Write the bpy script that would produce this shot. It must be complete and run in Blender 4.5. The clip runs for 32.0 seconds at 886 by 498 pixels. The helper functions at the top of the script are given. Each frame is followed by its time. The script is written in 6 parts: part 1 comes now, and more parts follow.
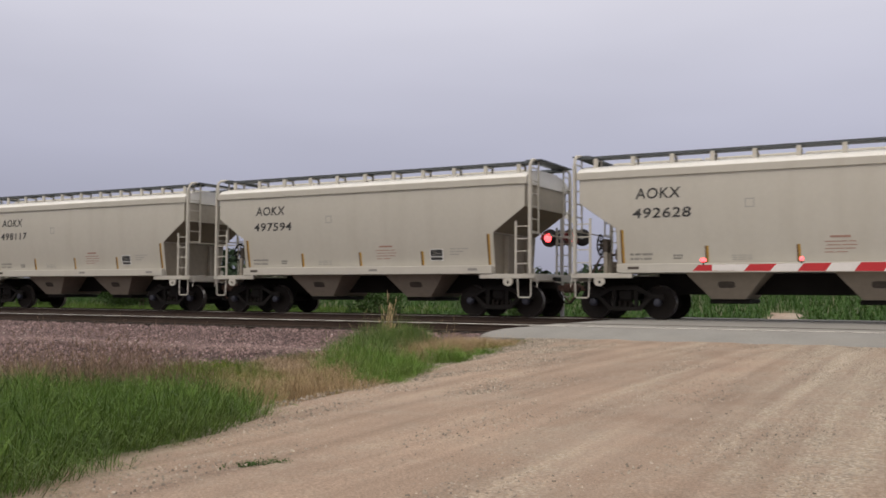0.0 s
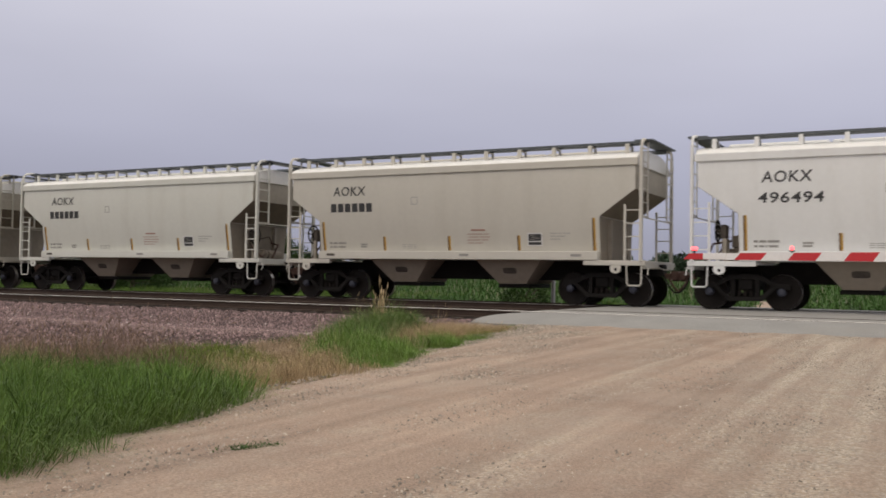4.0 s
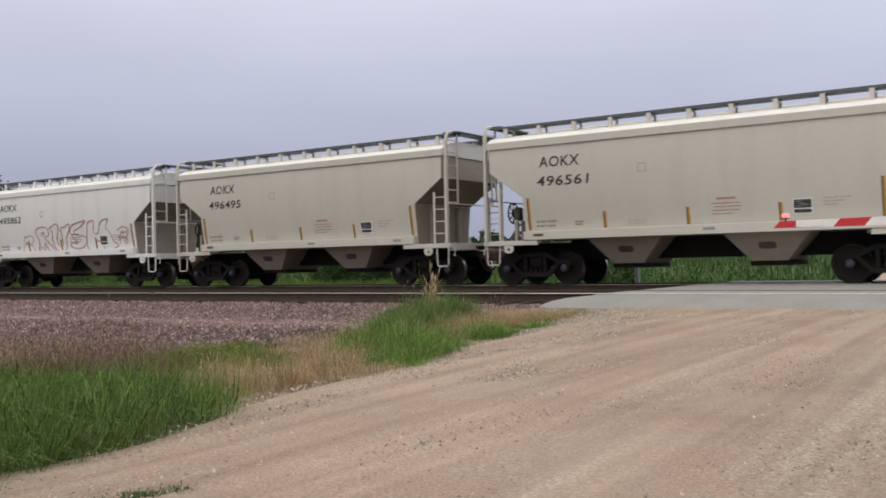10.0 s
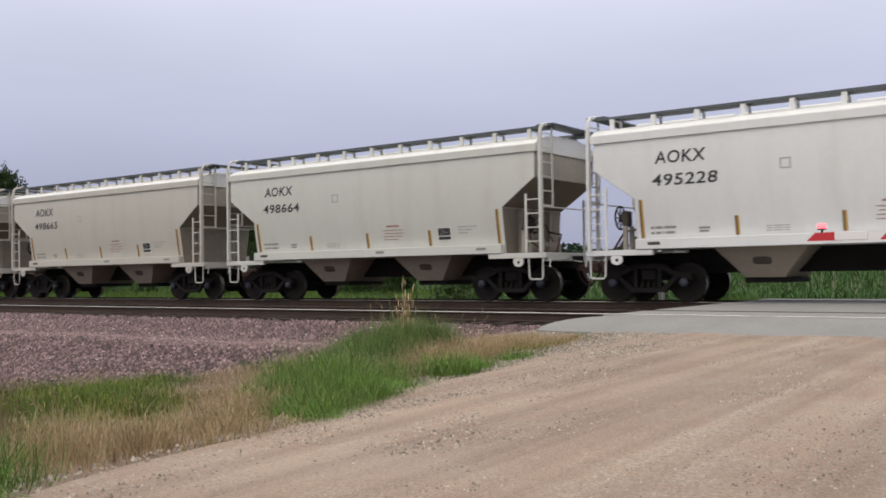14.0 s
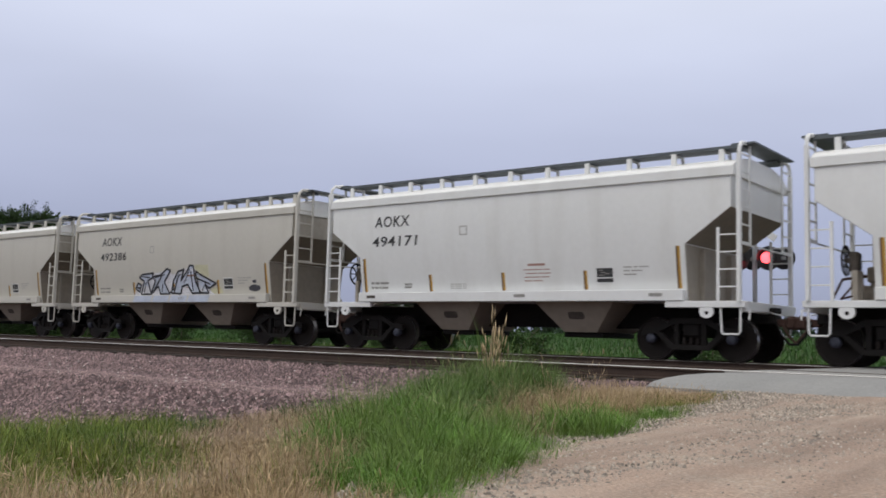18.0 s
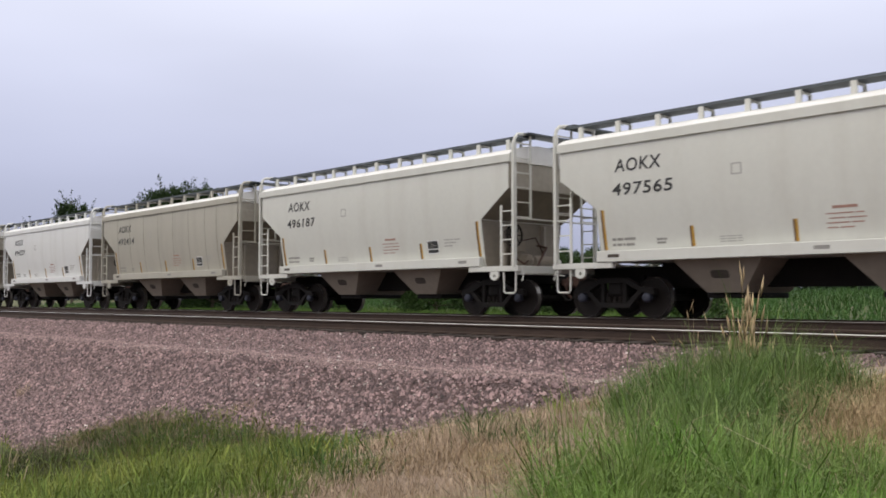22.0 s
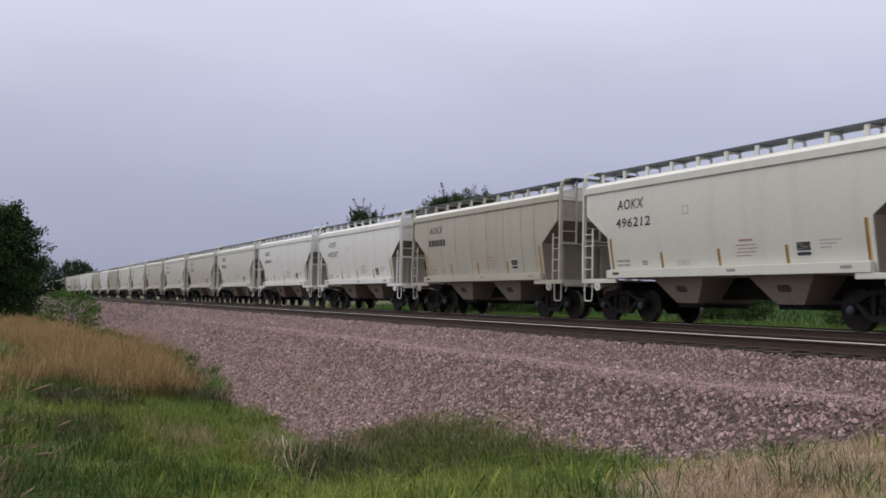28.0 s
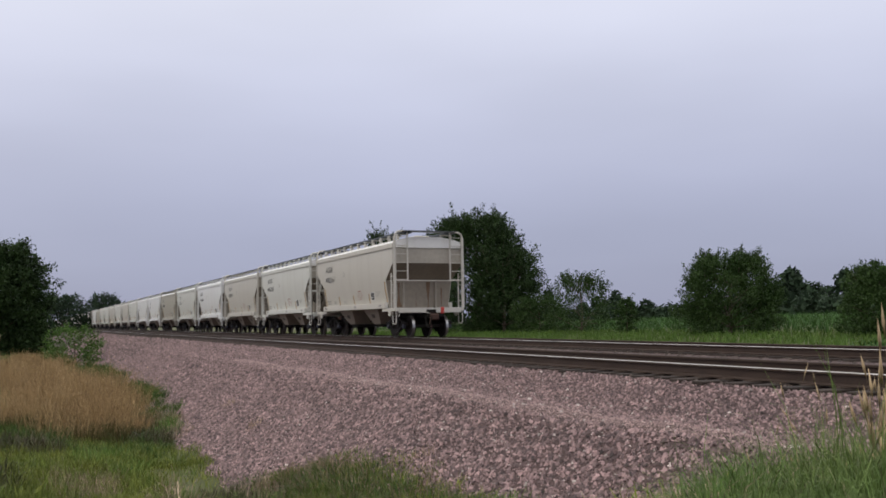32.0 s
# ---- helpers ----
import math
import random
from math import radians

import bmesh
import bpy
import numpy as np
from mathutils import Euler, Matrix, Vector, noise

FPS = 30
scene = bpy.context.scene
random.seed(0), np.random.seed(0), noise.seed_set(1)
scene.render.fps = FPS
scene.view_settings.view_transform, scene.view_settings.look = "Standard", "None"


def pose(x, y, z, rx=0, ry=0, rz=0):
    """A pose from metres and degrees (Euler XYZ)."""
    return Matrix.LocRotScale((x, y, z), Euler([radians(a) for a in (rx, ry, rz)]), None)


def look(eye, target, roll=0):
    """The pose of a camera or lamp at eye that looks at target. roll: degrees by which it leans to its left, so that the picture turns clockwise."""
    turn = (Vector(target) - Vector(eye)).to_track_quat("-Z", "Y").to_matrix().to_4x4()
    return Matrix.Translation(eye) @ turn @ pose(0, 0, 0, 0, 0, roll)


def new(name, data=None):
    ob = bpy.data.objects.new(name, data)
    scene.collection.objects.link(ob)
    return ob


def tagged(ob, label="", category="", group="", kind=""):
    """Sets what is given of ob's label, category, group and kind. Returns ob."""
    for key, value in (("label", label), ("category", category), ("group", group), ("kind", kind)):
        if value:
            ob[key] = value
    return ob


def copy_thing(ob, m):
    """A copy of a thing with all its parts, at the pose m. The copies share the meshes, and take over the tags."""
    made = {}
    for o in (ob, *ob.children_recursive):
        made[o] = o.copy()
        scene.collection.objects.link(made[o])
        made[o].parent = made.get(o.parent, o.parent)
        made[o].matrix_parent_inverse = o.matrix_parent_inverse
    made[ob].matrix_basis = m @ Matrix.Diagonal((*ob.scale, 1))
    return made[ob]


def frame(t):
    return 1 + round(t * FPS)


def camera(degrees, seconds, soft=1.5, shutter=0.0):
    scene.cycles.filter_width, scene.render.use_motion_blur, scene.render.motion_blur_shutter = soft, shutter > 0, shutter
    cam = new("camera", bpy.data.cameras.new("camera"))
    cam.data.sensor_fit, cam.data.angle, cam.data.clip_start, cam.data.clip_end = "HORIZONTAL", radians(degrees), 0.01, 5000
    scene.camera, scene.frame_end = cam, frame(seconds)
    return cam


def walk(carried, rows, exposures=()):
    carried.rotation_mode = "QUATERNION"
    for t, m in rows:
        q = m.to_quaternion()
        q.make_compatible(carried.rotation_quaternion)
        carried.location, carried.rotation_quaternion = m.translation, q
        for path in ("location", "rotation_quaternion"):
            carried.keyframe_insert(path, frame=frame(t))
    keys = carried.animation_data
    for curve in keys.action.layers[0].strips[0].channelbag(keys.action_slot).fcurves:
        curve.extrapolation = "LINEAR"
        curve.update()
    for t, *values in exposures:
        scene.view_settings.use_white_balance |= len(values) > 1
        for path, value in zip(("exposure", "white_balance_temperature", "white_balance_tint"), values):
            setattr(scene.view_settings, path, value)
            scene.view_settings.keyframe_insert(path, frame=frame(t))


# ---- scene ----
# One plan: the train runs along -x on the far track, its near rail at y = 0 and rail tops at z = 0.
cam = camera(50.70, 32.0, soft=1.7, shutter=0.08)
PATH = [
    (0, (17.539, -24.884, 0.686), (12.757, -16.114, 1.154), 0.29),
    (0.5, (17.526, -24.891, 0.667), (12.764, -16.110, 1.129), 0.42),
    (1, (17.522, -24.915, 0.675), (12.786, -16.115, 1.042), 0.71),
    (1.5, (17.523, -24.904, 0.660), (12.831, -16.079, 0.992), 0.51),
    (2, (17.514, -24.896, 0.666), (12.874, -16.043, 0.949), 0.58),
    (2.5, (17.494, -24.875, 0.674), (12.872, -16.012, 0.946), 0.93),
    (4.5, (17.567, -24.937, 0.697), (12.845, -16.128, 1.027), 0.86),
    (5, (17.587, -24.947, 0.697), (12.848, -16.148, 1.049), 0.75),
    (5.5, (17.596, -24.920, 0.705), (12.849, -16.127, 1.089), 0.32),
    (6, (17.593, -24.837, 0.674), (12.793, -16.073, 1.063), 0.85),
    (6.5, (17.531, -24.717, 0.645), (12.615, -16.015, 0.982), 0.64),
    (7, (17.478, -24.575, 0.653), (12.471, -15.924, 0.946), -0.31),
    (7.5, (17.399, -24.451, 0.645), (12.283, -15.862, 0.887), -0.80),
    (8, (17.357, -24.266, 0.629), (11.991, -15.828, 0.670), -1.28),
    (8.5, (17.359, -24.018, 0.644), (11.336, -16.036, 0.706), -1.29),
    (9, (17.346, -23.787, 0.648), (11.227, -15.878, 0.776), -0.82),
    (9.5, (17.335, -23.513, 0.668), (11.499, -15.393, 0.811), -0.86),
    (10, (17.324, -23.217, 0.666), (11.755, -14.912, 0.815), -1.20),
    (10.5, (17.330, -22.916, 0.648), (11.625, -14.704, 0.794), -1.05),
    (11, (17.285, -22.612, 0.725), (11.739, -14.298, 1.058), -0.99),
    (11.5, (17.257, -22.341, 0.722), (11.828, -13.955, 1.170), -1.34),
    (12, (17.211, -22.012, 0.708), (11.409, -13.871, 0.946), -1.28),
    (12.5, (17.173, -21.730, 0.727), (11.327, -13.619, 0.908), -1.10),
    (13, (17.124, -21.449, 0.696), (11.327, -13.302, 0.858), -1.68),
    (13.5, (17.016, -21.191, 0.735), (11.156, -13.089, 0.817), -0.79),
    (14, (16.831, -20.981, 0.740), (10.955, -12.893, 1.005), -0.85),
    (14.5, (16.594, -20.766, 0.760), (10.587, -12.776, 1.007), -0.46),
    (16.5, (15.321, -19.749, 0.346), (9.236, -11.825, 0.777), -0.65),
    (17, (15.037, -19.476, 0.376), (9.213, -11.376, 1.063), -0.52),
    (17.5, (14.769, -19.228, 0.348), (9.056, -11.061, 1.163), 0.11),
    (18, (14.502, -18.979, 0.345), (8.335, -11.165, 1.290), 1.56),
    (18.5, (14.215, -18.716, 0.365), (7.922, -10.988, 1.187), 1.31),
    (19, (13.931, -18.460, 0.393), (7.380, -10.925, 0.942), 0.59),
    (19.5, (13.673, -18.262, 0.386), (6.817, -11.000, 0.893), 1.26),
    (20, (13.386, -18.067, 0.399), (6.492, -10.843, 0.933), 1.16),
    (20.5, (13.127, -17.857, 0.406), (5.953, -10.914, 0.991), 0.80),
    (21, (12.889, -17.661, 0.418), (5.430, -11.021, 0.944), 0.90),
    (21.5, (12.675, -17.507, 0.426), (5.317, -10.756, 0.955), 0.36),
    (22, (12.473, -17.318, 0.440), (5.120, -10.561, 0.969), -0.06),
    (22.5, (12.300, -17.175, 0.441), (4.809, -10.584, 1.114), 0.65),
    (23, (12.159, -17.088, 0.439), (4.881, -10.267, 1.151), 0.56),
    (23.5, (12.065, -16.982, 0.458), (4.923, -10.020, 1.184), 0.09),
    (24, (11.979, -16.925, 0.472), (4.648, -10.175, 1.300), 0.43),
    (24.5, (11.951, -16.919, 0.480), (4.022, -10.896, 1.403), 0.56),
    (25, (11.939, -16.925, 0.478), (3.634, -11.429, 1.379), 0.65),
    (25.5, (11.955, -16.953, 0.478), (3.581, -11.553, 1.328), 0.71),
    (26, (11.946, -16.955, 0.477), (3.339, -11.908, 1.144), 1.02),
    (26.5, (11.956, -16.982, 0.466), (3.180, -12.216, 0.975), 1.33),
    (28.5, (11.985, -16.998, 0.458), (2.968, -12.713, 1.042), 1.06),
    (29, (11.970, -16.984, 0.514), (2.947, -12.709, 1.071), 0.59),
    (29.5, (11.974, -16.873, 0.490), (2.957, -12.583, 1.034), -0.99),
    (30, (12.008, -16.617, 0.525), (3.085, -12.118, 0.900), -2.34),
    (30.5, (12.053, -16.219, 0.579), (3.230, -11.530, 0.997), -2.52),
    (31, (12.106, -15.719, 0.580), (3.209, -11.174, 1.000), -2.16),
    (31.5, (12.105, -15.203, 0.586), (2.991, -11.118, 1.085), -1.33),
    (32, (12.182, -14.748, 0.679), (3.064, -10.711, 1.442), -0.92),
]
EXPOSURES = [(0, -0.05, 7100, 11), (2, -0.14, 7150, 12), (5, -0.04, 7000, 11), (6, -0.12, 6900, 11), (7, -0.12, 6850, 11), (8, 0.02, 6850, 11), (10, 0.08, 6800, 10), (12, -0.02, 6650, 9), (13, 0.13, 6750, 10), (14, 0.14, 6650, 10), (17, 0.19, 6600, 10), (18, -0.01, 6350, 9), (19, 0.06, 6600, 9), (20, 0.30, 6800, 9), (21, 0.22, 6600, 9), (22, 0.28, 6650, 10), (23, 0.19, 6650, 10), (24, 0.28, 6650, 10), (25, 0.05, 6500, 10), (26, -0.04, 6500, 10), (29, 0.04, 6600, 10), (30, 0.12, 6650, 10), (31, 0.20, 6700, 10), (32, 0.05, 6600, 10)]
walk(cam, [(t, look(eye, target, roll)) for t, eye, target, roll in PATH], EXPOSURES)

# ---- sky and light: overcast storm light, brighter sky behind the camera ----
SUN_FROM = Vector((-0.25, -0.80, 1.25)).normalized()
world = bpy.data.worlds.new("overcast_sky")
scene.world = world
world.use_nodes = True
wt = world.node_tree
wt.nodes.clear()


def wnode(kind, **values):
    n = wt.nodes.new(kind)
    for key, value in values.items():
        n.inputs[key].default_value = value
    return n


w_out = wnode("ShaderNodeOutputWorld")
w_bg = wnode("ShaderNodeBackground", Strength=1.0)
w_co = wnode("ShaderNodeTexCoord")
w_sep = wnode("ShaderNodeSeparateXYZ")
wt.links.new(w_co.outputs["Generated"], w_sep.inputs[0])
w_ramp = wnode("ShaderNodeValToRGB")
w_ramp.color_ramp.interpolation = "B_SPLINE"
STOPS = [(0.0, (0.285, 0.305, 0.43)), (0.06, (0.31, 0.33, 0.465)), (0.18, (0.465, 0.49, 0.645)), (0.34, (0.70, 0.73, 0.87)), (0.6, (0.92, 0.92, 0.95)), (1.0, (1.0, 0.98, 0.96))]
while len(w_ramp.color_ramp.elements) < len(STOPS):
    w_ramp.color_ramp.elements.new(0.5)
for e, (p, c) in zip(w_ramp.color_ramp.elements, STOPS):
    e.position, e.color = p, (*c, 1)
wt.links.new(w_sep.outputs["Z"], w_ramp.inputs[0])
# lighter towards the side that the weather has left
w_side = wnode("ShaderNodeMapRange")
for key, value in (("From Min", 0.35), ("From Max", -0.9), ("To Min", 0.0), ("To Max", 1.0)):
    w_side.inputs[key].default_value = value
w_side.interpolation_type = "SMOOTHSTEP"
wt.links.new(w_sep.outputs["Y"], w_side.inputs["Value"])
w_cloud = wnode("ShaderNodeTexNoise", Scale=2.2, Detail=3.0, Roughness=0.45)
w_map = wnode("ShaderNodeMapping")
w_map.inputs["Scale"].default_value = (1, 1, 4)
wt.links.new(w_co.outputs["Generated"], w_map.inputs[0])
wt.links.new(w_map.outputs[0], w_cloud.inputs["Vector"])
w_amt = wnode("ShaderNodeMapRange")
for key, value in (("From Min", 0.25), ("From Max", 0.75), ("To Min", 0.93), ("To Max", 1.07)):
    w_amt.inputs[key].default_value = value
wt.links.new(w_cloud.outputs["Fac"], w_amt.inputs["Value"])
w_tone = wt.nodes.new("ShaderNodeMix")
w_tone.data_type = "RGBA"
w_tone.inputs["A"].default_value, w_tone.inputs["B"].default_value = (1.0, 1.0, 1.0, 1), (1.16, 1.12, 1.03, 1)
wt.links.new(w_side.outputs[0], w_tone.inputs["Factor"])
w_mul = wt.nodes.new("ShaderNodeMix")
w_mul.data_type, w_mul.blend_type = "RGBA", "MULTIPLY"
w_mul.inputs["Factor"].default_value = 1.0
wt.links.new(w_tone.outputs["Result"], w_mul.inputs["A"])
wt.links.new(w_amt.outputs[0], w_mul.inputs["B"])
w_mix = wt.nodes.new("ShaderNodeMix")
w_mix.data_type, w_mix.blend_type = "RGBA", "MULTIPLY"
w_mix.inputs["Factor"].default_value = 1.0
wt.links.new(w_ramp.outputs[0], w_mix.inputs["A"])
wt.links.new(w_mul.outputs["Result"], w_mix.inputs["B"])
w_sky = wt.nodes.new("ShaderNodeTexSky")
w_sky.sky_type, w_sky.sun_disc = "NISHITA", False
w_sky.sun_elevation, w_sky.sun_rotation = math.asin(SUN_FROM.z), math.atan2(SUN_FROM.x, SUN_FROM.y)
w_add = wt.nodes.new("ShaderNodeMix")
w_add.data_type, w_add.blend_type = "RGBA", "ADD"
w_add.inputs["Factor"].default_value = 0.008
wt.links.new(w_mix.outputs["Result"], w_add.inputs["A"])
wt.links.new(w_sky.outputs[0], w_add.inputs["B"])
wt.links.new(w_add.outputs["Result"], w_bg.inputs["Color"])
wt.links.new(w_bg.outputs[0], w_out.inputs[0])

sun = new("sun", bpy.data.lights.new("sun", "SUN"))
sun.data.energy, sun.data.angle, sun.data.color = 0.75, radians(25), (1.0, 0.96, 0.90)
sun.matrix_world = look(SUN_FROM * 50, (0, 0, 0))


# ---- materials ----
def mat(name, base, rough=0.6, metal=0.0, spread=0.12, scale=6.0, fine=60.0, bump=0.0, streak=None, island=0.0, tint=None, dirt=None, gloss=0.5, objvar=0.0, glow=0.0):
    """base colour with variation at two scales; streak: run-down weathering of that colour; island / objvar: value spread from piece to piece."""
    m = bpy.data.materials.new(name)
    m.use_nodes = True
    nt = m.node_tree
    b = nt.nodes["Principled BSDF"]
    b.inputs["Roughness"].default_value, b.inputs["Metallic"].default_value = rough, metal
    b.inputs["Specular IOR Level"].default_value = gloss

    def node(kind, **values):
        n = nt.nodes.new(kind)
        for key, value in values.items():
            n.inputs[key].default_value = value
        return n

    def mix(a, c, f, mode="MIX"):
        n = nt.nodes.new("ShaderNodeMix")
        n.data_type, n.blend_type = "RGBA", mode
        for sock, v in (("A", a), ("B", c), ("Factor", f)):
            if isinstance(v, bpy.types.NodeSocket):
                nt.links.new(v, n.inputs[sock])
            elif sock == "Factor":
                n.inputs[sock].default_value = v
            else:
                n.inputs[sock].default_value = (*v, 1)
        return n.outputs["Result"]

    def ranged(sock, a, c, lo, hi):
        n = node("ShaderNodeMapRange")
        for key, value in (("From Min", a), ("From Max", c), ("To Min", lo), ("To Max", hi)):
            n.inputs[key].default_value = value
        nt.links.new(sock, n.inputs["Value"])
        return n.outputs[0]

    co = node("ShaderNodeTexCoord").outputs["Object"]

    def noise_at(s, squash=None, detail=4.0):
        n = node("ShaderNodeTexNoise", Scale=s, Detail=detail)
        src = co
        if squash:
            mp = node("ShaderNodeMapping")
            mp.inputs["Scale"].default_value = squash
            nt.links.new(co, mp.inputs[0])
            src = mp.outputs[0]
        nt.links.new(src, n.inputs["Vector"])
        return n.outputs["Fac"]

    big, small = noise_at(scale), noise_at(fine)
    colour = mix(base, tint or tuple(v * 0.7 for v in base), ranged(big, 0.35, 0.7, 0.0, min(1.0, spread * 3)))
    k = ranged(small, 0.25, 0.75, 1 - spread, 1 + spread)
    colour = mix(colour, k, 1.0, "MULTIPLY")
    if streak:
        colour = mix(colour, streak, ranged(noise_at(1.0, (1.3, 1.3, 0.2), 5.0), 0.5, 0.8, 0.0, 0.32))
    if dirt:
        colour = mix(colour, dirt, ranged(noise_at(0.8, None, 6.0), 0.5, 0.7, 0.0, 0.55))
    if island:
        g = node("ShaderNodeNewGeometry").outputs["Random Per Island"]
        colour = mix(colour, ranged(g, 0, 1, 1 - island, 1 + island), 1.0, "MULTIPLY")
        if tint:
            g2 = node("ShaderNodeMath")
            g2.operation = "MULTIPLY"
            g2.inputs[1].default_value = 37.0
            nt.links.new(g, g2.inputs[0])
            g3 = node("ShaderNodeMath")
            g3.operation = "FRACT"
            nt.links.new(g2.outputs[0], g3.inputs[0])
            colour = mix(colour, tint, ranged(g3.outputs[0], 0.55, 1.0, 0.0, 0.8))
    if objvar:
        r = node("ShaderNodeObjectInfo").outputs["Random"]
        colour = mix(colour, ranged(r, 0, 1, 1 - objvar, 1 + objvar), 1.0, "MULTIPLY")
    nt.links.new(colour, b.inputs["Base Color"])
    nt.links.new(ranged(small, 0.2, 0.8, max(0.02, rough - 0.08), min(1.0, rough + 0.08)), b.inputs["Roughness"])
    if bump:
        n = node("ShaderNodeBump", Strength=bump, Distance=0.02)
        nt.links.new(small, n.inputs["Height"])
        nt.links.new(n.outputs[0], b.inputs["Normal"])
    if glow:
        b.inputs["Emission Color"].default_value = (*base, 1)
        b.inputs["Emission Strength"].default_value = glow
    return m


WHITE = mat("white_paint", (0.78, 0.785, 0.775), 0.42, spread=0.022, scale=0.5, fine=8, streak=(0.50, 0.48, 0.43))
ROOFPAINT = mat("skylit_roof_paint", (0.86, 0.855, 0.83), 0.4, spread=0.03, scale=0.6, fine=8, streak=(0.62, 0.60, 0.55))
CREAM = mat("cream_paint", (0.575, 0.550, 0.492), 0.45, spread=0.025, scale=0.5, fine=8, streak=(0.42, 0.39, 0.33))
CREAM2 = mat("pale_cream_paint", (0.66, 0.662, 0.612), 0.45, spread=0.025, scale=0.5, fine=8, streak=(0.46, 0.43, 0.37))
GREY = mat("weathered_grey_paint", (0.44, 0.418, 0.355), 0.55, spread=0.04, scale=0.6, fine=8, streak=(0.25, 0.22, 0.18))
PAINTS = {"w": WHITE, "c": CREAM, "p": CREAM2, "g": GREY}
PAINT_WORDS = {"w": "bright white", "c": "cream", "p": "pale cream", "g": "weathered grey-beige"}
GRIMESHADE = mat("dirt_and_shade_on_paint", (0.20, 0.165, 0.13), 0.8, spread=0.12, scale=1.2, fine=6, streak=(0.12, 0.095, 0.075))
GREYBROWN = mat("grey_brown_hopper_paint", (0.28, 0.238, 0.19), 0.75, spread=0.1, scale=1.0, fine=6, streak=(0.15, 0.12, 0.10))
ENDSHADE = mat("soiled_shaded_end_paint", (0.33, 0.295, 0.248), 0.7, spread=0.1, scale=1.1, fine=6, streak=(0.16, 0.13, 0.105))
SOILSHADE = mat("heavily_soiled_shaded_end_paint", (0.265, 0.228, 0.185), 0.75, spread=0.12, scale=1.0, fine=6, streak=(0.13, 0.105, 0.085))
DUSTSHADE = mat("dusty_shaded_end_paint", (0.43, 0.395, 0.335), 0.65, spread=0.1, scale=0.9, fine=6, streak=(0.24, 0.20, 0.16))
GRATE = mat("galvanised_grating", (0.125, 0.14, 0.15), 0.6, 0.6, spread=0.2, scale=3, fine=50)
CAST = mat("cast_iron_grime", (0.013, 0.011, 0.010), 0.8, 0.0, spread=0.3, scale=4, fine=40, bump=0.3, gloss=0.25)
WHEEL = mat("wheel_steel", (0.018, 0.014, 0.012), 0.7, 0.2, spread=0.25, scale=5, fine=40, gloss=0.25)
TREAD = mat("worn_tread_steel", (0.42, 0.41, 0.40), 0.3, 0.9, spread=0.1, scale=8, fine=60)
CAP = mat("bearing_cap_blue", (0.048, 0.053, 0.075), 0.6, 0.2, spread=0.3, scale=12, fine=60)
COUPLER = mat("coupler_rust", (0.085, 0.045, 0.035), 0.8, 0.2, spread=0.3, scale=6, fine=50, bump=0.3)
AMBER = mat("yellow_reflector_strip", (0.52, 0.30, 0.05), 0.5, spread=0.12, scale=8, fine=60)
BLACK = mat("black_stencil_paint", (0.042, 0.042, 0.044), 0.6, spread=0.15, scale=8, fine=70)
STENCIL = mat("faded_stencil_paint", (0.30, 0.29, 0.27), 0.6, spread=0.2, scale=8, fine=70)
FAINT = mat("nearly_gone_stencil_paint", (0.42, 0.41, 0.385), 0.6, spread=0.15, scale=8, fine=70)
RUSTY = mat("red_brown_stencil_paint", (0.42, 0.24, 0.19), 0.6, spread=0.2, scale=8, fine=70)
SPRAY_RED = mat("faded_red_spray_paint", (0.50, 0.30, 0.27), 0.6, spread=0.25, scale=3, fine=40)
SPRAY_BLACK = mat("black_spray_paint", (0.05, 0.05, 0.06), 0.6, spread=0.2, scale=3, fine=40)
SPRAY_BLUE = mat("pale_blue_spray_paint", (0.54, 0.59, 0.70), 0.6, spread=0.2, scale=3, fine=40)
SPRAY_WHITE = mat("white_spray_paint", (0.68, 0.68, 0.72), 0.6, spread=0.2, scale=4, fine=30)
SPRAY_GREY = mat("grey_spray_paint", (0.36, 0.37, 0.42), 0.6, spread=0.2, scale=3, fine=40)
RAIL = mat("rusty_rail_steel", (0.060, 0.038, 0.028), 0.75, 0.3, spread=0.25, scale=3, fine=50, bump=0.2)
RAILTOP = mat("polished_rail_head", (0.62, 0.60, 0.58), 0.45, 0.8, spread=0.1, scale=2, fine=40)
TIE = mat("creosoted_timber", (0.040, 0.028, 0.022), 0.9, spread=0.3, scale=4, fine=40, bump=0.5, objvar=0.35)
# bed far darker than its stones: the shade of their gaps in its colour
BALLAST = mat("gap_shaded_ballast_bed", (0.105, 0.066, 0.062), 0.9, spread=0.6, scale=1.2, fine=34, bump=1.0, tint=(0.065, 0.042, 0.041))
STONE = mat("pink_quartzite_stone", (0.285, 0.192, 0.188), 0.75, spread=0.22, scale=4.0, fine=30, island=0.85, tint=(0.098, 0.067, 0.071))
FINESTONE = mat("fine_pink_quartzite", (0.37, 0.262, 0.25), 0.8, spread=0.2, scale=3.0, fine=30, island=0.55, tint=(0.25, 0.175, 0.17))
CHALKSTONE = mat("pale_quartz_stone", (0.52, 0.45, 0.42), 0.7, spread=0.2, scale=4.0, fine=30, island=0.4)
GRIMESTONE = mat("oil_stained_ballast", (0.10, 0.074, 0.062), 0.85, spread=0.25, scale=0.8, fine=30, island=0.7, tint=(0.05, 0.04, 0.035))
PALESTONE = mat("pale_road_stone", (0.40, 0.34, 0.28), 0.85, spread=0.15, scale=1.0, fine=30, island=0.6, tint=(0.20, 0.168, 0.142))
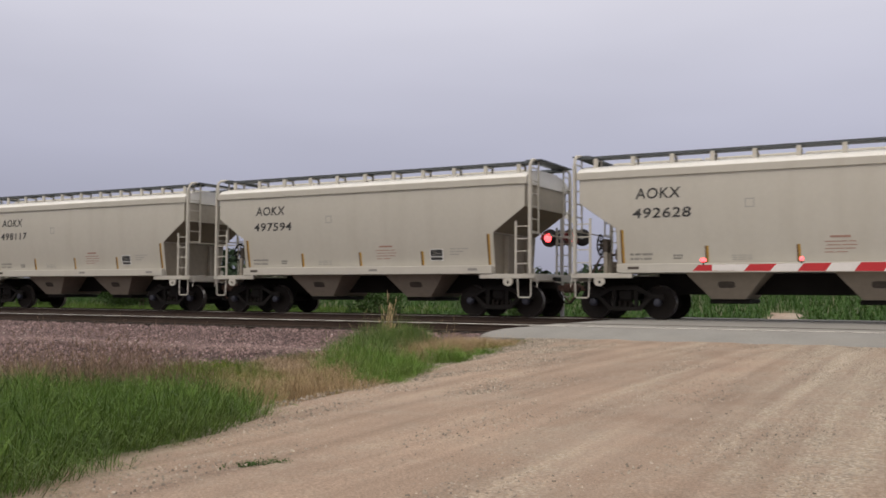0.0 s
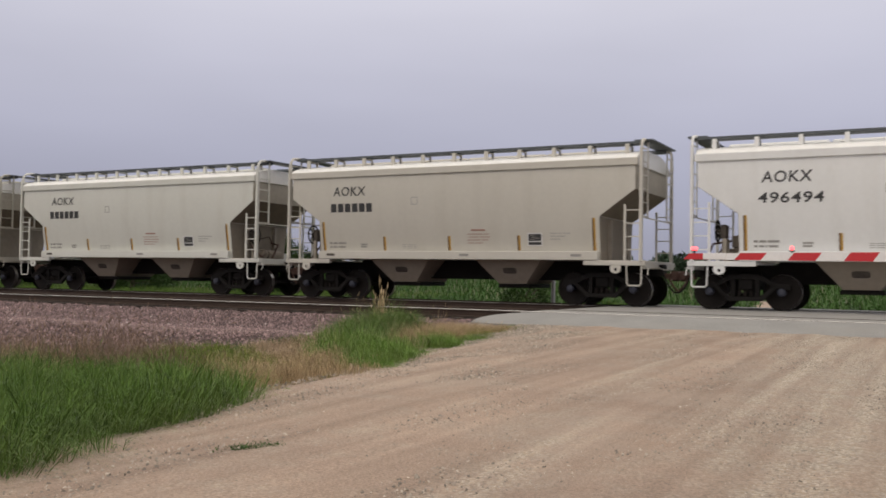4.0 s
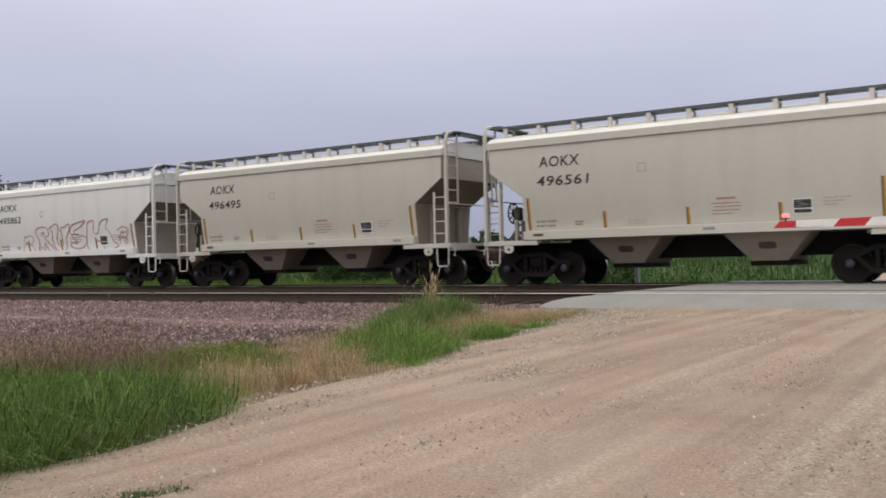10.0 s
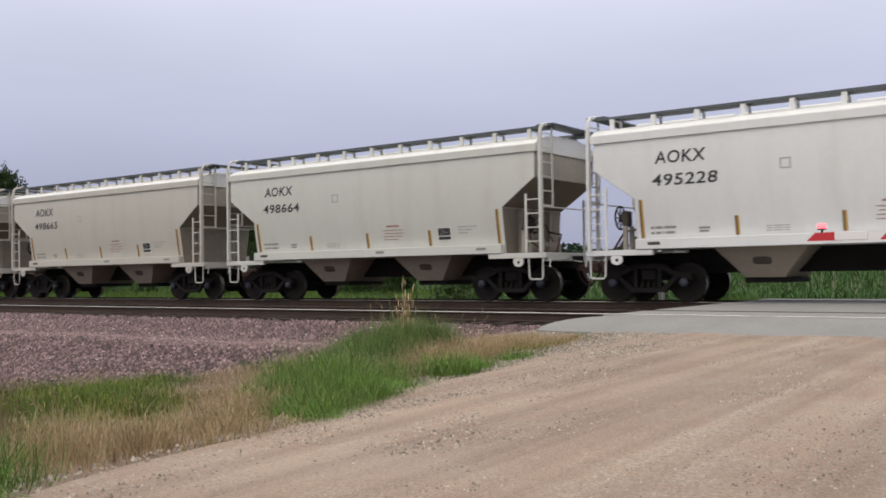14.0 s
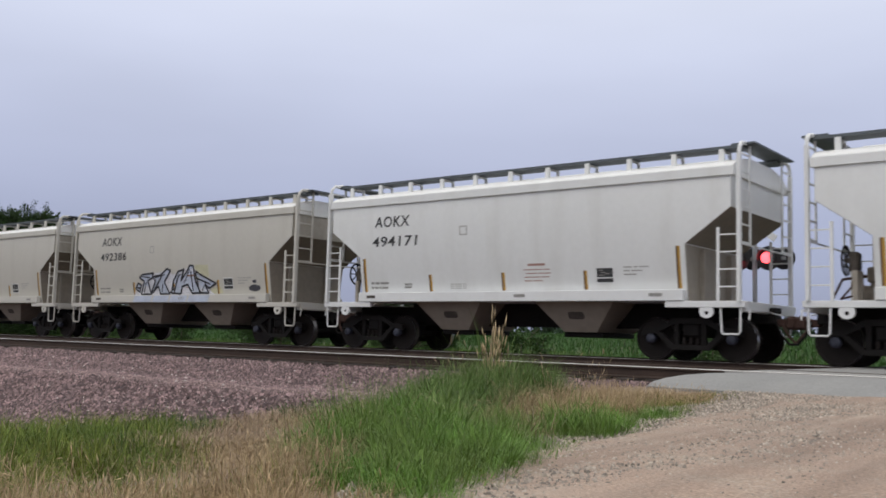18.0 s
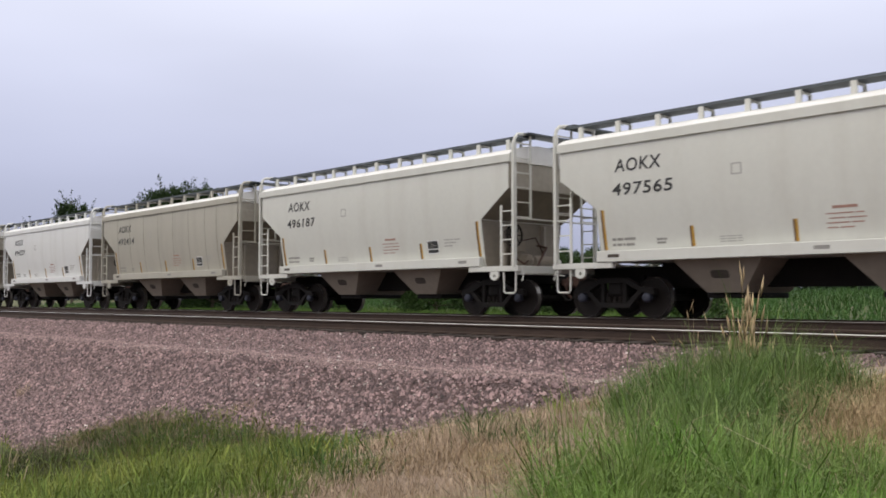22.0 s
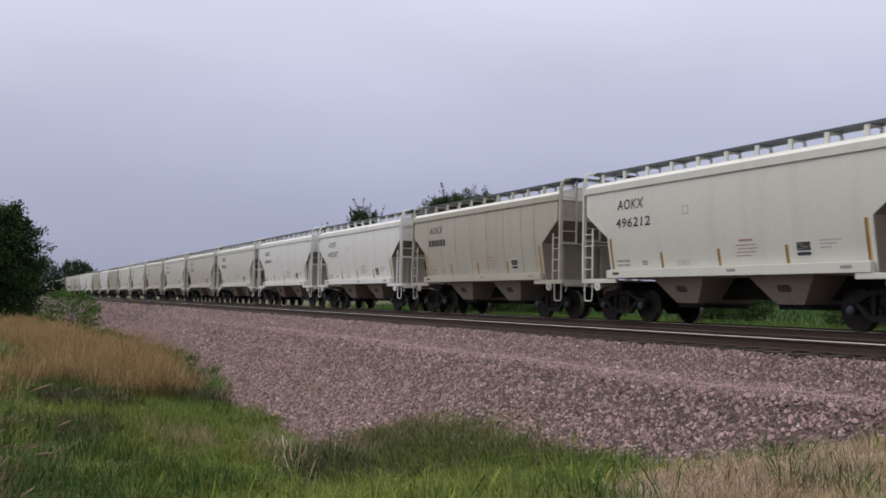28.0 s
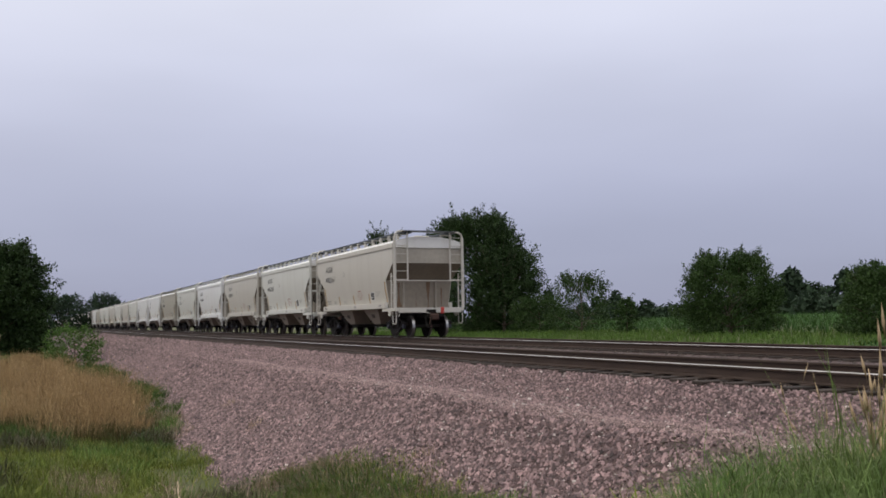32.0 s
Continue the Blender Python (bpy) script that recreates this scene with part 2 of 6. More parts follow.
CONCRETE = mat("crossing_concrete", (0.285, 0.28, 0.268), 0.85, spread=0.16, scale=1.3, fine=30, bump=0.15, dirt=(0.26, 0.245, 0.225))
SIGNALWHITE = mat("gate_white_stripe", (0.78, 0.78, 0.78), 0.4, spread=0.04, scale=3, fine=30)
SIGNALRED = mat("gate_red_stripe", (0.55, 0.03, 0.04), 0.4, spread=0.06, scale=3, fine=30)
SIGNALBLACK = mat("signal_black", (0.02, 0.02, 0.022), 0.5, spread=0.1, scale=5, fine=40)
ALU = mat("mast_aluminium", (0.45, 0.45, 0.46), 0.45, 0.8, spread=0.08, scale=5, fine=40)
REDLAMP = mat("lit_red_lens", (1.0, 0.075, 0.09), 0.3, spread=0.0, glow=4.0)
DARKLENS = mat("unlit_red_lens", (0.10, 0.01, 0.012), 0.2, spread=0.05)
BARK = mat("tree_bark", (0.11, 0.085, 0.065), 0.95, spread=0.3, scale=4, fine=30, bump=0.6)
LEAF = mat("dark_green_leaves", (0.020, 0.043, 0.012), 0.6, spread=0.25, scale=0.5, fine=6, island=0.4, tint=(0.036, 0.066, 0.017), gloss=0.2)
LEAF2 = mat("mid_green_leaves", (0.027, 0.058, 0.013), 0.6, spread=0.25, scale=0.5, fine=6, island=0.4, tint=(0.045, 0.082, 0.02), gloss=0.2)
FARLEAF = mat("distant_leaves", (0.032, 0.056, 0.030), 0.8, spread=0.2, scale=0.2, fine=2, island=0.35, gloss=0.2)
GRASS = mat("fresh_green_grass", (0.082, 0.155, 0.032), 0.65, spread=0.4, scale=2.6, fine=9, island=0.6, tint=(0.19, 0.225, 0.085), gloss=0.25)
GRASSY = mat("yellow_green_grass", (0.215, 0.225, 0.045), 0.7, spread=0.35, scale=1.4, fine=9, island=0.5, tint=(0.105, 0.17, 0.03), gloss=0.25)
DRY = mat("dry_brome_grass", (0.50, 0.385, 0.235), 0.8, spread=0.3, scale=2.4, fine=9, island=0.45, tint=(0.34, 0.245, 0.14), gloss=0.25)
GOLD = mat("ripe_golden_grass", (0.43, 0.305, 0.155), 0.8, spread=0.3, scale=0.6, fine=9, island=0.5, tint=(0.27, 0.175, 0.08), gloss=0.25)
LUSH = mat("bright_green_grass", (0.118, 0.245, 0.034), 0.65, spread=0.35, scale=2.0, fine=9, island=0.35, tint=(0.165, 0.235, 0.06), gloss=0.25)
STRAW = mat("flattened_straw", (0.47, 0.36, 0.26), 0.85, spread=0.3, scale=2.0, fine=9, island=0.5, tint=(0.25, 0.185, 0.125), gloss=0.25)
BROWNTAPE = mat("brown_reflector_backing", (0.17, 0.095, 0.045), 0.6, spread=0.2, scale=8, fine=60)
SMUDGE = mat("dark_grease_smudge", (0.085, 0.07, 0.058), 0.8, spread=0.35, scale=3, fine=20)
SEAM = mat("stained_weld_seam", (0.36, 0.335, 0.275), 0.6, spread=0.2, scale=1.5, fine=10, streak=(0.22, 0.19, 0.15))
RUSTSTREAK = mat("rust_brown_streak", (0.19, 0.12, 0.075), 0.8, spread=0.35, scale=3, fine=12)
SPRAY_YELLOW = mat("pale_yellow_spray_paint", (0.60, 0.58, 0.40), 0.6, spread=0.15, scale=3, fine=40)
MARKER = mat("red_end_marker", (0.55, 0.06, 0.045), 0.5, spread=0.1, scale=6, fine=40)
DEEP = mat("deep_green_grass", (0.056, 0.122, 0.018), 0.65, spread=0.45, scale=1.4, fine=9, island=0.4, tint=(0.105, 0.17, 0.036), gloss=0.2)
FRESH = mat("blue_green_grass", (0.096, 0.182, 0.040), 0.65, spread=0.45, scale=1.4, fine=9, island=0.45, tint=(0.155, 0.21, 0.065), gloss=0.25)
MAUVE = mat("brown_seed_grass", (0.27, 0.185, 0.135), 0.8, spread=0.3, scale=2.0, fine=9, island=0.4, tint=(0.17, 0.115, 0.085), gloss=0.2)
OLIVE = mat("mixed_olive_grass", (0.070, 0.132, 0.026), 0.7, spread=0.45, scale=0.55, fine=6, island=0.4, tint=(0.036, 0.082, 0.016), dirt=(0.30, 0.27, 0.06), gloss=0.25)
DARKWEED = mat("dark_weed_leaves", (0.055, 0.068, 0.028), 0.7, spread=0.4, scale=1.2, fine=6, island=0.5, tint=(0.10, 0.085, 0.05), gloss=0.2)
FOOTSHADE = mat("brown_shaded_grass_foot", (0.13, 0.09, 0.04), 0.85, spread=0.3, scale=1.2, fine=6, island=0.4, tint=(0.06, 0.07, 0.02), gloss=0.2)
LEAF3 = mat("fresh_shrub_leaves", (0.060, 0.125, 0.024), 0.6, spread=0.25, scale=0.5, fine=6, island=0.4, tint=(0.09, 0.16, 0.03), gloss=0.2)
CROP = mat("green_crop_leaves", (0.040, 0.100, 0.022), 0.6, spread=0.2, scale=0.3, fine=5, island=0.25, tint=(0.058, 0.122, 0.028), gloss=0.2)


# ---- mesh helpers ----
def part(name, bm, material, parent=None, label="", smooth=False):
    me = bpy.data.meshes.new(name)
    bm.to_mesh(me)
    bm.free()
    me.materials.append(material)
    if smooth:
        for p in me.polygons:
            p.use_smooth = True
    ob = new(name, me)
    if parent:
        ob.parent = parent
    return tagged(ob, label)


def shared(name, src, parent, m):
    """another object on the same mesh, as a part of parent"""
    ob = new(name, src.data)
    ob.parent, ob.matrix_basis = parent, m
    return ob


def box(bm, x0, x1, y0, y1, z0, z1, bevel=0.0):
    v = [bm.verts.new((x, y, z)) for x in (x0, x1) for y in (y0, y1) for z in (z0, z1)]
    fs = [bm.faces.new([v[i] for i in f]) for f in ((0, 1, 3, 2), (4, 6, 7, 5), (0, 4, 5, 1), (2, 3, 7, 6), (0, 2, 6, 4), (1, 5, 7, 3))]
    if bevel:
        es = list({e for f in fs for e in f.edges})
        bmesh.ops.bevel(bm, geom=es, offset=bevel, segments=1, affect="EDGES")


def boxed(x0, x1, y0, y1, z0, z1, bevel=0.0):
    bm = bmesh.new()
    box(bm, x0, x1, y0, y1, z0, z1, bevel)
    return bm


def rings(bm, loops, closed=True, caps=True):
    """skin through loops of equal length"""
    vs = [[bm.verts.new(p) for p in lp] for lp in loops]
    n = len(vs[0])
    for a, b in zip(vs, vs[1:]):
        for i in range(n if closed else n - 1):
            j = (i + 1) % n
            bm.faces.new((a[i], a[j], b[j], b[i]))
    if caps and closed:
        bm.faces.new(list(reversed(vs[0])))
        bm.faces.new(vs[-1])


def tube(bm, pts, r=0.02, n=6, taper=None):
    pts = [Vector(p) for p in pts]
    loops = []
    for i, p in enumerate(pts):
        d = (pts[min(i + 1, len(pts) - 1)] - pts[max(i - 1, 0)]).normalized()
        a = d.orthogonal().normalized() if i == 0 else (loops_a - d * loops_a.dot(d)).normalized()
        loops_a = a
        b = d.cross(a)
        rr = r if taper is None else r + (taper - r) * i / (len(pts) - 1)
        loops.append([p + rr * (math.cos(k * 2 * math.pi / n) * a + math.sin(k * 2 * math.pi / n) * b) for k in range(n)])
    rings(bm, loops)


def lathe(bm, prof, axis="y", n=24, at=(0, 0, 0)):
    """turned body: prof of (along, radius)"""
    loops = []
    for k in range(n):
        c, s = math.cos(2 * math.pi * k / n), math.sin(2 * math.pi * k / n)
        loops.append([(at[0] + r * c, at[1] + a, at[2] + r * s) if axis == "y" else (at[0] + r * c, at[1] + r * s, at[2] + a) if axis == "z" else (at[0] + a, at[1] + r * c, at[2] + r * s) for a, r in prof])
    vs = [[bm.verts.new(p) for p in lp] for lp in loops]
    m = len(prof)
    for i in range(n):
        j = (i + 1) % n
        for q in range(m - 1):
            bm.faces.new((vs[i][q], vs[j][q], vs[j][q + 1], vs[i][q + 1]))
    bm.faces.new([v[0] for v in vs])
    bm.faces.new([v[-1] for v in reversed(vs)])
    bmesh.ops.remove_doubles(bm, verts=[v for lp in vs for v in lp], dist=1e-5)


def plate(bm, outline, y0, y1):
    """a plate in the x-z plane with thickness along y"""
    rings(bm, [[(x, y0, z) for x, z in outline], [(x, y1, z) for x, z in outline]])


def soup(name, verts, tris, material, smooth=False):
    """one mesh from arrays of corners and triangles"""
    me = bpy.data.meshes.new(name)
    verts, tris = np.ascontiguousarray(verts, np.float32), np.ascontiguousarray(tris, np.int32)
    me.vertices.add(len(verts))
    me.vertices.foreach_set("co", verts.ravel())
    me.loops.add(tris.size)
    me.loops.foreach_set("vertex_index", tris.ravel())
    me.polygons.add(len(tris))
    me.polygons.foreach_set("loop_start", np.arange(0, tris.size, 3, dtype=np.int32))
    me.update(calc_edges=True)
    me.materials.append(material)
    if smooth:
        me.polygons.foreach_set("use_smooth", np.ones(len(tris), bool))
    return new(name, me)


def text_mesh(body, size, width=None):
    cu = bpy.data.curves.new("lettering", "FONT")
    cu.body, cu.size, cu.extrude, cu.align_x = body, size, 0.0, "LEFT"
    cu.space_character = 1.08
    cu.resolution_u = 3
    cu.offset = size * 0.012
    cu.shear = 0.10
    tmp = bpy.data.objects.new("lettering", cu)
    scene.collection.objects.link(tmp)
    me = bpy.data.meshes.new_from_object(tmp.evaluated_get(bpy.context.evaluated_depsgraph_get()))
    bpy.data.objects.remove(tmp)
    co = np.empty(len(me.vertices) * 3, np.float32)
    me.vertices.foreach_get("co", co)
    co = co.reshape(-1, 3)
    co[:, 0] -= co[:, 0].min()
    if width:
        co[:, 0] *= width / co[:, 0].max()
    return me, co


# ---- the covered hopper car: x from coupler face to coupler face, y across from the track's centre, z from the rail ----
CAR = 12.811
MID = CAR / 2
SIDE = [(1.24, 1.375), (1.50, 1.40), (1.80, 1.455), (2.10, 1.505), (2.46, 1.55), (2.80, 1.58), (3.13, 1.595), (3.45, 1.60), (3.78, 1.59)]
U_BAR = [MID + 2.215 * k for k in (-2, -1, 0, 1, 2)]


def side_at(z):
    return float(np.interp(z, [a for a, _ in SIDE], [b for _, b in SIDE]))


def end_at(z):
    return float(np.interp(z, [2.42, 3.13], [1.82, 0.82]))


def both(bm_of, name, material, parent, label=""):
    """the same part at the near and the far side"""
    a = part(name, bm_of(-1), material, parent, label)
    b = part(name, bm_of(1), material, parent, label)
    return a, b


def wheelset_mesh():
    bm = bmesh.new()
    for s in (-1, 1):
        y = s * 0.7525
        prof = [(-0.060, 0.10), (-0.060, 0.395), (-0.075, 0.40), (-0.075, 0.452), (0.045, 0.459), (0.070, 0.485), (0.075, 0.478), (0.060, 0.40), (0.030, 0.38), (0.012, 0.20), (0.075, 0.13), (0.075, 0.10)]
        lathe(bm, [(y - s * a, r) for a, r in prof], "y", 20)
    lathe(bm, [(-1.05, 0.075), (1.05, 0.075)], "y", 10)
    return bm


def truck(car, x):
    """a three-piece freight truck: bolster, side frames, springs, wheelsets"""
    bm = bmesh.new()
    box(bm, -0.20, 0.20, -1.02, 1.02, 0.50, 0.80, 0.04)
    box(bm, -0.28, 0.28, -0.30, 0.30, 0.78, 0.98, 0.03)
    t = part("truck", bm, CAST, car, "black cast-steel truck bolster")
    t.location = (x, 0, 0)
    for s in (-1, 1):
        bm = bmesh.new()
        y = s * 1.02
        # two chords, columns and pedestals leave the windows of the casting open
        plate(bm, [(-1.10, 0.52), (-1.08, 0.66), (-0.72, 0.70), (-0.34, 0.90), (0.34, 0.90), (0.72, 0.70), (1.08, 0.66), (1.10, 0.52), (0.74, 0.58), (0.34, 0.78), (-0.34, 0.78), (-0.74, 0.58)], y - 0.07, y + 0.07)
        plate(bm, [(-0.80, 0.60), (-0.66, 0.60), (-0.36, 0.34), (0.36, 0.34), (0.66, 0.60), (0.80, 0.60), (0.42, 0.23), (-0.42, 0.23)], y - 0.06, y + 0.06)
        for q in (-1, 1):
            box(bm, q * 0.30 - 0.05, q * 0.30 + 0.05, y - 0.06, y + 0.06, 0.34, 0.80, 0.01)
        part("side_frame", bm, CAST, t)
        bm = bmesh.new()
        for q in (-0.15, 0.0, 0.15):
            lathe(bm, [(0.34 + 0.032 * i, 0.06 if i % 2 else 0.045) for i in range(6)], "z", 6, (q, y - s * 0.02, 0))
        part("spring", bm, WHEEL, t)
        for q in (-1, 1):
            bm = bmesh.new()
            lathe(bm, [(s * 0.98, 0.105), (s * 1.09, 0.105), (s * 1.115, 0.08), (s * 1.13, 0.045)], "y", 12, (q * 0.889, 0, 0.457))
            part("bearing_cap", bm, CAP, t, "blue-grey roller bearing cap")
    for q in (-1, 1):
        w = part("wheelset", wheelset_mesh(), WHEEL, t, "dark steel wheels on an axle", smooth=False)
        w.data.materials.append(TREAD)
        for p in w.data.polygons:
            r = math.hypot(p.center.x, p.center.z)
            if 0.44 < r < 0.47 and abs(p.normal.y) < 0.4:
                p.material_index = 1
        w.location = (q * 0.889, 0, 0.457)
    return t


def comb(a, b, z0, z1, levels, at):
    """a ladder half: one stile at a with its rungs reaching to b, cut from one outline"""
    d = 1 if b > a else -1
    line = [(a - d * 0.03, z0), (a + d * 0.03, z0)]
    for z in levels:
        line += [(a + d * 0.03, z - 0.014), (b, z - 0.014), (b, z + 0.014), (a + d * 0.03, z + 0.014)]
    line += [(a + d * 0.03, z1), (a - d * 0.03, z1)]
    bm = bmesh.new()
    rings(bm, [[at(p, q, w) for p, q in line] for w in (-0.016, 0.016)])
    return bm


def far_car(key):
    """a car that never comes near: its main shapes alone"""
    paint = PAINTS[key]
    car = new("hopper_car")
    bm = bmesh.new()
    rings(bm, [[(end_at(z), -side_at(z), z), (CAR - end_at(z), -side_at(z), z), (CAR - end_at(z), side_at(z), z), (end_at(z), side_at(z), z)] for z, _ in SIDE])
    part("body", bm, paint, car)
    bm = bmesh.new()
    rings(bm, [[(u, -1.6, 3.78), (u, -1.6, 3.97), (u, -0.7, 4.24), (u, 0.7, 4.24), (u, 1.6, 3.97), (u, 1.6, 3.78)] for u in (0.76, CAR - 0.76)])
    part("roof", bm, paint, car)
    part("running_board", boxed(0.70, CAR - 0.70, -1.24, -0.76, 4.30, 4.445), GRATE, car)
    for s in (-1, 1):
        part("side_sill", boxed(0.55, CAR - 0.55, s * 1.51 - 0.075, s * 1.51 + 0.075, 1.10, 1.475), paint, car)
    for c in (-1, 1):
        u = MID + c * 1.80
        bm = bmesh.new()
        rings(bm, [[(u - a, -w, z), (u + a, -w, z), (u + a, w, z), (u - a, w, z)] for a, w, z in ((0.42, 0.92, 0.5), (1.02, 1.28, 1.238))])
        part("hopper", bm, GREYBROWN, car)
        bm = bmesh.new()
        x = MID + c * (MID - 1.90)
        box(bm, x - 1.1, x + 1.1, -1.05, 1.05, 0.45, 0.9)
        for q in (-0.889, 0.889):
            lathe(bm, [(-0.83, 0.457), (0.83, 0.457)], "y", 14, (x + q, 0, 0.457))
        part("truck", bm, CAST, car)
        part("end_sill", boxed(MID + c * (MID - 0.6) - 0.6, MID + c * (MID - 0.6) + 0.57, -0.2, 0.2, 0.75, 1.09), CAST, car)
    return tagged(car, f"{PAINT_WORDS[key]} covered hopper car far down the train", "freight car", "hopper cars of the train")


def make_car(key):
    paint = PAINTS[key]
    car = new("hopper_car")
    # body: side sheets that round in below, vertical end above, sloped end sheets, vertical bulkhead below
    zs = [1.24, 1.50, 1.80, 2.10, 2.42, 2.80, 3.13, 3.45, 3.78]
    bm = bmesh.new()
    us = [0.0, 0.25, 0.5, 0.75, 1.0]
    for s in (-1, 1):
        rows = [[bm.verts.new((end_at(z) + (CAR - 2 * end_at(z)) * k, s * side_at(z), z)) for k in us] for z in zs]
        for lo, hi in zip(rows, rows[1:]):
            for q in range(len(us) - 1):
                f = (lo[q], lo[q + 1], hi[q + 1], hi[q])
                bm.faces.new(f if s < 0 else tuple(reversed(f)))
    for e in (0, 1):
        cols = [[bm.verts.new((CAR - end_at(z) if e else end_at(z), y * side_at(z), z)) for y in (-1, 1)] for z in (1.24, 2.42, 3.13, 3.78)]
        for lo, hi in zip(cols, cols[1:]):
            f = (lo[1], lo[0], hi[0], hi[1])
            bm.faces.new(f if not e else tuple(reversed(f)))
    z = zs[0]
    bm.faces.new([bm.verts.new((u, y * side_at(z), z)) for u, y in ((end_at(z), 1), (CAR - end_at(z), 1), (CAR - end_at(z), -1), (end_at(z), -1))])
    body = part("body", bm, paint, car)
    for p in body.data.polygons:
        p.use_smooth = abs(p.normal.y) > 0.7
    # sloped end sheets and the bulkheads below them: thrown-up dirt and shade in one colour
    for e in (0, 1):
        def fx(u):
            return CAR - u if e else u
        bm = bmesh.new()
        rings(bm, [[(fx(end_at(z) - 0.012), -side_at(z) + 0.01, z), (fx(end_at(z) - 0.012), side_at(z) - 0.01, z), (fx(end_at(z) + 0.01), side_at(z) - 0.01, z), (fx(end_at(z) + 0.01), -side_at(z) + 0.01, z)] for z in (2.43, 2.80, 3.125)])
        part("slope_sheet", bm, GRIMESHADE, car, "dirty brown sloped end sheet with underside shade in its colour")
        # overlay that paints the end wall's shade in along with dust stain
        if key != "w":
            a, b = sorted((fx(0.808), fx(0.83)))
            part("end_sheet", boxed(a, b, -1.585, 1.585, 3.132, 3.775), DUSTSHADE, car, "dust-stained upper end sheet with the end's shade in its colour")
    # roof sheet, the sky's highlight on it put into a paler paint
    roof = [(-1.60, 3.78), (-1.615, 3.97), (-1.45, 4.07), (-1.1, 4.17), (-0.65, 4.24), (0.65, 4.24), (1.1, 4.17), (1.45, 4.07), (1.615, 3.97), (1.60, 3.78)]
    bm = bmesh.new()
    rings(bm, [[(u, y, z) for y, z in roof] for u in (0.76, CAR - 0.76)])
    part("roof", bm, ROOFPAINT, car, "pale roof sheet with the sky's highlight in its paint")
    both(lambda s: boxed(0.74, CAR - 0.74, s * 1.618 - 0.02, s * 1.618 + 0.02, 3.765, 3.955, 0.008), "eave_plate", paint, car)
    # hatch covers along the roof
    for k in range(4):
        u = 1.3 + k * (CAR - 2.6) / 4
        part("hatch_cover", boxed(u + 0.04, u + (CAR - 2.6) / 4 - 0.04, -0.33, 0.33, 4.24, 4.35, 0.03), paint, car)
    # running boards on brackets
    both(lambda s: boxed(0.68, CAR - 0.68, s * 1.0 - 0.24, s * 1.0 + 0.24, 4.385, 4.445), "running_board", GRATE, car, "dark galvanised steel running board")
    for u0, u1 in ((0.46, 0.96), (CAR - 0.96, CAR - 0.46)):
        part("end_running_board", boxed(u0, u1, -1.22, 1.22, 4.450, 4.485), GRATE, car, "dark galvanised crossover board")
    first = None
    for k in range(11):
        for s in (-1, 1):
            m = pose(1.15 + k * (CAR - 2.3) / 10, s * 1.0, 0, 0, 0, 0 if s < 0 else 180)
            if first is None:
                bm = bmesh.new()
                box(bm, -0.055, 0.055, -0.26, -0.20, 4.08, 4.383)
                box(bm, -0.02, 0.02, -0.20, 0.25, 4.335, 4.380)
                box(bm, -0.03, 0.03, 0.20, 0.25, 4.22, 4.340)
                first = part("bracket", bm, paint, car)
                first.matrix_basis = m
            else:
                shared("bracket", first, car, m)
    # side sills, stepped end sills, shelves
    both(lambda s: boxed(1.84, CAR - 1.84, s * 1.51 - 0.075, s * 1.51 + 0.075, 1.235, 1.475, 0.012), "side_sill", paint, car)
    for e in (0, 1):
        def mx(u):
            return CAR - u if e else u
        for s in (-1, 1):
            a, b = sorted((mx(0.55), mx(2.25)))
            part("end_sill", boxed(a, b, s * 1.50 - 0.06, s * 1.50 + 0.06, 1.10, 1.232, 0.01), paint, car)
            # jacking lug with its eye
            bm = bmesh.new()
            ring = [q * math.pi / 8 for q in range(16)]
            rim = [(mx(1.35) + 0.15 * math.cos(q), min(1.10, 1.01 + 0.125 * math.sin(q) * (1.0 if math.sin(q) < 0 else 1.6))) for q in ring]
            eye = [(mx(1.35) + 0.042 * math.cos(q), 0.995 + 0.042 * math.sin(q)) for q in ring]
            rings(bm, [[(x, y, z) for x, z in line] for line, y in ((rim, s * 1.505), (rim, s * 1.555), (eye, s * 1.555), (eye, s * 1.505), (rim, s * 1.505))], caps=False)
            part("jacking_lug", bm, paint, car)
            # stirrup step
            bm = bmesh.new()
            tube(bm, [(mx(1.06), s * 1.52, 1.12), (mx(1.04), s * 1.52, 0.62), (mx(1.00), s * 1.52, 0.57), (mx(0.70), s * 1.52, 0.57), (mx(0.66), s * 1.52, 0.62), (mx(0.65), s * 1.52, 1.12)], 0.022, 6)
            part("stirrup_step", bm, paint, car)
            # corner post that hoops over to the running board
            bm = bmesh.new()
            y = s * 1.56
            tube(bm, [(mx(0.66), y, 1.22), (mx(0.66), y, 4.22), (mx(0.66), y - s * 0.04, 4.35), (mx(0.66), y - s * 0.14, 4.44), (mx(0.68), y - s * 0.40, 4.475), (mx(0.74), y - s * 0.55, 4.46)], 0.042, 6)
            # flat flange that stiffens the post
            a, b = sorted((mx(0.625), mx(0.70)))
            box(bm, a, b, y - 0.055, y + 0.055, 1.23, 4.20)
            part("corner_post", bm, paint, car)
            # side ladder: short stile and rungs
            part("side_ladder", comb(mx(1.10), mx(0.64), 1.22, 2.72, (1.52, 1.87, 2.22, 2.57), lambda p, q, w: (p, s * 1.555 + w, q)), paint, car)
            # end ladder
            part("end_ladder", comb(s * 0.98, s * 1.57, 2.38, 4.44, [2.42 + k * 0.36 for k in range(6)], lambda p, q, w: (mx(0.65) + w, p, q)), paint, car)
        # end grab bar, end sill beam, shelf
        bm = bmesh.new()
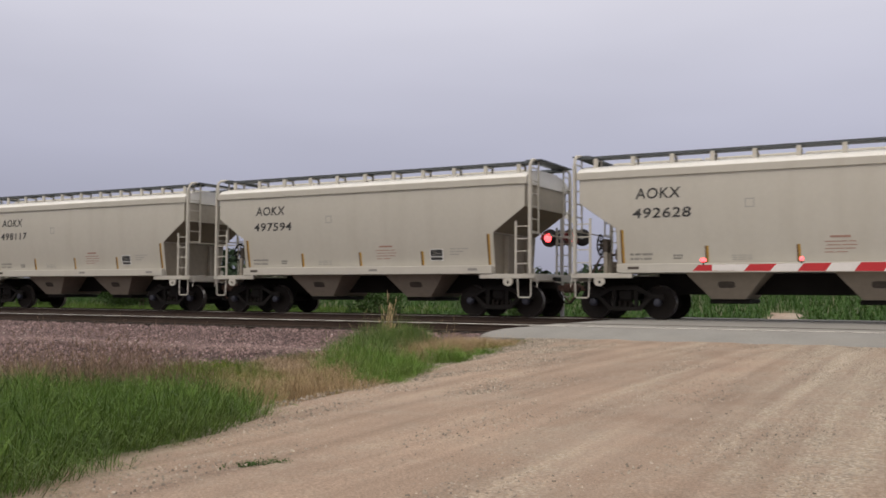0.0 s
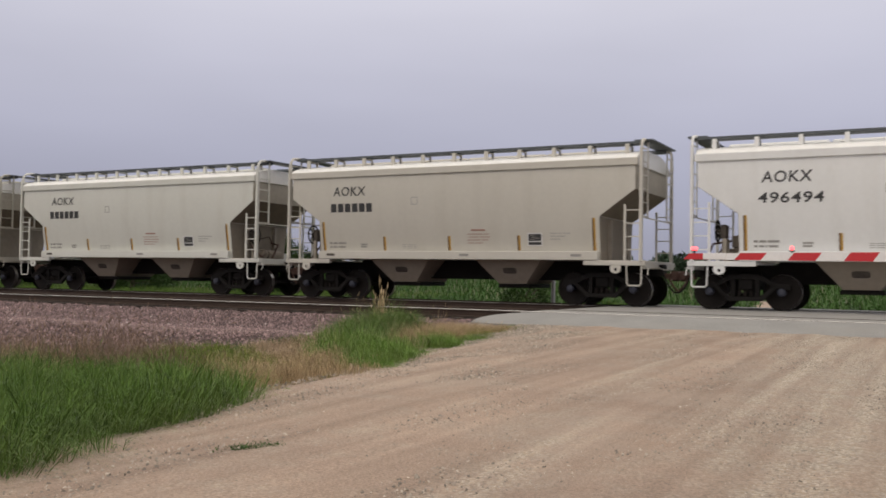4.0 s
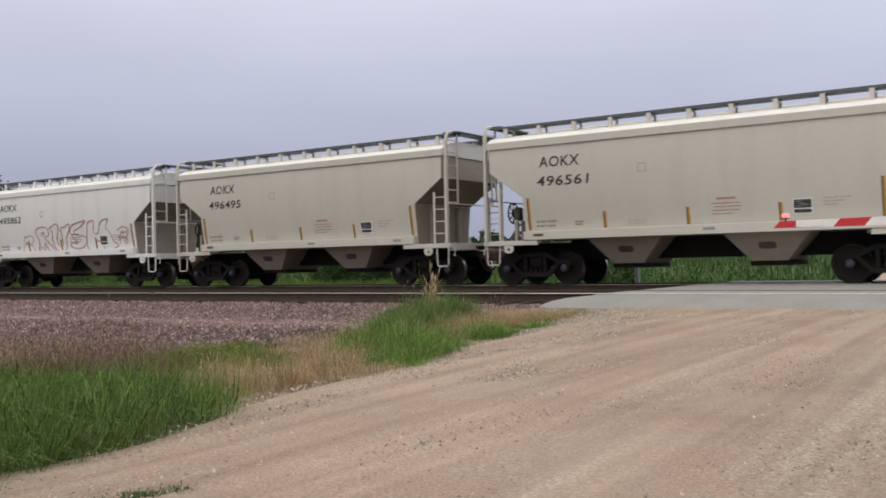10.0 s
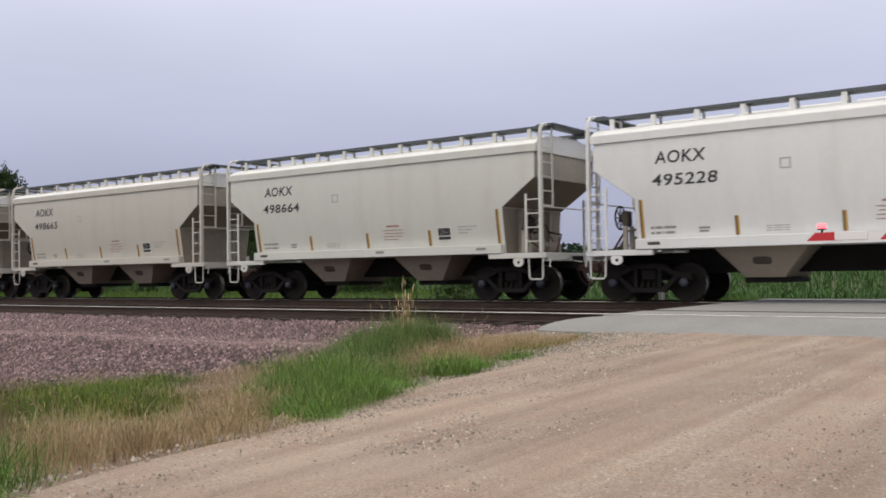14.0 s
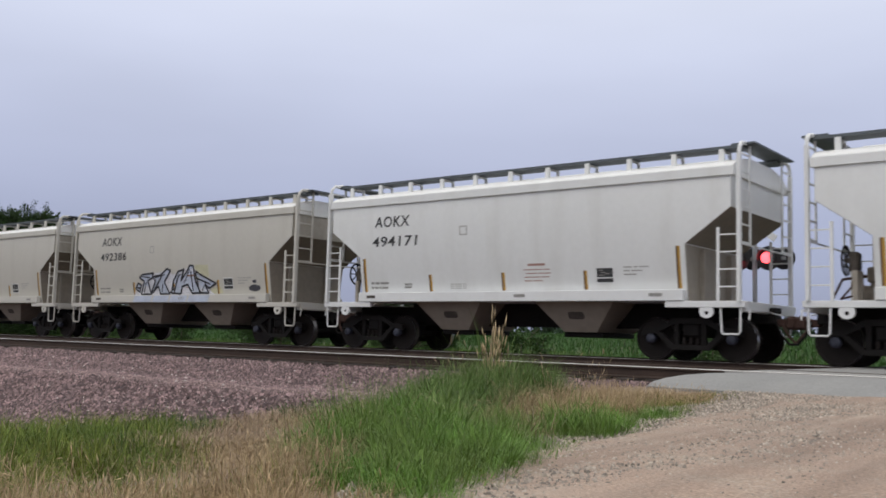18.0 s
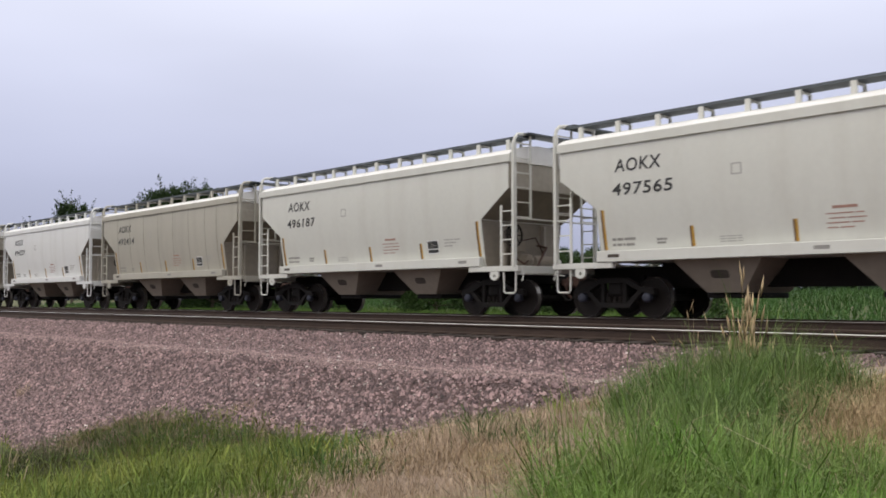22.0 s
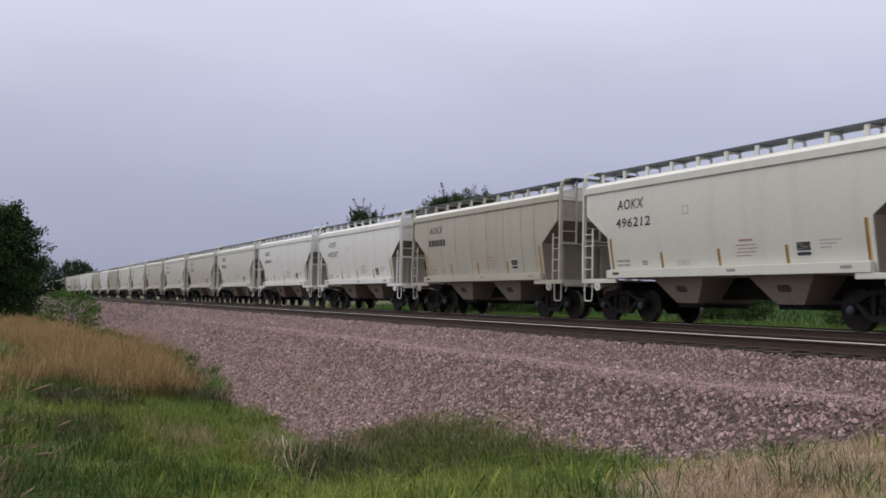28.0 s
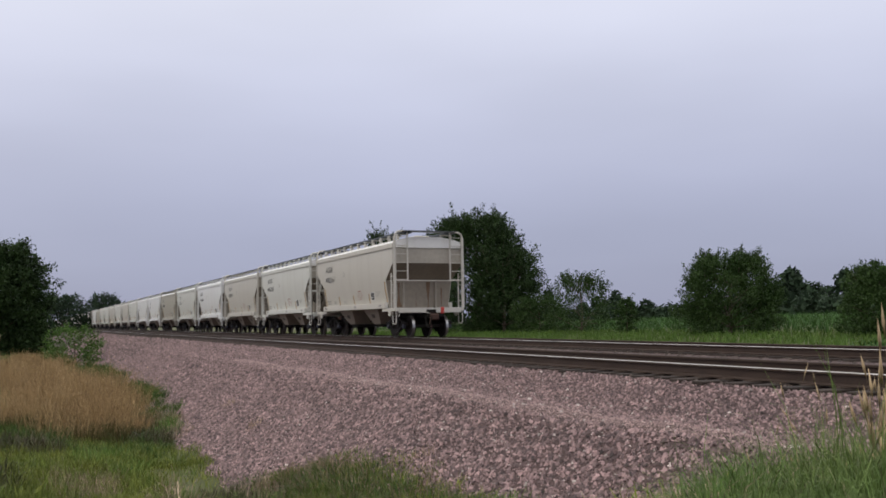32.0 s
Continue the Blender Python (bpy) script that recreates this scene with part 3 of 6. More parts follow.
        tube(bm, [(mx(0.64), -1.55, 2.38), (mx(0.64), 1.55, 2.38)], 0.02, 6)
        part("grab_bar", bm, paint, car)
        a, b = sorted((mx(0.54), mx(0.70)))
        part("end_beam", boxed(a, b, -1.43, 1.43, 1.02, 1.234, 0.01), paint, car)
        a, b = sorted((mx(0.71), mx(1.81)))
        part("end_shelf", boxed(a, b, -1.43, 1.43, 1.16, 1.20), paint, car)
        # uncoupling lever along the end beam
        bm = bmesh.new()
        tube(bm, [(mx(0.50), -1.46, 0.86), (mx(0.50), -1.40, 1.06), (mx(0.49), -0.5, 1.07), (mx(0.42), -0.22, 1.02), (mx(0.30), -0.12, 1.0)], 0.016, 5)
        part("uncoupling_lever", bm, paint, car)
        # draft sill, coupler
        a, b = sorted((mx(0.42), mx(3.2)))
        part("draft_sill", boxed(a, b, -0.20, 0.20, 0.82, 1.155, 0.01), CAST, car)
        bm = bmesh.new()
        a, b = sorted((mx(0.02), mx(0.45)))
        box(bm, a, b, -0.09, 0.09, 0.76, 0.92, 0.02)
        a, b = sorted((mx(0.0), mx(0.22)))
        box(bm, a, b, -0.19, 0.17, 0.70, 0.98, 0.05)
        tube(bm, [(mx(0.3), -0.1, 0.80), (mx(0.12), -0.22, 0.55), (mx(0.0), -0.2, 0.42)], 0.03, 6)
        part("coupler", bm, COUPLER, car, "rust-brown knuckle coupler with air hose")
        truck(car, mx(1.90))
        # soiled bulkhead below the slope, shade of the car gap painted in, with its stiffeners
        bm = bmesh.new()
        rings(bm, [[(mx(1.806), -side_at(z) + 0.02, z), (mx(1.806), side_at(z) - 0.02, z), (mx(1.84), side_at(z) - 0.02, z), (mx(1.84), -side_at(z) + 0.02, z)] for z in (1.245, 1.8, 2.41)])
        part("bulkhead", bm, ENDSHADE if key == "w" else SOILSHADE, car, "dirt-streaked end bulkhead with the gap's shade in its colour")
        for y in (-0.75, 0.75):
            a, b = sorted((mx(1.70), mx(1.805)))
            part("stiffener", boxed(a, b, y - 0.04, y + 0.04, 1.205, 2.36), ENDSHADE, car)
    # brake hose looped to the next car
    bm = bmesh.new()
    tube(bm, [(CAR - 0.36, -0.34, 0.86), (CAR - 0.24, -0.34, 0.58), (CAR - 0.08, -0.34, 0.40), (CAR + 0.08, -0.34, 0.40), (CAR + 0.24, -0.34, 0.58), (CAR + 0.36, -0.34, 0.86)], 0.028, 6)
    part("brake_hose", bm, CAST, car, "black rubber brake hose")
    # brake gear at one end: wheel on its gear housing, stand, cylinder, reservoir, levers
    def bx(u):
        return CAR - u if key == "p" else u

    bm = bmesh.new()
    wy, wz, wu = -0.98, 2.02, 1.20
    tube(bm, [(bx(wu), wy + 0.28 * math.cos(k * math.pi / 9), wz + 0.28 * math.sin(k * math.pi / 9)) for k in range(19)], 0.024, 5)
    for k in range(4):
        a = k * math.pi / 4
        tube(bm, [(bx(wu), wy + 0.28 * math.cos(a), wz + 0.28 * math.sin(a)), (bx(wu), wy - 0.28 * math.cos(a), wz - 0.28 * math.sin(a))], 0.017, 4)
    part("brake_wheel", bm, CAST, car, "dark handbrake wheel")
    bm = bmesh.new()
    a, b = sorted((bx(1.28), bx(1.46)))
    box(bm, a, b, wy - 0.14, wy + 0.14, wz - 0.22, wz + 0.16, 0.04)
    tube(bm, [(bx(wu - 0.03), wy, wz), (bx(1.3), wy, wz)], 0.05, 8)
    part("gear_housing", bm, SMUDGE, car, "dark handbrake gear housing")
    bm = bmesh.new()
    a, b = sorted((bx(1.36), bx(1.46)))
    box(bm, a, b, wy - 0.22, wy - 0.14, 1.20, wz - 0.2)
    box(bm, a, b, wy + 0.14, wy + 0.22, 1.20, wz - 0.2)
    part("brake_stand", bm, ENDSHADE, car)
    bm = bmesh.new()
    lathe(bm, [(0.0, 0.02), (0.0, 0.17), (0.04, 0.19), (0.08, 0.17), (0.42, 0.15), (0.50, 0.02)], "x", 12, (bx(1.20) - (0.5 if key == "p" else 0), -0.32, 1.42))
    part("brake_cylinder", bm, GREYBROWN, car, "dusty brown brake cylinder")
    bm = bmesh.new()
    lathe(bm, [(-0.62, 0.02), (-0.58, 0.15), (0.10, 0.15), (0.14, 0.02)], "y", 12, (bx(1.45), 0.55, 1.40))
    part("air_reservoir", bm, GREYBROWN, car, "dusty brown air reservoir")
    bm = bmesh.new()
    a, b = sorted((bx(1.48), bx(1.70)))
    box(bm, a, b, -0.62, -0.24, 1.62, 1.92, 0.03)
    box(bm, a + 0.04, b - 0.04, -0.52, -0.34, 1.20, 1.64)
    part("control_valve", bm, GREYBROWN, car)
    bm = bmesh.new()
    tube(bm, [(bx(1.34), wy, wz - 0.20), (bx(1.30), wy, 1.52), (bx(1.05), wy + 0.2, 1.30), (bx(1.3), -0.32, 1.42)], 0.022, 6)
    tube(bm, [(bx(0.80), -0.55, 1.26), (bx(0.90), -0.12, 1.72), (bx(1.35), 0.05, 1.80)], 0.03, 6)
    tube(bm, [(bx(1.6), -0.40, 1.90), (bx(1.55), 0.2, 2.02), (bx(1.45), 0.42, 1.56)], 0.018, 5)
    part("brake_rigging", bm, COUPLER, car, "rusty brake levers and air pipes")
    def sq(v):
        return math.copysign(abs(v) ** 0.45, v)

    # discharge hoppers with sliding outlet gates
    for c in (-1, 1):
        u = MID + c * 1.80
        bm = bmesh.new()
        top = [(u - 1.02, -1.28, 1.238), (u + 1.02, -1.28, 1.238), (u + 1.02, 1.28, 1.238), (u - 1.02, 1.28, 1.238)]
        low = [(u - 0.42, -0.92, 0.56), (u + 0.42, -0.92, 0.56), (u + 0.42, 0.92, 0.56), (u - 0.42, 0.92, 0.56)]
        rings(bm, [low, top])
        # hopper colour is darker and browner than the body above
        h = part("hopper", bm, GREYBROWN, car, "grey-brown discharge hopper")
        part("outlet_gate", boxed(u - 0.50, u + 0.50, -0.80, 0.80, 0.44, 0.555, 0.02), CAST, h, "grimy steel outlet gate")
        bm = bmesh.new()
        rings(bm, [[(u + 0.21 * sq(math.cos(q * math.pi / 10)), -0.92 - 0.36 * (z - 0.56) / 0.678 - d, z) for q, z in ((q, 0.93 + 0.085 * sq(math.sin(q * math.pi / 10))) for q in range(20))] for d in (0.004, -0.01)])
        part("grease_patch", bm, SMUDGE, h, "dark grease smudge on the hopper")
    part("centre_sill", boxed(2.6, CAR - 2.6, -0.20, 0.20, 0.67, 1.236), CAST, car)
    if key == "g":
        def wob(v):
            return 0.7 + 0.3 * math.sin(7 * v) + 0.15 * math.sin(19 * v)

        for u in (2.23, 3.40, 4.68, 5.95, 7.20, 8.45, 9.70, 10.55):
            bm = bmesh.new()
            rings(bm, [[(u - 0.03 * wob(z + u), -side_at(z) - 0.004, z), (u + 0.03 * wob(z + 2 * u), -side_at(z) - 0.004, z), (u + 0.03 * wob(z + 2 * u), -side_at(z) + 0.01, z), (u - 0.03 * wob(z + u), -side_at(z) + 0.01, z)] for z in np.linspace(1.48, 3.76, 20)])
            part("weld_seam", bm, SEAM, car)
    # yellow reflector strips
    for k, u in enumerate(U_BAR):
        tall = 0.88 if k in (0, 4) else 0.42
        bm = bmesh.new()
        lows = [(z, side_at(z) + 0.006) for z in np.linspace(1.50, 1.50 + tall, 5)]
        rings(bm, [[(u - 0.045, -w, z), (u + 0.045, -w, z), (u + 0.045, -w + 0.02, z), (u - 0.045, -w + 0.02, z)] for z, w in lows])
        tape = part("reflector_strip", bm, AMBER, car)
        tape.data.materials.append(BROWNTAPE)
        bm = bmesh.new()
        rings(bm, [[(u - 0.045, -w - 0.003, z), (u - 0.002, -w - 0.003, z), (u - 0.002, -w + 0.018, z), (u - 0.045, -w + 0.018, z)] for z, w in lows])
        n0 = len(tape.data.polygons)
        bm.from_mesh(tape.data)
        bm.faces.ensure_lookup_table()
        for f in bm.faces[:len(bm.faces) - n0]:
            f.material_index = 1
        bm.to_mesh(tape.data)
        bm.free()
    # data panel and faded small stencils, too small to read
    def patch(name, u0, u1, z0, z1, material):
        bm = bmesh.new()
        rings(bm, [[(u0, -side_at(z) - 0.006, z), (u1, -side_at(z) - 0.006, z), (u1, -side_at(z) + 0.02, z), (u0, -side_at(z) + 0.02, z)] for z in (z0, z1)])
        return part(name, bm, material, car)
    panel = patch("data_panel", U_BAR[3] + 0.27, U_BAR[3] + 0.71, 1.63, 1.985, WHITE)
    for u0, u1, z0, z1 in ((0.295, 0.685, 1.765, 1.96), (0.295, 0.685, 1.655, 1.735)):
        bm = bmesh.new()
        rings(bm, [[(U_BAR[3] + u, -side_at(z) - 0.010 + d, z) for u, d in ((u0, 0), (u1, 0), (u1, 0.012), (u0, 0.012))] for z in (z0, z1)])
        part("panel_block", bm, BLACK, panel)
    bm = bmesh.new()
    for u0, z0 in ((0.35, 1.80), (0.40, 1.86), (0.35, 1.91), (0.50, 1.83)):
        rings(bm, [[(U_BAR[3] + u, -side_at(z) - 0.0125 + d, z) for u, d in ((u0, 0), (u0 + 0.12, 0), (u0 + 0.12, 0.004), (u0, 0.004))] for z in (z0, z0 + 0.018)])
    part("panel_writing", bm, STENCIL, panel)

    def dashes(name, u0, z0, widths, material, tall=0.045, gap=0.035):
        """one line of writing too small to read"""
        bm = bmesh.new()
        u = u0
        for w in widths:
            rings(bm, [[(u, -side_at(z) - 0.005, z), (u + w, -side_at(z) - 0.005, z), (u + w, -side_at(z) + 0.01, z), (u, -side_at(z) + 0.01, z)] for z in (z0, z0 + tall)])
            u += w + gap
        part(name, bm, material, car)

    dashes("warning_heading", U_BAR[2] + 0.72, 2.06, (0.46,), RUSTY, 0.05)
    for k, row in enumerate(((0.50, 0.16), (0.30, 0.34), (0.42, 0.22), (0.2, 0.26))):
        dashes("warning_line", U_BAR[2] + 0.60 + 0.05 * (k == 1), 1.96 - k * 0.085, row, RUSTY, 0.022)
    for k, row in enumerate(((0.10, 0.16, 0.28), (0.08, 0.13, 0.04, 0.22))):
        dashes("load_line", U_BAR[0] + 0.20, 1.70 - 0.12 * k, row, STENCIL, 0.055)
    dashes("date_stencil", U_BAR[0] + 1.35, 1.66, (0.07, 0.09, 0.06), STENCIL, 0.05, 0.012)
    dashes("date_stencil", U_BAR[0] + 1.35, 1.59, (0.22,), STENCIL, 0.045)
    for k in range(3):
        dashes("small_stencil", U_BAR[1] + 0.62, 1.56 + 0.05 * k, (0.12, 0.2, 0.1), FAINT, 0.02)
    for k, row in enumerate(((0.2, 0.1, 0.22), (0.14, 0.26), (0.3,))):
        dashes("small_stencil", U_BAR[3] + 0.95, 1.96 - 0.08 * k, row, FAINT, 0.028)
    for k in range(2):
        dashes("sill_stencil", U_BAR[1] + 1.55, 1.33 + 0.05 * k, (0.2, 0.3, 0.16), FAINT, 0.018)
    # outlined square emblem
    bm = bmesh.new()
    rim, eye = ([(U_BAR[1] + 1.09 + w * p, 2.975 + w * q) for p, q in ((-1, -1), (1, -1), (1, 1), (-1, 1))] for w in (0.115, 0.088))
    rings(bm, [[(x, -side_at(z) - d, z) for x, z in line] for line, d in ((rim, -0.01), (rim, 0.005), (eye, 0.005), (eye, -0.01))], caps=False)
    part("emblem", bm, FAINT, car)
    for u0 in (2.15, CAR - 2.6, MID + 0.4):
        bm = bmesh.new()
        rings(bm, [[(u, -1.589 + d, z) for u, d in ((u0, 0), (u0 + 0.3, 0), (u0 + 0.3, 0.01), (u0, 0.01))] for z in (1.33, 1.40)])
        part("sill_plate", bm, STENCIL if u0 != 2.15 else SMUDGE, car)
    return tagged(car, f"{PAINT_WORDS[key]} two-bay covered hopper car on the far track", "freight car", "hopper cars of the train")


# ---- ground, track bed, road ----
RAIL_B = -5.952            # near rail of the near track
TRACKS = (0.7525, RAIL_B + 0.7525)
ROAD_WIDE = 9.0


def smooth(a, b, v):
    t = np.clip((np.asarray(v, float) - a) / (b - a), 0, 1)
    return t * t * (3 - 2 * t)


def hum(x, y, s, seed=0.0):
    """cheap smooth unevenness"""
    return (np.sin(x * s + seed) * np.cos(y * s * 1.3 - seed) + np.sin(x * s * 2.3 + 1.7 * seed + y * s * 1.1) * 0.5 + np.sin(y * s * 3.1 - x * s * 1.9 + seed) * 0.3) / 1.8


def road_left(y):
    """the road crosses the line a little askew"""
    y = np.asarray(y, float)
    return 10.75 - 0.144 * (y + 9.5) + 0.18 * np.sin(y * 0.55) + 0.10 * np.sin(y * 1.9 + 1)


def road_z(x, y):
    return np.interp(y, [-60, -26, -20, -12, -9, -7.2, 3.0, 6, 12, 40], ROADZ) + 0 * np.asarray(x)


ROADZ = [-0.45, -0.4, -0.38, -0.29, -0.24, -0.19, -0.25, -0.3, -0.6, -0.7]


def rise(x, y):
    """the field climbs a little behind the crossing"""
    return 2.8 * smooth(20, 200, y) * smooth(-170, -40, x)


def ground_z(x, y):
    """the lie of the land: ditch beside the bed, road bank, field behind"""
    x, y = np.asarray(x, float), np.asarray(y, float)
    base = np.interp(y, [-400, -60, -22, -17, -12.8, -11.4, -10.3, -9.0, 3.5, 6.0, 9.0, 14.0, 60, 900], [-1.6, -1.6, -1.6, -1.8, -2.28, -2.26, -2.12, -2.0, -1.2, -1.3, -1.1, -0.9, -0.7, -0.5])
    base = base + 0.10 * hum(x, y, 0.45, 2.0) + 0.05 * hum(x, y, 1.7, 5.0)
    u = x - (11.4 - 0.144 * (np.clip(y, -200, 500) + 9.5))
    foot, top = np.interp(y, [-10.0, -8.6], [-10.6, -9.2]), np.interp(y, [-10.0, -8.6], [-2.8, -2.0])
    bank = np.minimum(smooth(foot, top, u), smooth(ROAD_WIDE + 4.5, ROAD_WIDE - 0.2, u))
    rz = road_z(x, y) - 0.05
    return base * (1 - bank) + rz * bank + rise(x, y)


def bed_z(x, y):
    """ballast: level between the tracks, a shoulder and a long slope to the ditch"""
    x, y = np.asarray(x, float), np.asarray(y, float)
    z = np.interp(y, [-13.5, -11.2, -10.0, -9.0, -8.4, -8.15, -7.9, -7.6, -7.3, -6.9, -6.5, 3.0, 4.5, 5.5], [-3.2, -2.15, -1.72, -1.22, -0.84, -0.665, -0.60, -0.60, -0.56, -0.40, -0.22, -0.22, -0.6, -1.3])
    out = smooth(RAIL_B - 0.9, RAIL_B - 2.2, y)
    return z + out * (0.035 * hum(x, y, 0.8, 1.0) + 0.025 * hum(x, y, 2.6, 3.0))


def sheet(name, xs, ys, zf, material, label, category=""):
    X, Y = np.meshgrid(np.asarray(xs, float), np.asarray(ys, float))
    Z = zf(X, Y)
    n, m = X.shape
    i = np.arange(n * m).reshape(n, m)
    a, b, c, d = i[:-1, :-1].ravel(), i[:-1, 1:].ravel(), i[1:, 1:].ravel(), i[1:, :-1].ravel()
    ob = soup(name, np.stack([X, Y, Z], -1).reshape(-1, 3), np.concatenate([np.stack([a, b, c], 1), np.stack([a, c, d], 1)]), material, True)
    return tagged(ob, label, category, kind="structure")


def ground_material():
    m = mat("grassy_soil", (0.07, 0.085, 0.025), 0.95, spread=0.35, scale=0.5, fine=7, bump=0.8, tint=(0.12, 0.105, 0.045), dirt=(0.05, 0.07, 0.018))
    # bare dirt beside the road
    nt = m.node_tree
    b = nt.nodes["Principled BSDF"]
    src = b.inputs["Base Color"].links[0].from_socket
    co = nt.nodes.new("ShaderNodeTexCoord").outputs["Object"]
    sp = nt.nodes.new("ShaderNodeSeparateXYZ")
    nt.links.new(co, sp.inputs[0])

    def calc(op, p, q):
        n = nt.nodes.new("ShaderNodeMath")
        n.operation = op
        for i, v in enumerate((p, q)):
            if isinstance(v, (int, float)):
                n.inputs[i].default_value = v
            else:
                nt.links.new(v, n.inputs[i])
        return n.outputs[0]

    nz = nt.nodes.new("ShaderNodeTexNoise")
    nz.inputs["Scale"].default_value, nz.inputs["Detail"].default_value = 1.3, 5.0
    nt.links.new(co, nz.inputs["Vector"])
    u = calc("ADD", calc("SUBTRACT", calc("ADD", sp.outputs["X"], calc("MULTIPLY", sp.outputs["Y"], 0.144)), 10.03), calc("MULTIPLY", nz.outputs["Fac"], 2.4))
    rg = nt.nodes.new("ShaderNodeMapRange")
    for key, value in (("From Min", -6.0), ("From Max", -3.6), ("To Min", 0.0), ("To Max", 1.0)):
        rg.inputs[key].default_value = value
    nt.links.new(u, rg.inputs["Value"])
    near = calc("LESS_THAN", sp.outputs["Y"], 3.0)
    mx = nt.nodes.new("ShaderNodeMix")
    mx.data_type = "RGBA"
    nt.links.new(calc("MULTIPLY", rg.outputs[0], near), mx.inputs["Factor"])
    nt.links.new(src, mx.inputs["A"])
    mx.inputs["B"].default_value = (0.29, 0.215, 0.165, 1)
    nt.links.new(mx.outputs["Result"], b.inputs["Base Color"])
    return m


LOOSE = [(0.0, 0.35), (0.07, 0.30), (0.13, 0.25), (0.19, 0.3), (0.26, 0.12), (0.35, 0.65), (0.40, 0.2), (0.45, 0.35), (0.51, 0.8), (0.60, 1.0), (0.72, 0.5), (0.82, 0.35), (1.0, 0.9)]


def road_material():
    """packed brown fines in the wheel tracks, grey loose gravel between and beside them"""
    m = mat("gravel_road", (0.425, 0.305, 0.23), 0.95, spread=0.46, scale=0.6, fine=70, bump=0.9, tint=(0.33, 0.235, 0.18), dirt=(0.44, 0.345, 0.275))
    nt = m.node_tree
    b = nt.nodes["Principled BSDF"]
    fines = b.inputs["Base Color"].links[0].from_socket
    co = nt.nodes.new("ShaderNodeTexCoord").outputs["Object"]

    def put(kind, **values):
        n = nt.nodes.new(kind)
        for key, value in values.items():
            n.inputs[key].default_value = value
        return n

    def calc(op, p, q):
        n = put("ShaderNodeMath")
        n.operation = op
        for k, v in enumerate((p, q)):
            if isinstance(v, (int, float)):
                n.inputs[k].default_value = v
            else:
                nt.links.new(v, n.inputs[k])
        return n.outputs[0]

    def noise(s, squash=(1, 1, 1), detail=5.0):
        mp = put("ShaderNodeMapping", Scale=squash)
        mp.inputs["Rotation"].default_value = (0, 0, radians(8.2))
        n = put("ShaderNodeTexNoise", Scale=s, Detail=detail)
        nt.links.new(co, mp.inputs[0])
        nt.links.new(mp.outputs[0], n.inputs["Vector"])
        return n.outputs["Fac"]

    def span(v, a, c, lo, hi):
        n = put("ShaderNodeMapRange")
        for key, value in (("From Min", a), ("From Max", c), ("To Min", lo), ("To Max", hi)):
            n.inputs[key].default_value = value
        nt.links.new(v, n.inputs["Value"])
        return n.outputs[0]

    def blend(p, q, f, mode="MIX"):
        n = put("ShaderNodeMix")
        n.data_type, n.blend_type = "RGBA", mode
        for key, v in (("A", p), ("B", q), ("Factor", f)):
            if isinstance(v, bpy.types.NodeSocket):
                nt.links.new(v, n.inputs[key])
            else:
                n.inputs[key].default_value = v
        return n.outputs["Result"]

    sp = put("ShaderNodeSeparateXYZ")
    nt.links.new(co, sp.inputs[0])
    u = calc("SUBTRACT", calc("ADD", sp.outputs["X"], calc("MULTIPLY", sp.outputs["Y"], 0.144)), 9.38)
    u = calc("ADD", u, span(noise(0.5, (1, 0.25, 1)), 0.2, 0.8, -0.7, 0.7))
    ramp = put("ShaderNodeValToRGB")
    while len(ramp.color_ramp.elements) < len(LOOSE):
        ramp.color_ramp.elements.new(0.5)
    for e, (p, v) in zip(ramp.color_ramp.elements, LOOSE):
        e.position, e.color = p, (v, v, v, 1)
    nt.links.new(calc("DIVIDE", u, 9.0), ramp.inputs[0])
    streaks = noise(1.0, (4.0, 0.10, 1))
    amount = calc("MULTIPLY", ramp.outputs[0], span(streaks, 0.3, 0.7, 0.35, 1.3))
    amount = calc("ADD", amount, span(noise(3.0), 0.35, 0.75, -0.2, 0.35))
    cell = put("ShaderNodeTexVoronoi", Scale=58.0)
    nt.links.new(co, cell.inputs["Vector"])
    sep = put("ShaderNodeSeparateColor")
    nt.links.new(cell.outputs["Color"], sep.inputs[0])
    pebble = blend((0.43, 0.372, 0.305, 1), span(sep.outputs[0], 0, 1, 0.55, 1.4), 1.0, "MULTIPLY")
    pebble = blend(pebble, (0.40, 0.30, 0.20, 1), span(sep.outputs[1], 0.6, 1.0, 0.0, 0.7))
    colour = blend(fines, pebble, span(amount, 0.15, 1.0, 0.10, 0.9))
    colour = blend(colour, span(streaks, 0.3, 0.72, 0.80, 1.14), 1.0, "MULTIPLY")
    nt.links.new(colour, b.inputs["Base Color"])
    return m


def steps(*spans):
    out = []
    for a, b, s in spans:
        out += list(np.arange(a, b - 1e-6, s))
    return out + [spans[-1][1]]


SOIL, ROADGRAVEL = ground_material(), road_material()
sheet("ground", steps((-2200, -200, 100), (-200, -60, 5), (-60, 10, 0.4), (10, 40, 2), (40, 200, 10), (200, 1800, 100)), steps((-1200, -100, 100), (-100, -30, 5), (-30, 14, 0.3), (14, 60, 3), (60, 300, 20), (300, 2400, 150)), ground_z, SOIL, "green and dry grassy ground beside the line")
sheet("ballast_bed", steps((-900, -120, 6), (-120, -60, 1.0), (-60, 12, 0.25), (12, 120, 4)), steps((-13.5, -9.0, 0.25), (-9.0, -6.3, 0.15), (-6.3, 5.5, 0.5)), bed_z, BALLAST, "bed of pink quartzite ballast under the tracks")


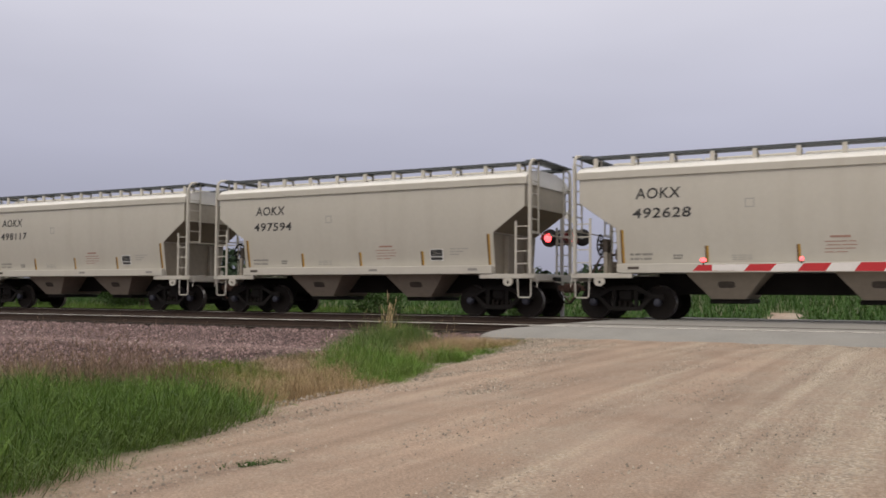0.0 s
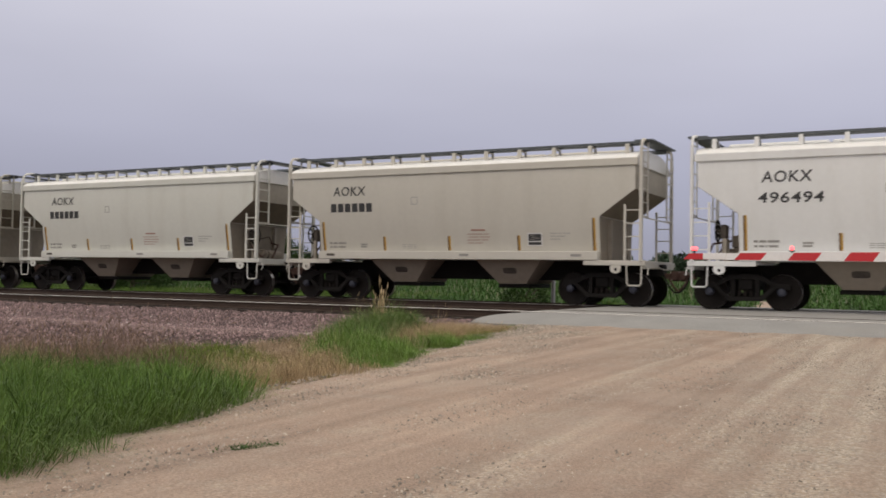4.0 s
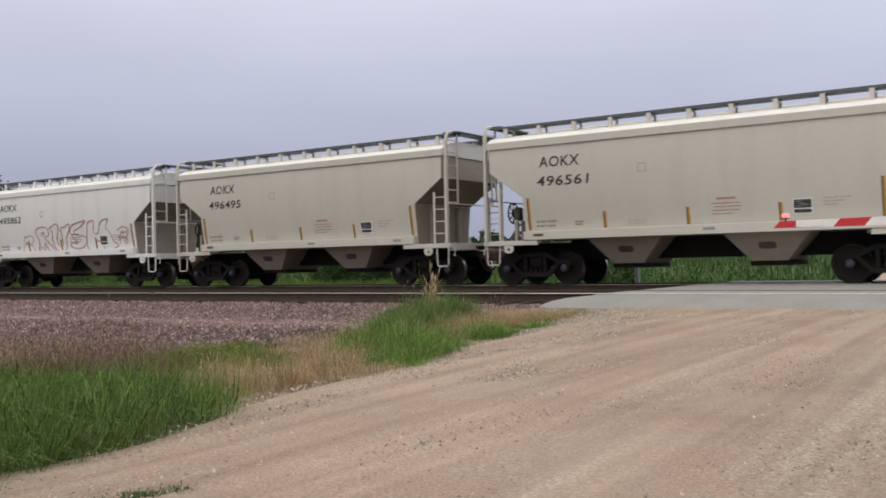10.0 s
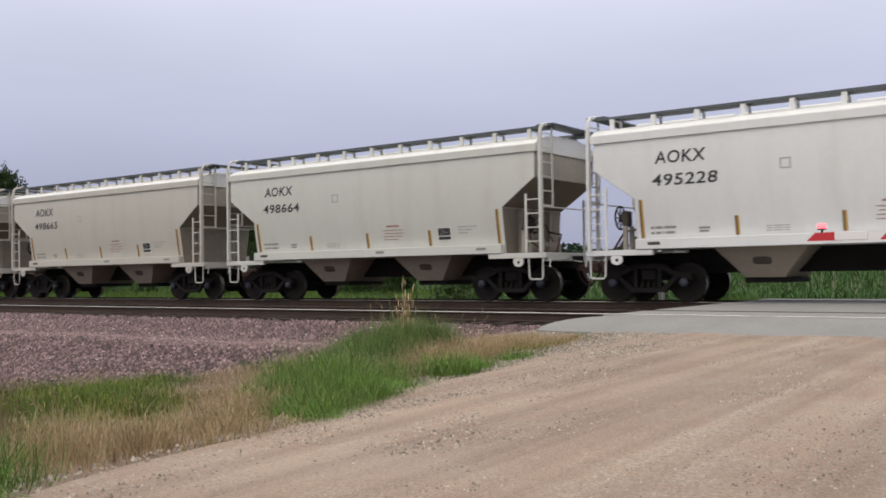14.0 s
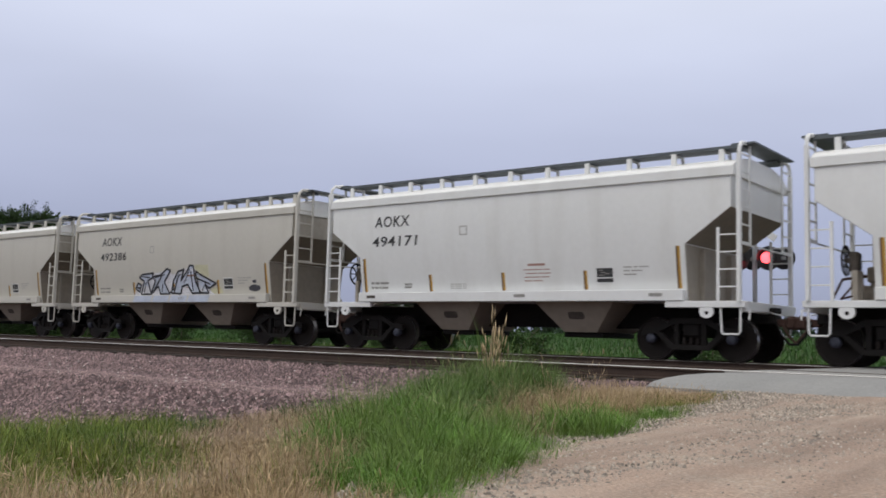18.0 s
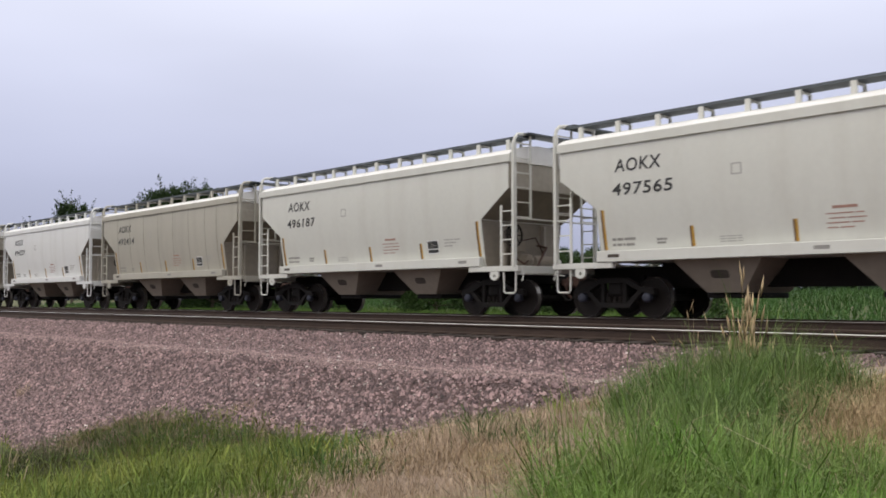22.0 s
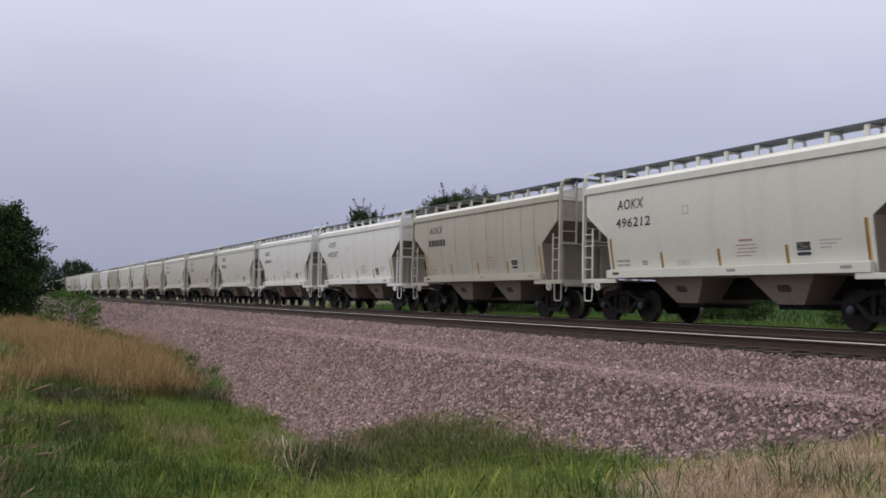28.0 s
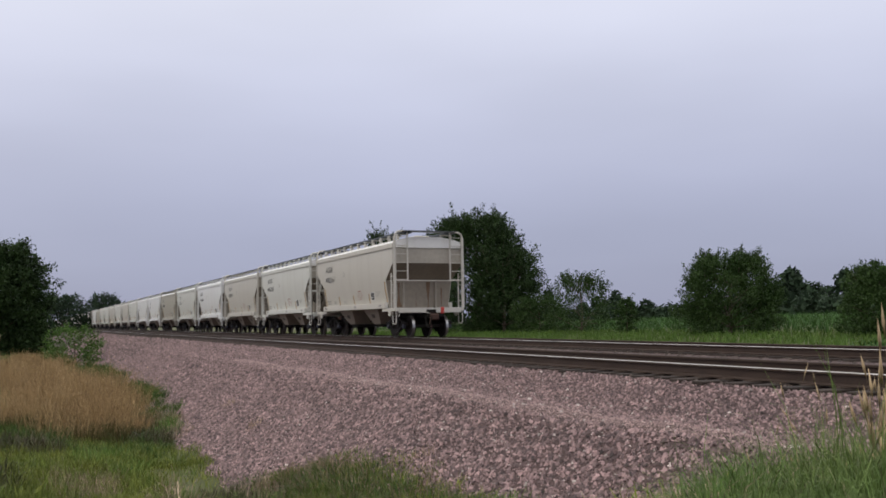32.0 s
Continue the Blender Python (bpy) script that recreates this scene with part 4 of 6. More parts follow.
def road_sheet(name, y0, y1, sy, inset=0.0, wide=ROAD_WIDE):
    ys = np.array(steps((y0, y1, sy)))
    us = np.concatenate([[0, 0.008, 0.016, 0.03], np.linspace(0.05, 0.95, 36), [0.97, 0.985, 1]])
    left = road_left(ys)[:, None] + inset
    X = left + wide * us[None, :]
    Y = np.repeat(ys[:, None], len(us), 1)
    crown = 0.10 * (1 - (2 * us[None, :] - 1) ** 2) - 0.09 * smooth(0.025, 0.0, us)[None, :] - 0.09 * smooth(0.975, 1.0, us)[None, :]
    Z = road_z(X, Y) + crown * (1 - 0.9 * smooth(-11.0, -7.6, Y)) + rise(X, Y) + 0.012 * hum(X, Y * 0.25, 3.5, 1.0) + 0.006 * hum(X, Y, 8, 3)
    n, m = X.shape
    i = np.arange(n * m).reshape(n, m)
    a, b, c, d = i[:-1, :-1].ravel(), i[:-1, 1:].ravel(), i[1:, 1:].ravel(), i[1:, :-1].ravel()
    ob = soup(name, np.stack([X, Y, Z], -1).reshape(-1, 3), np.concatenate([np.stack([a, b, c], 1), np.stack([a, c, d], 1)]), ROADGRAVEL, True)
    return tagged(ob, "gravel road of pale crushed limestone with wheel tracks", "road", kind="structure")


road_sheet("road", -60.0, RAIL_B - 1.30, 0.25)
road_sheet("road", 3.1, 42.0, 1.0, 3.4, 1.7)

# concrete crossing: apron and panels between the rails
CROSS_L, CROSS_R = 8.75, 21.8


def crossing():
    root = new("crossing_pad")
    y0 = RAIL_B - 1.30
    bm = bmesh.new()
    # outer foot on the ground, inner top at the rail: a slumped, rounded end
    foot = [(CROSS_L + 0.65, RAIL_B - 0.045), (CROSS_L + 0.40, RAIL_B - 0.5), (CROSS_L + 0.18, y0 + 0.25), (CROSS_L + 0.10, y0 - 0.05), (CROSS_L + 0.18, y0 - 0.25), (CROSS_L + 0.55, y0 - 0.36), (CROSS_L + 1.6, y0 - 0.34), (CROSS_L + 3.4, y0 - 0.42), (CROSS_L + 6.0, y0 - 0.36), (CROSS_R, y0 - 0.4), (CROSS_R, RAIL_B - 0.045)]
    cy = RAIL_B - 0.045

    def lift(f):
        """the outline drawn in towards the rail: f = 0 at the foot, 1 at the top"""
        return [(x + (1.15 * f * f if x < CROSS_L + 0.6 else 0.0), min(cy, y + 0.80 * f * (cy - y))) for x, y in foot]
    rings(bm, [[(x, y, -0.55) for x, y in foot], [(x, y, -0.215) for x, y in foot]] + [[(x, y, -0.20 + 0.185 * math.sin(f * math.pi / 2)) for x, y in lift(f)] for f in (0.12, 0.3, 0.5, 0.7, 0.85, 1.0)], caps=True)
    part("apron", bm, CONCRETE, root)
    for a, b in ((RAIL_B + 0.11, RAIL_B + 1.505 - 0.11), (RAIL_B + 1.505 + 0.045, -0.045), (0.11, 1.505 - 0.11), (1.505 + 0.045, 3.1)):
        n = 5
        for k in range(n):
            w = (CROSS_R - CROSS_L - 0.8) / n
            part("concrete_panel", boxed(CROSS_L + 0.8 + k * w + 0.006, CROSS_L + 0.8 + (k + 1) * w - 0.006, a, b, -0.30, -0.008, 0.008), CONCRETE, root)
    tagged(root, "grey concrete road crossing pad over the two tracks", "crossing", kind="structure")


crossing()


# ---- tracks ----
def rail_profile(y):
    return [(y - 0.070, -0.172), (y - 0.070, -0.160), (y - 0.014, -0.142), (y - 0.010, -0.045), (y - 0.037, -0.036), (y - 0.037, -0.014), (y - 0.037, -0.010), (y - 0.028, -0.0005), (y + 0.028, -0.0005), (y + 0.037, -0.010), (y + 0.037, -0.014), (y + 0.037, -0.036), (y + 0.010, -0.045), (y + 0.014, -0.142), (y + 0.070, -0.160), (y + 0.070, -0.172)]


def track(yc):
    root = new("railway_track")
    for s in (-1, 1):
        bm = bmesh.new()
        rings(bm, [[(x, y, z) for y, z in rail_profile(yc + s * 0.7525)] for x in (-900, -200, -60, 20, 120)])
        r = part("rail", bm, RAIL, root, "rust-brown steel rail with a polished head")
        r.data.materials.append(RAILTOP)
        for p in r.data.polygons:
            if p.center.z > -0.012 and (p.normal.z > 0.5 or p.normal.y * s < -0.5):
                p.material_index = 1
    rnd = random.Random(5)
    me = None
    rest_v, rest_t = [], []
    xs = np.arange(-330, 60, 0.50)
    for x in xs:
        if CROSS_L + 0.6 < x < CROSS_R + 0.3:
            continue
        dx, dy, rz = rnd.uniform(-0.02, 0.02), rnd.uniform(-0.06, 0.06), rnd.uniform(-0.6, 0.6)
        if -52 < x < CROSS_L and yc < 0:
            m = pose(x + dx, yc + dy, -0.178 - rnd.uniform(0, 0.006), 0, 0, rz)
            if me is None:
                ob = part("tie", boxed(-0.115, 0.115, -1.30, 1.30, -0.18, 0.0, 0.012), TIE, root, "dark creosoted timber tie")
                me = ob
                ob.matrix_basis = m
            else:
                shared("tie", me, root, m)
        else:
            base = len(rest_v)
            rest_v += [(x + dx + a, yc + dy + b, c) for a in (-0.115, 0.115) for b in (-1.30, 1.30) for c in (-0.34, -0.18)]
            for q in ((0, 1, 3, 2), (4, 6, 7, 5), (0, 4, 5, 1), (2, 3, 7, 6), (1, 5, 7, 3)):
                rest_t += [(base + q[0], base + q[1], base + q[2]), (base + q[0], base + q[2], base + q[3])]
    ob = soup("far_ties", rest_v, rest_t, TIE)
    ob.parent = root
    tagged(ob, kind="stuff")
    # tie plates under the near rail
    pv, pt = [], []
    for x in xs:
        if -60 < x < CROSS_L - 0.3:
            for s in (-1, 1):
                base = len(pv)
                y = yc + s * 0.7525
                pv += [(x + a, y + b, c) for a in (-0.09, 0.09) for b in (-0.18, 0.18) for c in (-0.178, -0.168)]
                for q in ((0, 1, 3, 2), (4, 6, 7, 5), (0, 4, 5, 1), (2, 3, 7, 6), (1, 5, 7, 3)):
                    pt += [(base + q[0], base + q[1], base + q[2]), (base + q[0], base + q[2], base + q[3])]
    ob = soup("tie_plates", pv, pt, RAIL)
    ob.parent = root
    tagged(ob, kind="stuff")
    return tagged(root, "railway track of rusty rails on dark timber ties", "railway track", kind="structure")


for y in TRACKS:
    track(y)


# ---- loose stone ----
def stones(name, xyz, size, material, label, rng):
    """angular chips lying in the surface: five corners below, two on top"""
    n = len(xyz)
    ring = np.arange(4) * (np.pi / 2)
    a = rng.uniform(0, 2 * np.pi, n)[:, None] + ring[None] + rng.uniform(-0.45, 0.45, (n, 4))
    r = rng.uniform(0.65, 1.25, (n, 4)) * np.stack([np.ones(n), rng.uniform(0.55, 1.0, n)] * 2, 1)
    foot = np.stack([r * np.cos(a), r * np.sin(a), rng.uniform(-0.5, 0.05, (n, 4))], -1)
    top = np.stack([rng.normal(0, 0.28, (n, 2)), rng.normal(0, 0.28, (n, 2)), rng.uniform(0.35, 1.05, (n, 2))], -1)
    top[:, 0] += 0.35 * foot[:, 0]
    top[:, 1] += 0.35 * foot[:, 2]
    v = np.concatenate([foot, top], 1) * size[:, None, None] + xyz[:, None, :]
    tri = np.array([(0, 1, 4), (1, 5, 4), (1, 2, 5), (2, 3, 5), (3, 4, 5), (3, 0, 4)])
    t = (tri[None] + 6 * np.arange(n)[:, None, None]).reshape(-1, 3)
    return tagged(soup(name, v.reshape(-1, 3), t, material), label, "stones", kind="stuff")


rng = np.random.default_rng(7)


def bed_stones(n, x0, x1, y0, y1, s0, s1, name="ballast_stones", material=None):
    x, y = rng.uniform(x0, x1, n), rng.uniform(y0, y1, n)
    keep = (x < CROSS_L + 0.1 + 0.2 * rng.normal(size=n)) | (y < RAIL_B - 1.9)
    z = bed_z(x, y)
    keep &= (z > ground_z(x, y) - 0.02) & (np.abs(y - RAIL_B) > 0.09) & (np.abs(y - RAIL_B - 1.505) > 0.09)
    x, y, z = x[keep], y[keep], z[keep]
    stones(name, np.stack([x, y, z + 0.005], 1), s0 + (s1 - s0) * rng.uniform(size=len(x)) ** 1.6, material or STONE, "angular pink quartzite ballast stones", rng)


bed_stones(50000, -7, 9.5, -11.8, -8.1, 0.016, 0.052)
bed_stones(28000, -7, 9.5, -7.75, RAIL_B - 0.5, 0.010, 0.034)
bed_stones(26000, -10, 9.5, -8.2, -7.5, 0.007, 0.018, "fine_ballast_stones", FINESTONE)
bed_stones(15000, -40, -10, -8.2, -7.5, 0.012, 0.026, "fine_ballast_stones", FINESTONE)
bed_stones(1500, -9, 9.5, -11.2, RAIL_B - 0.6, 0.016, 0.036, "pale_ballast_stones", CHALKSTONE)
bed_stones(29000, -22, -7, -11.8, -8.1, 0.020, 0.055)
bed_stones(17000, -22, -7, -7.75, RAIL_B - 0.5, 0.016, 0.040)
bed_stones(30000, -48, -22, -11.2, RAIL_B - 0.5, 0.03, 0.058)
bed_stones(10000, -110, -48, -11.2, RAIL_B - 0.5, 0.045, 0.08)
bed_stones(14000, -40, CROSS_L, RAIL_B - 0.5, 2.6, 0.022, 0.045, "ballast_stones_between_rails", GRIMESTONE)

# loose gravel on the road and its shoulder
n = 130000
x, y = rng.uniform(0, 1, n), rng.uniform(-24, RAIL_B - 1.3, n)
lx = road_left(y)
x = lx - 0.05 + x * ROAD_WIDE
heap = np.interp((x - lx) / ROAD_WIDE + 0.05 * hum(x, y * 0.3, 1.4, 2.0), [p for p, _ in LOOSE], [v for _, v in LOOSE])
keep = rng.uniform(size=n) < 0.3 + 0.6 * heap * np.clip(0.7 + 0.8 * hum(x, y * 0.25, 4.0, 3.0), 0.1, 1.2)
x, y, lx = x[keep], y[keep], lx[keep]
n = len(x)
z = np.maximum(road_z(x, y) + 0.10 * (1 - (2 * (x - lx) / ROAD_WIDE - 1) ** 2) * (1 - 0.9 * smooth(-11.0, -7.6, y)) - 0.004, ground_z(x, y))
stones("road_gravel", np.stack([x, y, z], 1), 0.004 + (0.010 + 0.004 * smooth(1.8, 0.3, x - lx)) * rng.uniform(size=n) ** 1.6 + (rng.uniform(size=n) > 0.997) * 0.006, PALESTONE, "loose pale limestone gravel on the road", rng)


n = 22000
y = rng.uniform(-16.8, RAIL_B - 1.7, n)
lx = road_left(y)
x = lx - 0.45 * smooth(-16.4, -14.6, y) + 1.9 * rng.uniform(0, 1, n) ** 1.5
z = np.maximum(road_z(x, y) + 0.10 * (1 - (2 * np.clip((x - lx) / ROAD_WIDE, 0, 1) - 1) ** 2) * (1 - 0.9 * smooth(-11.0, -7.6, y)) - 0.004, ground_z(x, y))
stones("edge_gravel", np.stack([x, y, z], 1), 0.005 + 0.014 * rng.uniform(size=n) ** 1.6, PALESTONE, "coarse loose gravel along the edge of the road", rng)


n = 5200
x, y = rng.uniform(7.2, 9.5, n), RAIL_B - 1.75 - 1.35 * rng.uniform(0, 1, n) ** 1.3
z = np.maximum(ground_z(x, y), bed_z(x, y))
stones("spilled_ballast", np.stack([x, y, z + 0.005], 1), 0.014 + 0.022 * rng.uniform(size=n), PALESTONE, "pale grey ballast spilled beside the crossing", rng)


# ---- grass ----
def surface_z(x, y):
    return np.maximum(ground_z(x, y), np.where(y > -13.4, bed_z(x, y), -9))


def blades(name, x, y, height, width, material, label, lean=0.35, heads=0.0, category="grass", away=None, head=0.055, lift=0.0):
    """curved tapering blades of two segments each; heads: share with a seed head; away: the way each blade bends"""
    n = len(x)
    z = surface_z(x, y) - 0.02 + lift
    h = height * (0.3 + 0.95 * rng.uniform(0, 1, n) ** 0.9)
    a = rng.uniform(0, 2 * np.pi, n)
    b = rng.uniform(0, 2 * np.pi, n) if away is None else away + rng.normal(0, 0.7, n)
    w = width * rng.uniform(0.6, 1.4, n)
    side = np.stack([np.cos(a), np.sin(a), 0 * a], 1)
    drift = np.stack([np.cos(b), np.sin(b), 0 * b], 1) * (h * lean * rng.uniform(0.1, 1.6, n))[:, None]
    droop = np.linalg.norm(drift, axis=1) / np.maximum(h, 1e-6)
    root = np.stack([x, y, z], 1)
    up = np.array([0, 0, 1.0])
    mid = root + up * (h * 0.6)[:, None] + drift * 0.35
    tip = root + up * (h * (1 - 0.42 * np.minimum(droop, 1.4)))[:, None] + drift
    v = np.stack([root - side * w[:, None], root + side * w[:, None], mid - side * w[:, None] * 0.75, mid + side * w[:, None] * 0.75, tip], 1)
    t = np.array([(0, 1, 3), (0, 3, 2), (2, 3, 4)])
    tris = (t[None] + 5 * np.arange(n)[:, None, None]).reshape(-1, 3)
    v = v.reshape(-1, 3)
    if heads:
        k = np.flatnonzero(rng.uniform(size=n) < heads)
        m = len(k)
        d = (tip - mid)[k]
        d /= np.linalg.norm(d, axis=1)[:, None] + 1e-9
        s2 = np.cross(d, side[k])
        L, r = np.full(m, head) * rng.uniform(0.7, 1.3, m), head * 0.062
        c = tip[k] + d * (L * 0.4)[:, None]
        hv = np.stack([tip[k] - d * 0.02, c + side[k] * r, c + s2 * r, c - side[k] * r, c - s2 * r, tip[k] + d * L[:, None]], 1).reshape(-1, 3)
        ht = np.array([(0, 2, 1), (0, 3, 2), (0, 4, 3), (0, 1, 4), (5, 1, 2), (5, 2, 3), (5, 3, 4), (5, 4, 1)])
        tris = np.concatenate([tris, (ht[None] + 6 * np.arange(m)[:, None, None]).reshape(-1, 3) + len(v)])
        v = np.concatenate([v, hv])
    return tagged(soup(name, v, tris, material), label, category, kind="stuff")


def blob(cx, cy, rx, ry, n, turn=0.0, edge=0.35):
    """points thickest in the middle of an uneven oval patch"""
    a = rng.uniform(0, 2 * np.pi, n)
    r = np.sqrt(rng.uniform(0, 1, n)) * (1 + edge * 0.5 * np.sin(3 * a + cx) + edge * 0.3 * np.sin(7 * a + cy))
    x, y = r * np.cos(a) * rx, r * np.sin(a) * ry
    c, s = math.cos(turn), math.sin(turn)
    return cx + x * c - y * s, cy + x * s + y * c


def patch(name, spots, per, height, width, material, label, tuft=28, gather=0.055, **kw):
    """grass of one kind in several oval spots: (x, y, rx, ry, turn, height factor); blades gather in tufts that lean outwards"""
    xs, ys, hs, bs = [], [], [], []
    for cx, cy, rx, ry, turn, f in spots:
        n = max(20, int(per * rx * ry * math.pi))
        x, y = blob(cx, cy, rx, ry, n, turn)
        m = max(3, n // tuft)
        own = rng.integers(0, m, n)
        tall = rng.uniform(0.6, 1.25, m)[own]
        loose = rng.uniform(size=n) < 0.25
        ox, oy = rng.normal(0, gather, n), rng.normal(0, gather, n)
        x = np.where(loose, x, x[:m][own] + ox)
        y = np.where(loose, y, y[:m][own] + oy)
        d = np.hypot(x - cx, y - cy) / max(rx, ry)
        xs.append(x)
        ys.append(y)
        bs.append(np.where(loose, rng.uniform(0, 6.28, n), np.arctan2(oy, ox)))
        hs.append(height * f * tall * (1.0 - 0.35 * np.clip(d, 0, 1) ** 2) * (1 + 0.25 * hum(x, y, 1.9, cx) + 0.2 * hum(x, y, 6.3, cy)))
    return blades(name, np.concatenate(xs), np.concatenate(ys), np.concatenate(hs), width, material, label, away=np.concatenate(bs), **kw)


TALL = "tall fresh green grass at the edge of the gravel road"
patch("roadside_grass", [(11.5, -19.2, 0.9, 1.0, 0.2, 0.95), (10.5, -18.8, 1.0, 0.7, 0.0, 0.8), (12.0, -20.6, 0.8, 1.4, 0.2, 1.05), (10.9, -20.6, 0.9, 1.9, 0.0, 1.0), (11.6, -22.8, 1.5, 1.5, 0.0, 1.0), (12.4, -20.4, 0.45, 0.9, 0.2, 0.75), (12.8, -21.7, 0.5, 1.0, 0.2, 0.9)], 2300, 0.49, 0.0023, DEEP, TALL, lean=0.95)
patch("arching_edge_grass", [(12.15, -19.5, 0.35, 0.6, 0.2, 0.9), (12.5, -20.5, 0.3, 0.7, 0.2, 1.0), (12.9, -21.6, 0.3, 0.8, 0.2, 1.0), (11.85, -18.9, 0.3, 0.4, 0.2, 0.8)], 2600, 0.34, 0.0021, FRESH, "arching green blades that hang over the road edge", lean=1.5)
patch("roadside_pale_blades", [(11.7, -19.4, 0.9, 1.4, 0.2, 0.95), (10.4, -19.6, 1.8, 1.6, 0.0, 0.9), (12.1, -20.8, 0.6, 1.0, 0.2, 0.8)], 900, 0.48, 0.0021, LUSH, "bright blades among the tall green grass", lean=0.95, heads=0.03)
patch("verge_grass", [(9.0, -11.2, 0.8, 0.55, 0.0, 1.05), (9.25, -11.0, 0.5, 0.45, 0.0, 1.1), (9.55, -12.3, 0.55, 0.7, 0.0, 0.8), (9.95, -13.2, 0.4, 0.5, 0.2, 0.6), (9.25, -12.0, 0.6, 0.55, 0.0, 0.85), (8.55, -11.5, 0.4, 0.4, 0.0, 0.75)], 6200, 0.48, 0.0020, FRESH, "tall blue-green grass clump on the road verge", lean=0.8)
patch("tall_verge_blades", [(9.05, -11.15, 0.8, 0.6, 0.0, 1.0), (9.5, -12.2, 0.6, 0.7, 0.0, 0.85), (10.4, -14.0, 0.7, 0.8, 0.2, 0.75)], 260, 0.74, 0.0026, FRESH, "long single blades that stand out of the verge grass", lean=0.6)
patch("low_verge_grass", [(10.5, -14.3, 0.45, 0.6, 0.2, 1.15), (11.0, -14.75, 0.5, 0.5, 0.3, 1.2), (11.4, -14.95, 0.35, 0.45, 0.2, 0.95), (10.6, -13.7, 0.5, 0.5, 0.2, 1.0), (11.4, -14.4, 0.25, 0.45, 0.2, 0.7), (10.75, -15.1, 0.35, 0.3, 0.0, 0.9), (11.1, -13.0, 0.3, 0.4, 0.15, 0.9), (11.0, -12.5, 0.2, 0.4, 0.15, 0.75), (10.9, -11.4, 0.22, 0.45, 0.15, 0.6), (11.35, -15.5, 0.3, 0.35, 0.2, 0.7), (11.6, -14.9, 0.25, 0.45, 0.2, 0.7), (11.7, -15.5, 0.3, 0.4, 0.2, 0.75), (11.95, -15.9, 0.22, 0.3, 0.2, 0.55)], 6500, 0.34, 0.0020, LUSH, "bright green low grass on the road verge", lean=0.85)
patch("pale_verge_blades", [(10.4, -14.0, 0.9, 1.0, 0.2, 1.0), (9.3, -11.8, 0.9, 0.9, 0.0, 1.1)], 220, 0.42, 0.0018, STRAW, "pale dead blades among the verge grass", lean=1.1)
patch("dry_verge_grass", [(11.9, -16.5, 0.28, 0.5, 0.2, 0.75), (11.15, -17.5, 0.36, 0.55, 0.2, 1.1), (11.6, -17.4, 0.28, 0.5, 0.2, 1.0), (11.35, -16.5, 0.3, 0.5, 0.2, 0.95), (11.05, -15.7, 0.28, 0.45, 0.2, 0.85), (10.25, -15.0, 0.3, 0.5, 0.2, 0.45), (10.3, -11.6, 0.5, 1.3, 0.15, 1.05), (10.5, -12.9, 0.45, 0.5, 0.0, 0.9), (10.2, -9.4, 0.4, 1.0, 0.15, 0.6), (9.6, -9.9, 0.6, 0.7, 0.0, 0.6), (9.4, -9.0, 0.6, 0.4, 0.0, 0.45), (10.75, -13.0, 0.25, 0.8, 0.15, 0.6), (9.4, -14.0, 0.7, 0.5, 0.3, 0.32), (10.1, -15.3, 0.5, 0.5, 0.2, 0.3)], 4000, 0.32, 0.0014, DRY, "dry straw-coloured grass on the road verge", heads=0.10, lean=0.65, head=0.04)
patch("flattened_straw", [(9.5, -14.5, 1.0, 0.9, 0.0, 1.2), (8.2, -13.2, 1.0, 0.8, 0.5, 1.2), (11.7, -17.0, 0.4, 0.7, 0.2, 0.7), (11.3, -15.2, 0.4, 0.5, 0.2, 0.6), (10.2, -8.6, 0.4, 0.9, 0.1, 0.6), (10.7, -10.5, 0.45, 1.2, 0.15, 0.8), (11.35, -16.4, 0.35, 1.1, 0.2, 0.7), (12.65, -19.6, 0.4, 1.3, 0.25, 0.7), (10.9, -13.9, 0.5, 0.9, 0.2, 0.8), (12.15, -18.3, 0.4, 0.9, 0.3, 0.7), (10.6, -15.7, 0.6, 0.7, 0.0, 0.8), (7.6, -12.4, 1.0, 0.6, 0.4, 0.8), (5.6, -9.9, 1.3, 0.6, 0.2, 0.9), (6.9, -11.2, 1.2, 0.8, 0.3, 1.0), (9.0, -10.2, 0.9, 0.5, 0.0, 0.8)], 1700, 0.085, 0.0012, STRAW, "flattened dry straw on bare dirt", lean=1.8)
patch("bank_straw", [(9.5, -14.5, 1.2, 0.9, 0.0, 1.0), (8.4, -13.2, 1.0, 0.8, 0.3, 1.1), (6.9, -11.4, 1.4, 0.8, 0.3, 1.0), (5.4, -10.0, 1.2, 0.6, 0.2, 0.8), (9.8, -15.6, 0.8, 0.6, 0.0, 1.0)], 2300, 0.15, 0.0014, STRAW, "short dead straw on the slope of the bank", lean=1.2)
patch("bank_weeds", [(8.6, -14.6, 0.5, 0.4, 0.0, 1.0), (9.9, -15.9, 0.3, 0.3, 0.0, 1.0), (7.6, -12.6, 0.4, 0.3, 0.0, 0.9), (6.2, -10.6, 0.5, 0.3, 0.0, 0.8), (8.9, -13.6, 0.3, 0.25, 0.0, 1.0)], 900, 0.24, 0.0024, OLIVE, "green weeds scattered over the straw", lean=0.9)
